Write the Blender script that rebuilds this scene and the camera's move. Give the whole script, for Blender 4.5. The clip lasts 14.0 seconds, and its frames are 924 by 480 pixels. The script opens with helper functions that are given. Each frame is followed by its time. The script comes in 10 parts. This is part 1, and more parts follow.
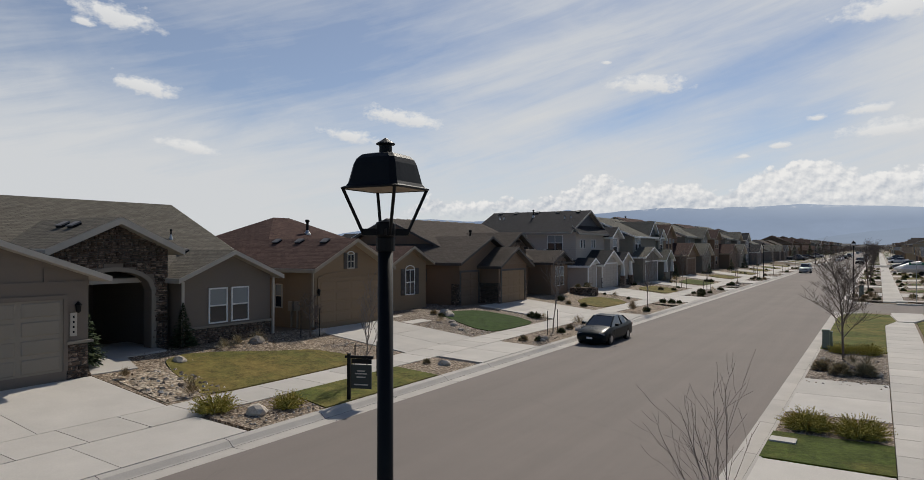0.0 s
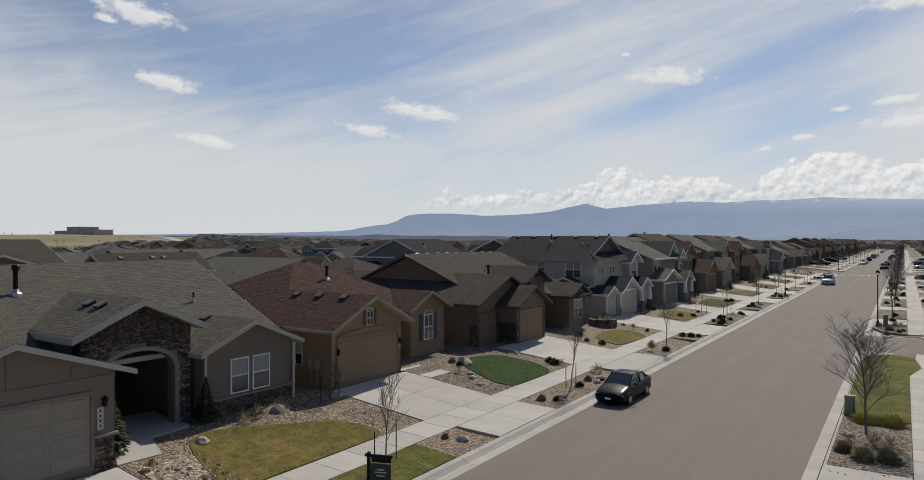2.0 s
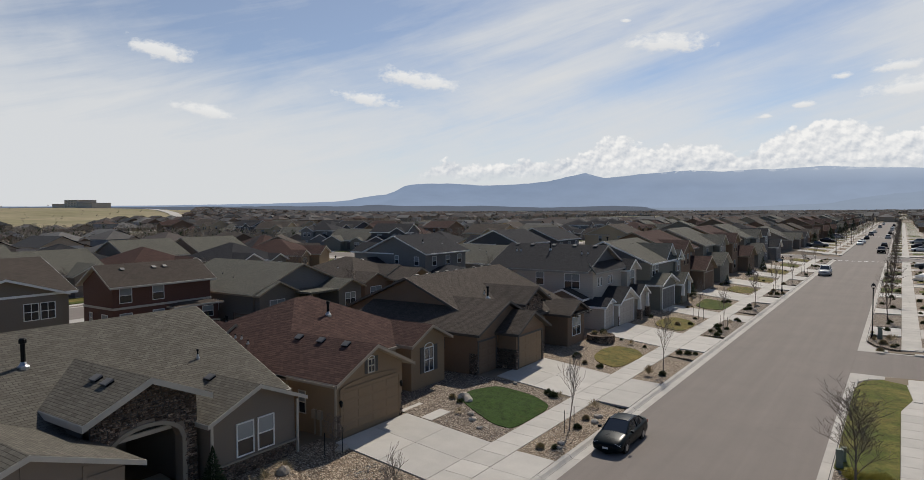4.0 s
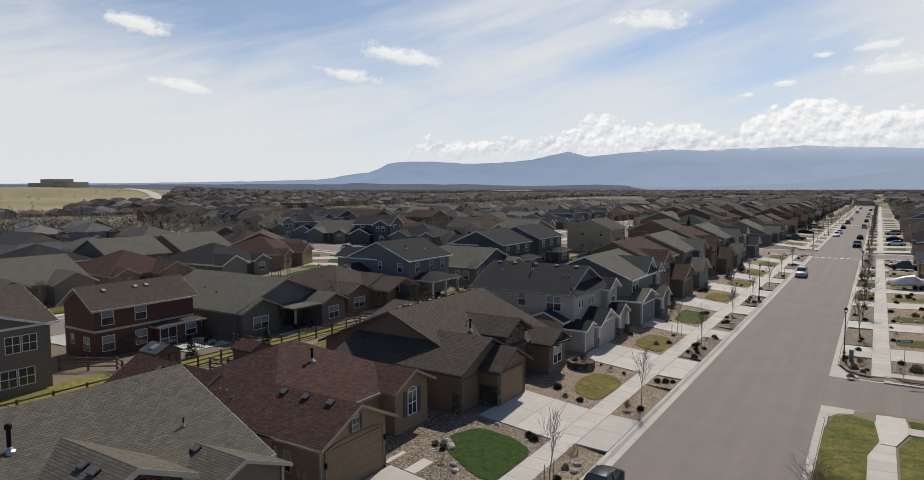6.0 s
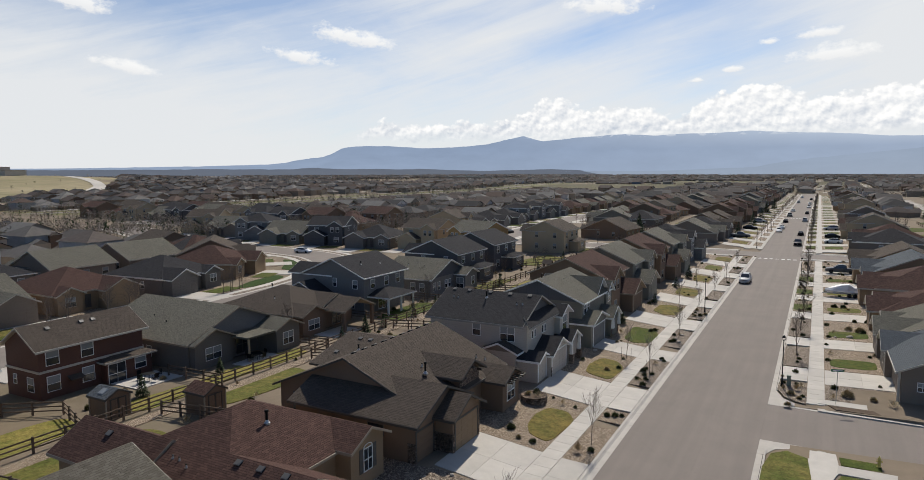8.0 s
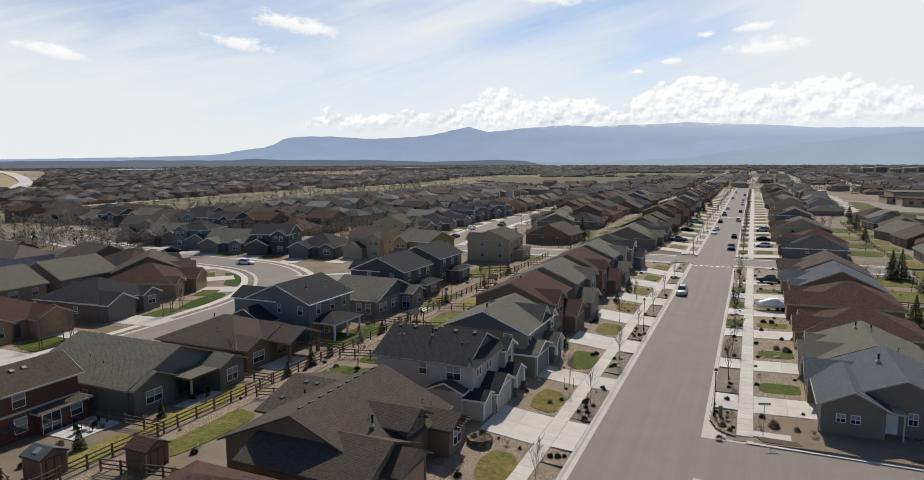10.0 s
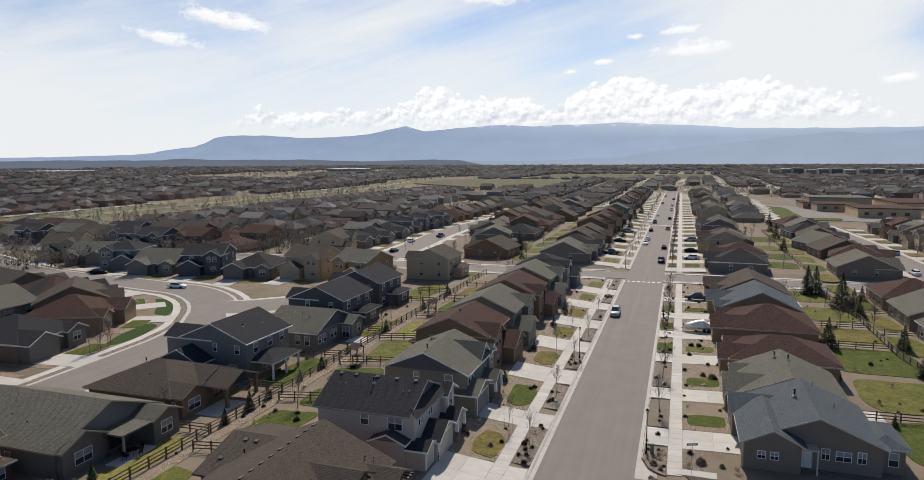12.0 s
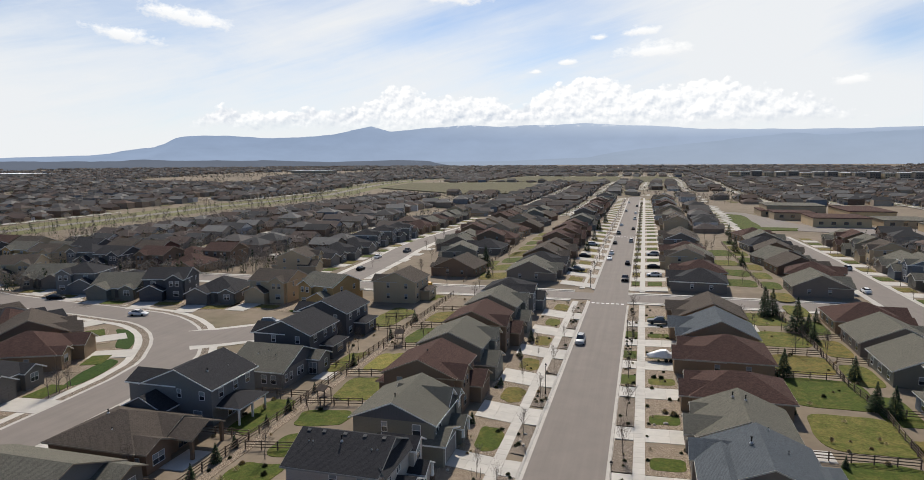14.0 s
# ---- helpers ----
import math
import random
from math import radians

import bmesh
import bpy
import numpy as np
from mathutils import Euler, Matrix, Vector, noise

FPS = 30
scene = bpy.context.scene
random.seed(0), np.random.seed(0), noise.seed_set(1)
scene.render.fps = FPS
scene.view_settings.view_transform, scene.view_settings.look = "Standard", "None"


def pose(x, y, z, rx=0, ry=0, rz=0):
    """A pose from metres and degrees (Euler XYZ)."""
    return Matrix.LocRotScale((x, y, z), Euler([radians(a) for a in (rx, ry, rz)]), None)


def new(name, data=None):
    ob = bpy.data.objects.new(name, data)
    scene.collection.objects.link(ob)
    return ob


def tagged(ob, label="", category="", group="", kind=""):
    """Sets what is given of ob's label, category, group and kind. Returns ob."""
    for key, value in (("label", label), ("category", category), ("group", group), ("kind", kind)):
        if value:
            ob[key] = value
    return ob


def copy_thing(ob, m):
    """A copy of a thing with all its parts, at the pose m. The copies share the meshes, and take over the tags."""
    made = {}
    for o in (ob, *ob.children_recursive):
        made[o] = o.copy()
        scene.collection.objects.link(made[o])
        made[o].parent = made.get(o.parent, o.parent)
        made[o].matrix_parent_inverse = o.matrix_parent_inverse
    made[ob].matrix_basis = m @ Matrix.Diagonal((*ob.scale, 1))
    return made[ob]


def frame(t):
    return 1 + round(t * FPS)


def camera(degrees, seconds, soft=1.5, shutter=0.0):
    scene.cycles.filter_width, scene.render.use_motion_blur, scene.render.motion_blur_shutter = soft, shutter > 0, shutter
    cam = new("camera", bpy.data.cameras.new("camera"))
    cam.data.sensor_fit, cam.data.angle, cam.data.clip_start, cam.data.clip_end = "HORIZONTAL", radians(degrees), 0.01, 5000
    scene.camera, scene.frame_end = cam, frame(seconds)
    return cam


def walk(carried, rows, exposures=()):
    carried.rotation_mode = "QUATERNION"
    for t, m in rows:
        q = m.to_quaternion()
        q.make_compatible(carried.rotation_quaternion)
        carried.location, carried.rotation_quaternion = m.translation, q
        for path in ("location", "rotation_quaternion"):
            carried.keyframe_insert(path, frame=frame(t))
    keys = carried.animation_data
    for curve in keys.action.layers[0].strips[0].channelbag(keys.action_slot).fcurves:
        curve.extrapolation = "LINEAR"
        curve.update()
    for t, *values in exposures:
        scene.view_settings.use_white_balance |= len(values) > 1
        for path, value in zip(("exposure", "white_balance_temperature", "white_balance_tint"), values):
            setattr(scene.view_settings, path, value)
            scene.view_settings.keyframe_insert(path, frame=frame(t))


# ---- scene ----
cam = camera(70.5, 14.0, soft=0.45)
METRES, EYE, TILT, LEAN, TURN = 33.0, 4.65, 0.6, 0.0, 32.5
ROWS = [
    (0.0, 0.0, 0.0, 0.0, 0.0, 0.0, 0.0),
    (0.5, -0.0003, -0.0006, 0.0166, 0.81, -0.01, 0.01),
    (1.0, -0.0006, -0.0014, 0.0397, 1.2, -0.01, 0.04),
    (1.5, -0.0008, -0.0018, 0.0673, 1.42, -0.01, 0.04),
    (2.0, -0.0005, -0.0021, 0.0954, 1.56, -0.55, 0.06),
    (2.5, 0.0001, -0.0034, 0.1253, 1.62, -1.47, 0.11),
    (3.0, -0.0006, -0.0046, 0.1557, 1.66, -2.1, 0.14),
    (5.5, -0.0012, -0.0099, 0.3143, 0.61, -4.81, 0.11),
    (6.0, -0.0002, -0.0107, 0.3483, -0.01, -5.18, 0.1),
    (6.5, 0.0006, -0.0112, 0.3832, -0.89, -5.55, 0.08),
    (7.0, 0.0027, -0.0115, 0.4191, -1.78, -5.89, 0.13),
    (7.5, 0.0041, -0.0121, 0.456, -2.69, -6.24, 0.14),
    (8.0, 0.0053, -0.0119, 0.4927, -3.89, -6.58, 0.18),
    (10.5, 0.0094, -0.017, 0.6862, -10.18, -7.58, 0.19),
    (11.0, 0.0075, -0.0183, 0.726, -11.94, -7.58, 0.19),
    (11.5, 0.0058, -0.0188, 0.7676, -13.18, -7.59, 0.2),
    (12.0, 0.0067, -0.0205, 0.809, -14.04, -7.6, 0.21),
    (12.5, 0.0056, -0.0202, 0.8549, -14.62, -7.61, 0.22),
    (13.0, 0.0068, -0.0196, 0.9014, -15.18, -7.61, 0.22),
    (13.5, 0.0092, -0.0192, 0.9496, -16.06, -7.64, 0.23),
    (14.0, 0.0089, -0.0184, 0.9992, -16.98, -7.66, 0.22),
]
walk(cam, [(t, pose(0, 0, EYE, TILT, LEAN, TURN) @ pose(METRES * x, METRES * y, METRES * z, 90 + pitch, roll, yaw)) for t, x, y, z, yaw, pitch, roll in ROWS],
     exposures=[(0.0, -0.26), (3.0, -0.2), (6.0, -0.03), (8.0, 0.08), (11.0, 0.16), (14.0, 0.2)])

# ---- world, sun ----
SUN_TO = Vector((-0.22, 0.97, 0.0)).normalized()
SUN_EL = radians(43)
sun_dir = Vector((SUN_TO.x * math.cos(SUN_EL), SUN_TO.y * math.cos(SUN_EL), math.sin(SUN_EL)))
sun_ob = new("sun", bpy.data.lights.new("sun", "SUN"))
sun_ob.data.energy, sun_ob.data.angle, sun_ob.data.color = 3.9, radians(0.6), (1.0, 0.93, 0.82)
sun_ob.rotation_mode = "QUATERNION"
sun_ob.rotation_quaternion = sun_dir.to_track_quat("Z", "Y")
scene.view_settings.exposure = 0.0


class Nodes:
    """Short hand for building a node tree."""

    def __init__(self, tree):
        self.t = tree
        tree.nodes.clear()

    def n(self, kind, **ins):
        nd = self.t.nodes.new(kind)
        for k, v in ins.items():
            self.put(nd, k, v)
        return nd

    def put(self, nd, k, v):
        k = int(k[1:]) if k[0] == "i" and k[1:].isdigit() else k.replace("_", " ")
        sock = nd.inputs[k]
        if isinstance(v, bpy.types.NodeSocket):
            self.t.links.new(v, sock)
        else:
            sock.default_value = v

    def math(self, op, a, b=0.0, c=None, clamp=False):
        nd = self.t.nodes.new("ShaderNodeMath")
        nd.operation, nd.use_clamp = op, clamp
        for i, v in enumerate((a, b) if c is None else (a, b, c)):
            self.put(nd, "i%d" % i, v)
        return nd.outputs[0]

    def ramp(self, fac, stops, smooth=False):
        nd = self.t.nodes.new("ShaderNodeValToRGB")
        el = nd.color_ramp.elements
        nd.color_ramp.interpolation = "EASE" if smooth else "LINEAR"
        while len(el) < len(stops):
            el.new(0.5)
        for e, (p, c) in zip(el, stops):
            e.position = p
            e.color = (c, c, c, 1) if isinstance(c, (int, float)) else (*c, 1)
        self.put(nd, "Fac", fac)
        return nd.outputs["Color"]

    def mix(self, fac, a, b, blend="MIX"):
        nd = self.t.nodes.new("ShaderNodeMix")
        nd.data_type, nd.blend_type = "RGBA", blend
        for k, v in ((0, fac), (6, a), (7, b)):
            if isinstance(v, bpy.types.NodeSocket):
                self.t.links.new(v, nd.inputs[k])
            else:
                nd.inputs[k].default_value = v if k == 0 else (*v[:3], 1)
        return nd.outputs[2]

    def noise(self, vec, scale, detail=4.0, rough=0.55, distort=0.0):
        nd = self.n("ShaderNodeTexNoise", Scale=scale, Detail=detail, Roughness=rough, Distortion=distort)
        if vec is not None:
            self.put(nd, "Vector", vec)
        return nd.outputs["Fac"]

    def mapped(self, vec, loc=(0, 0, 0), rot=(0, 0, 0), scale=(1, 1, 1)):
        nd = self.n("ShaderNodeMapping", Location=loc, Rotation=rot, Scale=scale)
        self.put(nd, "Vector", vec)
        return nd.outputs[0]


def build_world():
    world = bpy.data.worlds.new("sky")
    scene.world = world
    world.use_nodes = True
    N = Nodes(world.node_tree)
    sky = N.n("ShaderNodeTexSky")
    sky.sky_type, sky.sun_disc = "NISHITA", False
    sky.sun_elevation, sky.sun_rotation = SUN_EL, math.atan2(SUN_TO.x, SUN_TO.y)
    sky.altitude, sky.air_density, sky.dust_density, sky.ozone_density = 1900, 1.0, 1.2, 1.2
    d = N.n("ShaderNodeTexCoord").outputs["Generated"]
    x, y, z = N.n("ShaderNodeSeparateXYZ", Vector=d).outputs
    deg = 180 / math.pi
    az = N.math("MULTIPLY", N.math("ARCTAN2", x, y), deg)
    el = N.math("MULTIPLY", N.math("ARCSINE", z), deg)
    comb = N.n("ShaderNodeCombineXYZ", X=az, Y=el, Z=0.0).outputs[0]
    base = N.mix(1.0, sky.outputs[0], (SKY_GAIN * 0.88, SKY_GAIN * 0.96, SKY_GAIN * 1.05), "MULTIPLY")

    def span(value, a, b, lo=0.0, hi=1.0):
        nd = N.n("ShaderNodeMapRange", Value=value)
        for k, v in ((1, a), (2, b), (3, lo), (4, hi)):
            nd.inputs[k].default_value = v
        return nd.outputs[0]

    def puff_at(ca, ce, wa, we, turn=0.0):
        """A soft spot round an azimuth and elevation, turned by some degrees; 1 in its middle."""
        c, sn = math.cos(radians(turn)), math.sin(radians(turn))
        u, v = N.math("SUBTRACT", az, ca), N.math("SUBTRACT", el, ce)
        p = N.math("DIVIDE", N.math("ADD", N.math("MULTIPLY", u, c), N.math("MULTIPLY", v, sn)), wa)
        q = N.math("DIVIDE", N.math("SUBTRACT", N.math("MULTIPLY", v, c), N.math("MULTIPLY", u, sn)), we)
        return N.math("EXPONENT", N.math("MULTIPLY", N.math("ADD", N.math("MULTIPLY", p, p), N.math("MULTIPLY", q, q)), -1.0))

    # high thin cloud: a milky veil, torn open over blue and combed into long streaks
    turned = N.mapped(comb, rot=(0, 0, radians(-15)))
    long = N.noise(N.mapped(turned, scale=(0.045, 0.36, 1)), 1.0, 7, 0.60, 0.9)
    wisp = N.noise(N.mapped(turned, loc=(4.0, 2.0, 0), scale=(0.10, 0.95, 1)), 1.0, 6, 0.62, 0.7)
    wool = N.noise(N.mapped(comb, loc=(9.0, 5.0, 0), scale=(0.07, 0.14, 1)), 1.0, 6, 0.60, 0.4)
    cir = N.math("ADD", N.math("MULTIPLY", N.math("SUBTRACT", long, 0.5), 0.85), N.math("MULTIPLY", N.math("SUBTRACT", wisp, 0.5), 0.42))
    cir = N.math("ADD", cir, N.math("MULTIPLY", N.math("SUBTRACT", wool, 0.5), 0.75))
    cir = N.math("ADD", cir, 0.50)
    cir = N.math("ADD", cir, span(el, 3.0, 12.5, 0.40, 0.0))
    cir = N.math("ADD", cir, N.math("MULTIPLY", span(az, -64.0, -42.0, 0.30, 0.0), span(el, 8.0, 15.0, 1.0, 0.0)))
    for ca, ce, wa, we, turn, gain in ((-60, 16.8, 9, 3.4, 0, -0.34), (-47, 14.2, 10, 4.6, 8, -0.46), (-37, 18.5, 9, 3.4, 10, -0.32), (-14.5, 11.2, 8.5, 2.0, 14, -0.42), (-6.0, 9.2, 6.5, 1.3, 10, -0.34), (-3.4, 14.6, 6.0, 2.0, 16, -0.25), (17.6, 8.9, 3.2, 1.7, 12, -0.75), (-19.5, 10.4, 5, 1.2, 14, -0.2),
                                       (-27, 15.7, 17, 1.5, 12.2, 0.34), (-24, 12.0, 16, 1.1, 14.4, 0.22), (-9.0, 11.9, 14, 1.3, 18.4, 0.42), (9.5, 9.6, 8.5, 4.2, 8, 0.62), (3.0, 12.6, 6, 2.6, 20, 0.38), (15, 4.6, 6, 1.8, 0, 0.35)):
        cir = N.math("ADD", cir, N.math("MULTIPLY", puff_at(ca, ce, wa, we, turn), gain))
    cir = N.ramp(cir, [(0.08, 0.20), (0.42, 0.48), (0.72, 0.80), (1.0, 0.97)])
    # clear blue overhead and behind
    ahead = span(N.math("ADD", y, N.math("MULTIPLY", x, -0.5)), -0.1, 0.45)
    cir = N.math("MULTIPLY", cir, N.math("MULTIPLY", ahead, span(el, 26.0, 50.0, 1.0, 0.0)))
    col = N.mix(cir, base, (CLOUD * 0.87, CLOUD * 0.89, CLOUD * 0.91))
    # the bank of heaped cloud over the mountains
    tops = ((-38.2, 2.6), (-36.8, 3.7), (-35.0, 4.2), (-32.9, 4.2), (-30.0, 4.0), (-27.7, 4.4), (-25.3, 4.0), (-23.4, 4.8), (-21.6, 6.0), (-20.0, 6.0), (-17.4, 5.0), (-13.6, 5.3), (-10.8, 4.3), (-8.8, 5.7), (-6.6, 6.3), (-4.6, 6.9), (-2.6, 6.6), (-0.8, 5.6), (1.5, 6.0), (4.6, 6.5), (7.4, 5.6), (10.6, 5.1), (13.0, 4.3), (15.0, 3.2), (16.8, 2.6), (30.0, 2.5))
    lo, hi = tops[0][0] - 1.0, tops[-1][0]
    top = N.math("MULTIPLY", N.ramp(span(az, lo, hi), [(0.0, 0.2)] + [((a - lo) / (hi - lo), t / 10) for a, t in tops]), 10.0)

    def billow(dx, dy):
        """Round heads of cloud at three sizes."""
        out = None
        for size, amp, k in ((0.62, 1.0, 0.0), (1.5, 0.45, 3.0), (3.6, 0.20, 7.0)):
            wob = N.n("ShaderNodeTexNoise", Vector=comb, Scale=size * 1.3, Detail=2.0)
            bent = N.n("ShaderNodeVectorMath")
            bent.operation = "MULTIPLY_ADD"
            N.t.links.new(wob.outputs["Color"], bent.inputs[0])
            bent.inputs[1].default_value = (0.7 / size, 0.7 / size, 0)
            N.t.links.new(comb, bent.inputs[2])
            vo = N.n("ShaderNodeTexVoronoi", Vector=N.mapped(bent.outputs[0], loc=(dx + k, dy, 0), scale=(1.0, 1.25, 1)), Scale=size)
            vo.feature = "SMOOTH_F1"
            vo.inputs["Smoothness"].default_value = 0.25
            v = N.math("MULTIPLY", N.math("SUBTRACT", 0.55, vo.outputs["Distance"]), amp)
            out = v if out is None else N.math("ADD", out, v)
        return out
    heads = billow(0.0, 0.0)
    lifted = billow(-0.16, 0.30)
    rag = N.noise(comb, 1.6, 6, 0.65, 0.3)
    over = N.math("SUBTRACT", N.math("ADD", top, N.math("ADD", N.math("MULTIPLY", heads, 1.0), N.math("MULTIPLY", N.math("SUBTRACT", rag, 0.55), 0.8))), el)
    heap = N.math("MULTIPLY", over, 3.2, clamp=True)
    foot = N.math("ADD", el, N.math("MULTIPLY", N.math("SUBTRACT", N.noise(N.mapped(comb, scale=(0.5, 1.3, 1)), 1.0, 5, 0.6), 0.5), 2.0))
    heap = N.math("MULTIPLY", heap, span(foot, 2.5, 3.5))
    heap = N.math("MULTIPLY", heap, span(az, 6.0, 16.0, 1.0, 0.55))
    form = N.math("ADD", N.math("MULTIPLY", N.math("SUBTRACT", heads, lifted), 1.15), N.math("MULTIPLY", N.math("SUBTRACT", rag, 0.5), 0.9))
    dark = N.math("ADD", N.math("ADD", N.math("MULTIPLY", form, -1.0), N.math("MULTIPLY", span(el, 2.6, 5.2, 1.0, 0.0), 0.34)), 0.22, clamp=True)
    hcol = N.mix(dark, (CLOUD * 1.14, CLOUD * 1.13, CLOUD * 1.11), (CLOUD * 0.60, CLOUD * 0.66, CLOUD * 0.75))
    col = N.mix(heap, col, hcol)
    # small separate clouds: azimuth, elevation, half width, half height
    for i, (ca, ce, wa, we) in enumerate(((-37.8, 10.95, 4.6, 1.1), (-42.1, 9.35, 3.2, 0.95), (-16.6, 13.3, 4.2, 1.15), (-58.4, 12.3, 3.2, 1.1), (-55.4, 7.95, 2.9, 0.85), (-60.6, 17.2, 4.2, 1.4), (-62.6, 16.6, 1.2, 0.6),
                                          (0.7, 8.5, 4.0, 1.0), (1.4, 16.9, 4.6, 1.7), (-4.0, 9.8, 1.0, 0.45), (-6.6, 7.9, 1.1, 0.4), (14.6, 5.5, 1.8, 0.6), (-0.6, 10.1, 2.0, 0.7), (-20.0, 15.4, 0.6, 0.3), (-9.2, 7.2, 0.7, 0.25))):
        turn = radians(-9 if ca < -30 else (-4 if ca < -10 else 3))
        c, sn = math.cos(turn), math.sin(turn)
        du, dv = N.math("SUBTRACT", az, ca), N.math("SUBTRACT", el, ce)
        u = N.math("DIVIDE", N.math("ADD", N.math("MULTIPLY", du, c), N.math("MULTIPLY", dv, sn)), wa)
        v = N.math("DIVIDE", N.math("SUBTRACT", N.math("MULTIPLY", dv, c), N.math("MULTIPLY", du, sn)), we)
        low = N.math("MULTIPLY", N.math("MAXIMUM", N.math("MULTIPLY", v, -1.0), 0.0), 0.7)
        r = N.math("ADD", N.math("SQRT", N.math("ADD", N.math("MULTIPLY", u, u), N.math("MULTIPLY", v, v))), low)
        m = N.math("SUBTRACT", N.math("ADD", 0.86, N.math("MULTIPLY", N.math("SUBTRACT", N.noise(N.mapped(comb, loc=(i * 3.7, i, 0), scale=(0.8, 1.3, 1)), 0.95, 7, 0.62), 0.5), 2.0)), r)
        m = N.math("MULTIPLY", m, 2.0, clamp=True)
        under = N.math("ADD", N.math("MULTIPLY", v, -0.55), 0.20, clamp=True)
        ccol = N.mix(under, (CLOUD * 1.05, CLOUD * 1.05, CLOUD * 1.04), (CLOUD * 0.72, CLOUD * 0.74, CLOUD * 0.78))
        col = N.mix(N.math("MULTIPLY", m, 0.92), col, ccol)
    bg = N.n("ShaderNodeBackground", Color=col, Strength=1.0)
    out = N.n("ShaderNodeOutputWorld")
    N.t.links.new(bg.outputs[0], out.inputs[0])


SKY_GAIN, CLOUD = 0.084, 0.86
build_world()

# ---- materials ----
def material(name, base, rough=0.85, vary=0.18, big=0.4, fine=18.0, bump=0.15, per_object=0.0, metal=0.0, spec=0.4, coord="UV", extra=None):
    """A surface with variation at two scales and fine relief; sizes in cycles a metre."""
    m = bpy.data.materials.new(name)
    m.use_nodes = True
    N = Nodes(m.node_tree)
    tc = N.n("ShaderNodeTexCoord")
    vec = tc.outputs["UV"] if coord == "UV" else (tc.outputs["Object"] if coord == "Object" else N.n("ShaderNodeNewGeometry").outputs["Position"])
    n1, n2 = N.noise(vec, big, 5, 0.6), N.noise(vec, fine, 3, 0.6)
    f = N.math("ADD", N.math("MULTIPLY", n1, 0.65), N.math("MULTIPLY", n2, 0.35))
    lo = tuple(max(0.0, c * (1 - 2.2 * vary)) for c in base)
    hi = tuple(c * (1 + 2.2 * vary) for c in base)
    col = N.mix(N.ramp(f, [(0.25, 0.0), (0.75, 1.0)]), lo, hi)
    height = n2
    if extra:
        col, height = extra(N, vec, col, n1, n2)
    if per_object:
        rnd = N.n("ShaderNodeObjectInfo").outputs["Random"]
        k = N.math("ADD", N.math("MULTIPLY", N.math("SUBTRACT", rnd, 0.5), per_object), 1.0)
        col = N.mix(1.0, col, N.n("ShaderNodeCombineXYZ", X=k, Y=k, Z=k).outputs[0], "MULTIPLY")
    bs = N.n("ShaderNodeBsdfPrincipled", Base_Color=col, Metallic=metal)
    bs.inputs["Specular IOR Level"].default_value = spec
    N.put(bs, "Roughness", N.math("ADD", N.math("MULTIPLY", N.math("SUBTRACT", n1, 0.5), 0.2), rough, clamp=True))
    if bump:
        bp = N.n("ShaderNodeBump", Strength=min(1.0, bump), Distance=0.02, Height=height)
        N.t.links.new(bp.outputs[0], bs.inputs["Normal"])
    out = N.n("ShaderNodeOutputMaterial")
    N.t.links.new(bs.outputs[0], out.inputs[0])
    return m


def shingle(name, base, spread=0.28, blotch=0.16):
    def extra(N, vec, col, n1, n2):
        br = N.n("ShaderNodeTexBrick", Vector=vec, Scale=1.0, Mortar_Size=0.008, Mortar_Smooth=0.2, Bias=0.0, Brick_Width=0.30, Row_Height=0.145)
        br.offset = 0.5
        br.inputs["Color1"].default_value = (1 - spread, 1 - spread, 1 - spread, 1)
        br.inputs["Color2"].default_value = (1 + spread, 1 + spread, 1 + spread, 1)
        br.inputs["Mortar"].default_value = (0.45, 0.45, 0.45, 1)
        blot = N.noise(N.mapped(vec, scale=(2.3, 6.0, 1)), 1.0, 2, 0.5)
        k = N.math("ADD", N.math("MULTIPLY", blot, blotch), 1 - blotch / 2)
        c = N.mix(1.0, col, br.outputs["Color"], "MULTIPLY")
        c = N.mix(1.0, c, N.n("ShaderNodeCombineXYZ", X=k, Y=k, Z=k).outputs[0], "MULTIPLY")
        sep = N.n("ShaderNodeSeparateXYZ", Vector=vec)
        step = N.math("FRACT", N.math("DIVIDE", sep.outputs[1], 0.145))
        h = N.math("SUBTRACT", N.math("MULTIPLY", br.outputs["Fac"], -0.8), N.math("MULTIPLY", step, 0.6))
        return c, h
    return material(name, base, 0.95, 0.06, 0.35, 60, 0.8, 0.0, 0.0, 0.08, "UV", extra)


def lap(name, base, rows=0.18, vertical=False):
    """Painted boards; the shadow line at every lap is drawn into the colour."""
    def extra(N, vec, col, n1, n2):
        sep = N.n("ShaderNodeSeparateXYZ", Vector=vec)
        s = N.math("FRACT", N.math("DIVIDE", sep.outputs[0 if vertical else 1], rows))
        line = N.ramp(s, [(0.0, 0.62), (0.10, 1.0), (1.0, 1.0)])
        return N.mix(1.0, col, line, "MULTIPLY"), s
    return material(name, base, 0.7, 0.05, 0.3, 30, 0.4, 0.0, 0.0, 0.3, "UV", extra)


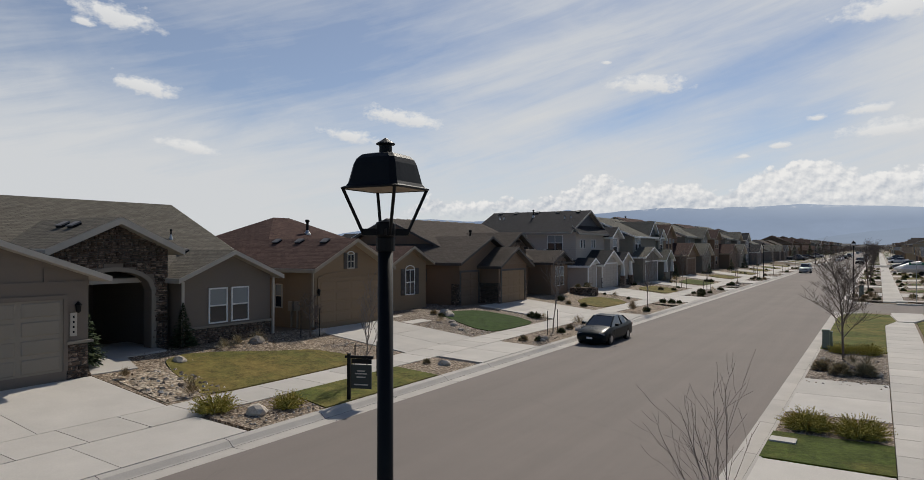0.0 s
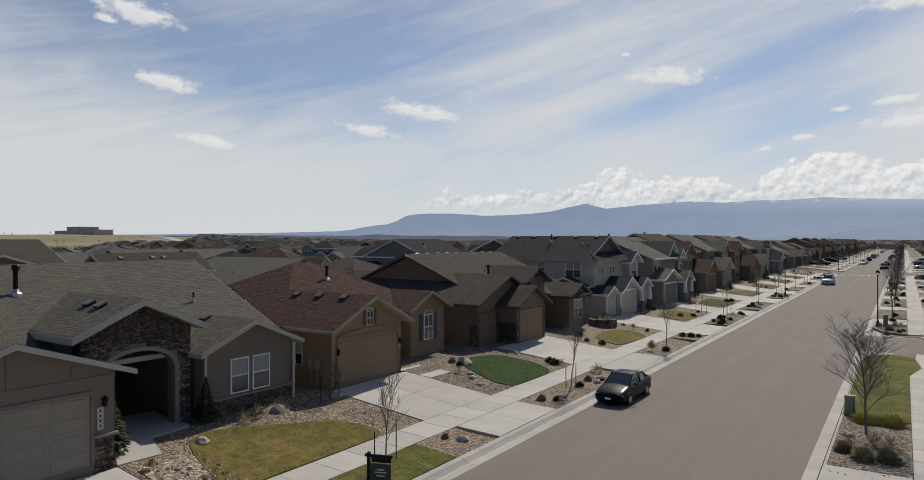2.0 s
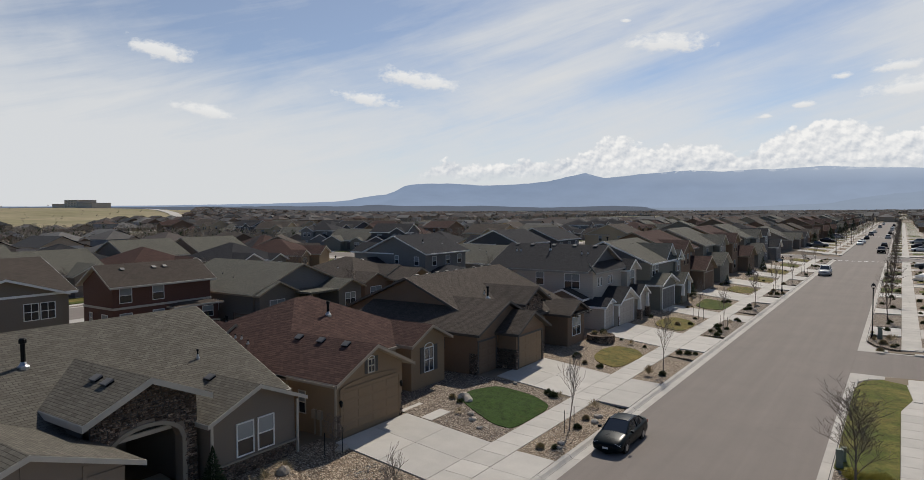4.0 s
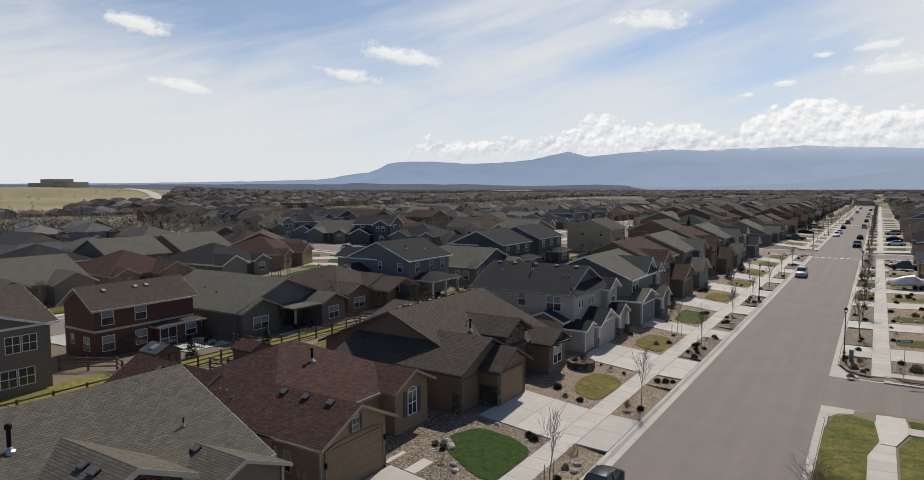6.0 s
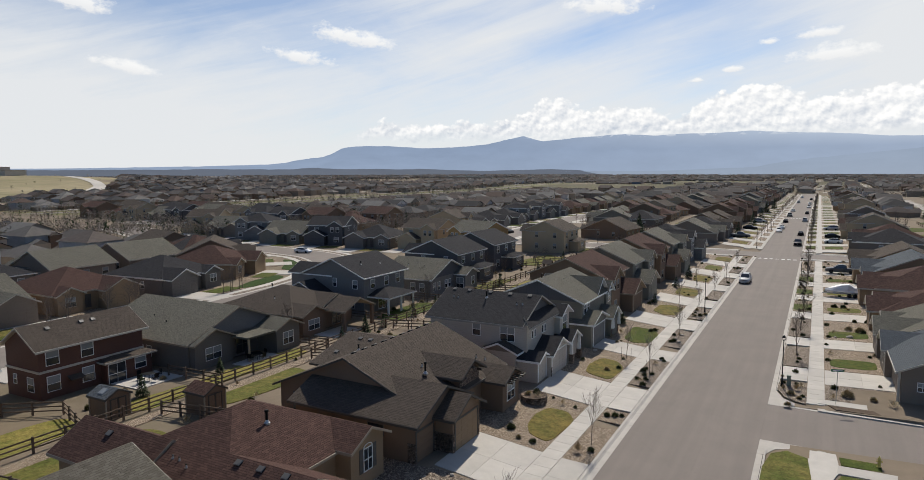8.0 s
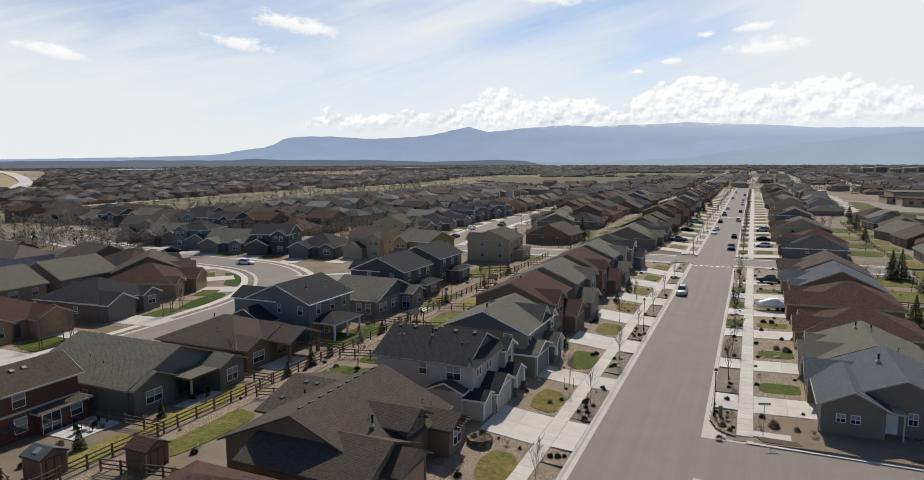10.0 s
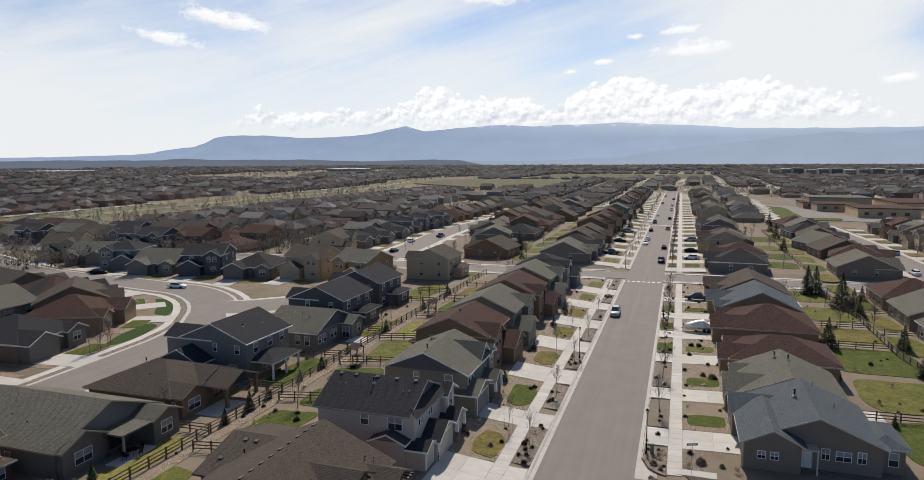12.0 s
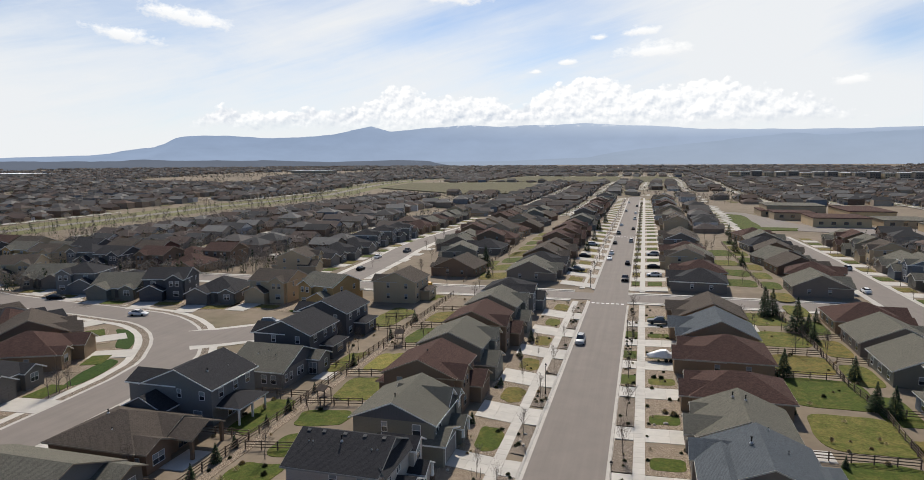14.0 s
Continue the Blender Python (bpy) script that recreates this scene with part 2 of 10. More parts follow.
def pebbles(name, a, b, c, size, bump=0.9):
    m = bpy.data.materials.new(name)
    m.use_nodes = True
    N = Nodes(m.node_tree)
    vec = N.n("ShaderNodeNewGeometry").outputs["Position"]
    vo = N.n("ShaderNodeTexVoronoi", Vector=vec, Scale=1.0 / size)
    hue = N.n("ShaderNodeSeparateColor", Color=vo.outputs["Color"])
    col = N.ramp(hue.outputs[0], [(0.0, a), (0.45, b), (0.8, c), (1.0, tuple(v * 1.35 for v in c))])
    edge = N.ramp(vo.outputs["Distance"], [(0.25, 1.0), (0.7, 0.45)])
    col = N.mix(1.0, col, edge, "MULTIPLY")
    n1 = N.noise(vec, 0.5, 4)
    k = N.math("ADD", N.math("MULTIPLY", n1, 0.5), 0.75)
    col = N.mix(1.0, col, N.n("ShaderNodeCombineXYZ", X=k, Y=k, Z=k).outputs[0], "MULTIPLY")
    bs = N.n("ShaderNodeBsdfPrincipled", Base_Color=col, Roughness=0.9)
    bs.inputs["Specular IOR Level"].default_value = 0.25
    bp = N.n("ShaderNodeBump", Strength=bump, Distance=0.03, Height=N.math("SUBTRACT", 1.0, vo.outputs["Distance"]))
    N.t.links.new(bp.outputs[0], bs.inputs["Normal"])
    out = N.n("ShaderNodeOutputMaterial")
    N.t.links.new(bs.outputs[0], out.inputs[0])
    return m


def island(name, stops, rough=0.9, noise_amp=0.25, spec=0.2):
    """One colour for each joined piece, out of a palette."""
    m = bpy.data.materials.new(name)
    m.use_nodes = True
    N = Nodes(m.node_tree)
    geo = N.n("ShaderNodeNewGeometry")
    col = N.ramp(geo.outputs["Random Per Island"], stops)
    k = N.math("ADD", N.math("MULTIPLY", N.noise(geo.outputs["Position"], 0.8, 4), 2 * noise_amp), 1 - noise_amp)
    col = N.mix(1.0, col, N.n("ShaderNodeCombineXYZ", X=k, Y=k, Z=k).outputs[0], "MULTIPLY")
    bs = N.n("ShaderNodeBsdfPrincipled", Base_Color=col, Roughness=rough)
    bs.inputs["Specular IOR Level"].default_value = spec
    out = N.n("ShaderNodeOutputMaterial")
    N.t.links.new(bs.outputs[0], out.inputs[0])
    return m


def grass(name, green, dry, amount):
    def extra(N, vec, col, n1, n2):
        patch = N.noise(vec, 0.5, 6, 0.72)
        f = N.ramp(N.math("ADD", patch, amount - 0.5), [(0.35, 0.0), (0.65, 1.0)])
        c = N.mix(f, green, dry)
        k = N.math("ADD", N.math("MULTIPLY", N.math("ADD", N.noise(vec, 9.0, 6, 0.85), N.noise(vec, 2.2, 5, 0.8)), 2.2), -1.2)
        c = N.mix(1.0, c, N.n("ShaderNodeCombineXYZ", X=k, Y=k, Z=k).outputs[0], "MULTIPLY")
        return c, N.noise(vec, 26.0, 3, 0.7)
    return material(name, green, 0.95, 0.15, 0.5, 40, 1.0, 0.0, 0.0, 0.15, "Position", extra)


def asphalt_extra(N, vec, col, n1, n2):
    long = N.noise(N.mapped(vec, scale=(1.1, 0.03, 1)), 1.0, 4, 0.6)
    k = N.math("ADD", N.math("MULTIPLY", long, 0.30), 0.85)
    c = N.mix(1.0, col, N.n("ShaderNodeCombineXYZ", X=k, Y=k, Z=k).outputs[0], "MULTIPLY")
    vo = N.n("ShaderNodeTexVoronoi", Vector=N.mapped(vec, scale=(0.16, 0.10, 1)), Scale=1.0)
    vo.feature = "DISTANCE_TO_EDGE"
    wob = N.math("ADD", vo.outputs["Distance"], N.math("MULTIPLY", N.math("SUBTRACT", N.noise(vec, 1.7, 3), 0.5), 0.05))
    crack = N.ramp(N.math("ABSOLUTE", wob), [(0.0, 0.93), (0.004, 1.0)])
    return N.mix(1.0, c, crack, "MULTIPLY"), n2


def paint(name, base, rough=0.45, metal=0.0, spec=0.5, coat=0.0):
    m = material(name, base, rough, 0.05, 1.5, 40, 0.05, 0.0, metal, spec, "Object")
    for nd in m.node_tree.nodes:
        if nd.type == "BSDF_PRINCIPLED":
            nd.inputs["Coat Weight"].default_value = coat
    return m


M = {}
M["asphalt"] = material("asphalt", (0.212, 0.182, 0.160), 0.9, 0.06, 0.25, 60, 0.3, coord="Position", spec=0.3, extra=asphalt_extra)
M["concrete"] = material("concrete", (0.495, 0.462, 0.415), 0.85, 0.07, 0.7, 30, 0.2, per_object=0.16, coord="Position", spec=0.3)
M["kerb"] = material("kerb_concrete", (0.47, 0.435, 0.39), 0.85, 0.09, 0.8, 30, 0.2, per_object=0.1, coord="Position", spec=0.3)
M["tar"] = material("tar_joint", (0.05, 0.048, 0.045), 0.9, 0.2, 2, 40, 0.2, coord="Position")
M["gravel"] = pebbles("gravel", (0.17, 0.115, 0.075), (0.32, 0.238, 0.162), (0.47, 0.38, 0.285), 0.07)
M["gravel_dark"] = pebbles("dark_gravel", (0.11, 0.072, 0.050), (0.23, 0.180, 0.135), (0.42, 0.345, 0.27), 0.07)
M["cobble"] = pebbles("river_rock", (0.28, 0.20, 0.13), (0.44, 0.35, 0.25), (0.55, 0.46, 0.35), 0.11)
M["mulch"] = material("mulch", (0.11, 0.080, 0.058), 0.95, 0.25, 0.9, 22, 0.9, coord="Position", spec=0.15)
M["lawn_green"] = grass("green_lawn", (0.060, 0.082, 0.012), (0.140, 0.120, 0.034), 0.38)
M["lawn_deep"] = grass("deep_green_lawn", (0.032, 0.062, 0.010), (0.080, 0.086, 0.022), 0.30)
M["lawn_mixed"] = grass("mixed_lawn", (0.082, 0.098, 0.017), (0.185, 0.150, 0.046), 0.46)
M["lawn_dry"] = grass("dry_lawn", (0.086, 0.094, 0.020), (0.195, 0.145, 0.044), 0.52)
M["field"] = grass("open_field_grass", (0.070, 0.072, 0.032), (0.145, 0.120, 0.068), 0.5)
M["verge"] = grass("park_verge", (0.105, 0.120, 0.036), (0.21, 0.18, 0.095), 0.5)
M["lawn_straw"] = grass("yellow_lawn", (0.135, 0.145, 0.028), (0.26, 0.205, 0.060), 0.5)
M["roof_gray"] = shingle("gray_shingles", (0.134, 0.121, 0.099), 0.16, 0.30)
M["roof_brown"] = shingle("brown_shingles", (0.090, 0.053, 0.044), 0.20, 0.36)
M["roof_umber"] = shingle("umber_shingles", (0.098, 0.080, 0.066), 0.13)
M["roof_char"] = shingle("charcoal_shingles", (0.044, 0.043, 0.046), 0.14)
M["roof_olive"] = shingle("olive_gray_shingles", (0.150, 0.141, 0.115), 0.12)
M["roof_blue"] = shingle("blue_gray_shingles", (0.104, 0.116, 0.128), 0.12)
STUCCO = {"taupe": (0.20, 0.165, 0.135), "tan": (0.27, 0.190, 0.120), "umber": (0.195, 0.132, 0.090), "white": (0.46, 0.405, 0.35), "greige": (0.28, 0.245, 0.20),
          "slate": (0.175, 0.168, 0.162), "navy": (0.080, 0.080, 0.086), "red": (0.115, 0.055, 0.040), "sand": (0.42, 0.33, 0.22), "sage": (0.185, 0.175, 0.145), "gray": (0.155, 0.140, 0.125), "ochre": (0.36, 0.24, 0.11), "blue": (0.14, 0.155, 0.175)}
for key, c in STUCCO.items():
    M["st_" + key] = material("stucco_" + key, c, 0.92, 0.05, 0.25, 45, 0.5, spec=0.2)
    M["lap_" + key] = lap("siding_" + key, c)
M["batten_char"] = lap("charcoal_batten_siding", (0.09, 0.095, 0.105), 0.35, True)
M["trim_cream"] = paint("cream_trim_paint", (0.45, 0.41, 0.35), 0.6)
M["trim_tan"] = paint("tan_trim_paint", (0.33, 0.27, 0.20), 0.6)
M["trim_gray"] = paint("pale_gray_trim_paint", (0.30, 0.28, 0.25), 0.6)
M["trim_white"] = paint("white_trim_paint", (0.75, 0.74, 0.72), 0.5)
M["trim_dark"] = paint("dark_trim_paint", (0.07, 0.060, 0.052), 0.6)
M["soffit"] = paint("soffit_paint", (0.25, 0.22, 0.19), 0.7)
M["glass"] = paint("window_glass", (0.030, 0.034, 0.040), 0.06, 0.0, 0.8)
M["blind"] = material("window_blind", (0.24, 0.26, 0.27), 0.25, 0.03, 1, 30, 0.0, spec=0.6)
M["iron"] = paint("black_iron", (0.005, 0.0055, 0.006), 0.5, 0.0, 0.18)
M["vent_lid"] = paint("weathered_vent_lid", (0.115, 0.108, 0.098), 0.5)
M["steel"] = paint("galvanised_steel", (0.45, 0.45, 0.45), 0.4, 0.9)
M["stone_j"] = material("stone_mortar", (0.075, 0.068, 0.060), 0.95, 0.15, 2, 40, 0.4)


def stone_extra(N, vec, col, n1, n2):
    vo = N.n("ShaderNodeTexVoronoi", Vector=N.mapped(vec, scale=(9.0, 9.0, 17.0)), Scale=1.0)
    hue = N.n("ShaderNodeSeparateColor", Color=vo.outputs["Color"])
    tone = N.ramp(hue.outputs[0], [(0.0, (0.42, 0.38, 0.36)), (0.35, (0.85, 0.75, 0.68)), (0.7, (1.15, 1.10, 1.05)), (1.0, (1.9, 1.8, 1.7))])
    return N.mix(1.0, col, tone, "MULTIPLY"), N.math("ADD", n2, hue.outputs[1])


M["stone"] = material("stacked_stone", (0.150, 0.118, 0.096), 0.9, 0.25, 3, 25, 0.9, per_object=1.3, coord="Object", spec=0.2, extra=stone_extra)
M["rock"] = material("boulder", (0.44, 0.385, 0.32), 0.9, 0.20, 2.0, 18, 0.7, per_object=0.5, coord="Object", spec=0.2)
M["bark"] = material("bare_bark", (0.155, 0.125, 0.105), 0.95, 0.2, 4, 40, 0.5, coord="Object", spec=0.15)
M["bark_light"] = material("young_bark", (0.24, 0.20, 0.17), 0.95, 0.2, 4, 40, 0.4, coord="Object", spec=0.15)
M["needle"] = island("conifer_needles", [(0.0, (0.026, 0.042, 0.020)), (0.6, (0.048, 0.068, 0.030)), (1.0, (0.085, 0.105, 0.045))])
M["juniper"] = island("juniper_leaves", [(0.0, (0.17, 0.165, 0.030)), (0.5, (0.36, 0.31, 0.060)), (1.0, (0.55, 0.44, 0.12))])
M["shrub"] = island("shrub_twigs", [(0.0, (0.21, 0.165, 0.095)), (0.5, (0.36, 0.29, 0.17)), (1.0, (0.52, 0.43, 0.27))])
M["shrub_green"] = island("shrub_leaves", [(0.0, (0.050, 0.060, 0.024)), (0.6, (0.11, 0.12, 0.052)), (1.0, (0.20, 0.19, 0.095))])
M["straw"] = island("dry_grass_blades", [(0.0, (0.22, 0.16, 0.085)), (0.5, (0.34, 0.26, 0.15)), (1.0, (0.45, 0.36, 0.22))])
M["blade"] = island("lawn_blades", [(0.0, (0.045, 0.070, 0.018)), (0.5, (0.090, 0.095, 0.030)), (1.0, (0.19, 0.15, 0.060))])
M["wood"] = material("weathered_fence_wood", (0.150, 0.112, 0.084), 0.9, 0.2, 1.5, 25, 0.4, per_object=0.5, coord="Object", spec=0.2)
# palette leans to grey in place of distance haze over these roofs
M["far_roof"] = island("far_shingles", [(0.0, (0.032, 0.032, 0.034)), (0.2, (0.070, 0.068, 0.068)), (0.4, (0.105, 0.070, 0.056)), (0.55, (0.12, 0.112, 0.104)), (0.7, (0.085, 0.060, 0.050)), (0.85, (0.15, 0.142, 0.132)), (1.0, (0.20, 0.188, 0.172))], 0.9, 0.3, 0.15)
M["far_wall"] = island("far_stucco", [(0.0, (0.14, 0.090, 0.065)), (0.25, (0.30, 0.22, 0.155)), (0.5, (0.24, 0.21, 0.18)), (0.75, (0.46, 0.36, 0.26)), (0.88, (0.14, 0.165, 0.20)), (1.0, (0.66, 0.62, 0.57))])
M["far_tree"] = island("far_bare_trees", [(0.0, (0.17, 0.145, 0.115)), (0.4, (0.25, 0.21, 0.17)), (1.0, (0.35, 0.295, 0.24))])

# ---- mesh helpers ----
class MB:
    """Collects vertices and faces of one mesh."""

    def __init__(self):
        self.v, self.f, self.m = [], [], []

    def poly(self, pts, m=0):
        i = len(self.v)
        self.v += [tuple(p) for p in pts]
        self.f.append(tuple(range(i, i + len(pts))))
        self.m.append(m)

    def faces(self, pts, faces, m=0):
        i = len(self.v)
        self.v += [tuple(p) for p in pts]
        for fc in faces:
            self.f.append(tuple(i + k for k in fc))
            self.m.append(m)

    def box(self, x0, x1, y0, y1, z0, z1, m=0):
        self.faces([(x0, y0, z0), (x1, y0, z0), (x1, y1, z0), (x0, y1, z0), (x0, y0, z1), (x1, y0, z1), (x1, y1, z1), (x0, y1, z1)],
                   [(3, 2, 1, 0), (4, 5, 6, 7), (0, 1, 5, 4), (1, 2, 6, 5), (2, 3, 7, 6), (3, 0, 4, 7)], m)

    def slab(self, pts, z, thick, m=0):
        """pts: outline (x, y), counter-clockwise; z: height, number or function of x, y."""
        zf = z if callable(z) else (lambda x, y: z)
        n = len(pts)
        top = [(x, y, zf(x, y)) for x, y in pts]
        low = [(x, y, zf(x, y) - thick) for x, y in pts]
        self.faces(top + low, [tuple(range(n))] + [(i, n + i, n + (i + 1) % n, (i + 1) % n) for i in range(n)], m)

    def tube(self, p0, p1, r0, r1, n=6, m=0, caps=True):
        p0, p1 = Vector(p0), Vector(p1)
        q = (p1 - p0).to_track_quat("Z", "Y")
        ring = [q @ Vector((math.cos(2 * math.pi * k / n), math.sin(2 * math.pi * k / n), 0)) for k in range(n)]
        pts = [p0 + r0 * v for v in ring] + [p1 + r1 * v for v in ring]
        fs = [(k, (k + 1) % n, n + (k + 1) % n, n + k) for k in range(n)]
        if caps:
            fs += [tuple(range(n - 1, -1, -1)), tuple(range(n, 2 * n))]
        self.faces(pts, fs, m)

    def lathe(self, prof, n=16, at=(0, 0, 0), m=0):
        """prof: (radius, z) from below upwards."""
        pts = [(at[0] + r * math.cos(2 * math.pi * k / n), at[1] + r * math.sin(2 * math.pi * k / n), at[2] + z) for r, z in prof for k in range(n)]
        fs = [(j * n + k, j * n + (k + 1) % n, (j + 1) * n + (k + 1) % n, (j + 1) * n + k) for j in range(len(prof) - 1) for k in range(n)]
        fs += [tuple(range(n - 1, -1, -1)), tuple((len(prof) - 1) * n + k for k in range(n))]
        self.faces(pts, fs, m)

    def mesh(self, name, mats, smooth=False, uv=True):
        me = bpy.data.meshes.new(name)
        me.from_pydata(self.v, [], self.f)
        for mt in mats:
            me.materials.append(mt)
        me.polygons.foreach_set("material_index", self.m)
        if smooth:
            me.polygons.foreach_set("use_smooth", [True] * len(self.f))
        me.update()
        if uv and len(self.f) < 60000:
            lay = me.uv_layers.new(name="UVMap")
            buf = []
            up = Vector((0, 0, 1))
            for p in me.polygons:
                nrm = p.normal
                h = up.cross(nrm)
                h = Vector((1, 0, 0)) if h.length < 1e-3 else h.normalized()
                w = nrm.cross(h)
                for vi in p.vertices:
                    co = me.vertices[vi].co
                    buf += (co.dot(h), co.dot(w))
            lay.data.foreach_set("uv", buf)
        return me


def part(name, mb, mats, parent=None, label="", smooth=False, uv=True):
    """One mesh object, under its thing or part."""
    me = mb if isinstance(mb, bpy.types.Mesh) else mb.mesh(name, mats if isinstance(mats, (list, tuple)) else [mats], smooth, uv)
    ob = new(name, me)
    if parent is not None:
        ob.parent = parent
    if label:
        ob["label"] = label
    return ob


def thing(name, label, category, at=(0, 0, 0), rz=0.0, group="", kind=""):
    """An Empty at the base of a thing, for its parts."""
    ob = new(name)
    ob.matrix_basis = pose(*at, 0, 0, rz)
    return tagged(ob, label, category, group, kind)


def lerp(x, pts):
    if x <= pts[0][0]:
        return pts[0][1]
    for (a, u), (b, v) in zip(pts, pts[1:]):
        if x <= b:
            return u + (v - u) * (x - a) / (b - a)
    return pts[-1][1]


# ---- ground ----
LEFT = [(-900, -0.5), (-130, -0.4), (-75, -0.4), (-50, 0.1), (-40, 0.82), (-22.0, 0.82), (-16.6, 0.26), (-15.1, 0.22), (-13.0, 0.15)]
RIGHT = [(-2.3, 0.13), (1.75, 0.15), (8.0, 0.35), (40, 0.35), (60, 0.1)]
ROAD_L, ROAD_R = -12.2, -2.75


def gz(x, y=0.0):
    """Height of the finished surface beside the street."""
    return lerp(x, LEFT) if x < -13.0 else (lerp(x, RIGHT) if x > -2.3 else 0.0)


def hills(x, y):
    """Far relief: a dry hill with a building to the south-west and low bluffs."""
    r = math.hypot(x, y)
    h = 19.0 * math.exp(-(((x + 1180) / 470) ** 2 + ((y - 520) / 330) ** 2))
    if r > 1900:
        h += min(1.0, (r - 1900) / 1200) * 5.0 * (noise.noise(Vector((x * 0.0011, y * 0.0011, 3.0))) - 0.35)
    return h


def on_hill(x, y):
    """The dry grass slope beyond the houses."""
    return x < -415 and y < lerp(-x, [(415, 205), (480, 236), (540, 290), (562, 347), (633, 409), (828, 552), (1100, 740), (1700, 1050), (3000, 1200)])


def build_ground():
    xs = [-4900, -4200, -3600, -3000, -2600, -2200, -1900, -1700] + list(range(-1550, -150, 50)) + [-130, -100, -75, -60, -50, -45, -40, -30, -22, -16.6, -15.1, -13.0, -12.9, -2.35, -2.3, 1.75, 8, 20, 40, 60, 100, 150, 220, 300, 400, 550, 700, 900, 1200, 1600, 2200, 3000, 4000, 4900]
    ys = [-4900, -2500, -1000, -400, -150, -60, -20, 0, 53.8, 53.9, 63.0, 63.1, 100, 150, 166, 170, 186.5, 190, 220, 250, 290, 330] + list(range(400, 1500, 60)) + [1550, 1650, 1800, 2000, 2200, 2400, 2600, 2800, 3000, 3300, 3700, 4200, 4900]
    mb = MB()
    for y in ys:
        for x in xs:
            z = gz(x, y) - 0.05
            if -13.0 < x < -2.3:
                z = -0.12
            if x >= -2.31 and 53.85 < y < 63.05:
                z = -0.10
            if 169 < y < 187:
                z = -0.10
            mb.v.append((x, y, z + (hills(x, y) if math.hypot(x, y) > 350 else 0.0)))
    w = len(xs)
    for j in range(len(ys) - 1):
        for i in range(w - 1):
            mb.f.append((j * w + i, j * w + i + 1, (j + 1) * w + i + 1, (j + 1) * w + i))
            mb.m.append(1 if on_hill((xs[i] + xs[i + 1]) / 2, (ys[j] + ys[j + 1]) / 2) else 0)

    def extra(N, vec, col, n1, n2):
        a = N.noise(vec, 0.012, 6, 0.62)
        c = N.ramp(a, [(0.30, (0.140, 0.122, 0.072)), (0.45, (0.230, 0.182, 0.132)), (0.58, (0.195, 0.155, 0.112)), (0.75, (0.130, 0.118, 0.062))])
        b = N.noise(vec, 0.25, 5, 0.65)
        k = N.math("ADD", N.math("MULTIPLY", b, 0.8), 0.6)
        c = N.mix(1.0, c, N.n("ShaderNodeCombineXYZ", X=k, Y=k, Z=k).outputs[0], "MULTIPLY")
        return c, n2
    soil = material("dry_soil_and_gravel", (0.17, 0.14, 0.10), 0.95, 0.1, 0.3, 14, 0.7, coord="Position", spec=0.15, extra=extra)
    def straw(N, vec, col, n1, n2):
        c = N.ramp(N.noise(vec, 0.006, 6, 0.6), [(0.3, (0.20, 0.185, 0.095)), (0.5, (0.30, 0.255, 0.155)), (0.7, (0.36, 0.30, 0.19))])
        b = N.noise(N.mapped(vec, scale=(0.02, 0.09, 1)), 1.0, 6, 0.7)
        k = N.math("ADD", N.math("MULTIPLY", b, 0.9), 0.55)
        return N.mix(1.0, c, N.n("ShaderNodeCombineXYZ", X=k, Y=k, Z=k).outputs[0], "MULTIPLY"), n2
    dry = material("dry_hill_grass", (0.3, 0.25, 0.15), 0.95, 0.1, 0.3, 4, 0.3, coord="Position", spec=0.1, extra=straw)
    tagged(part("ground", mb, [soil, dry], smooth=False, uv=False), "dry tan soil and gravel ground of the suburb", "ground", kind="structure")


build_ground()


def setting(name, mb, mat, label, category):
    return tagged(part(name, mb, mat), label, category, kind="structure")


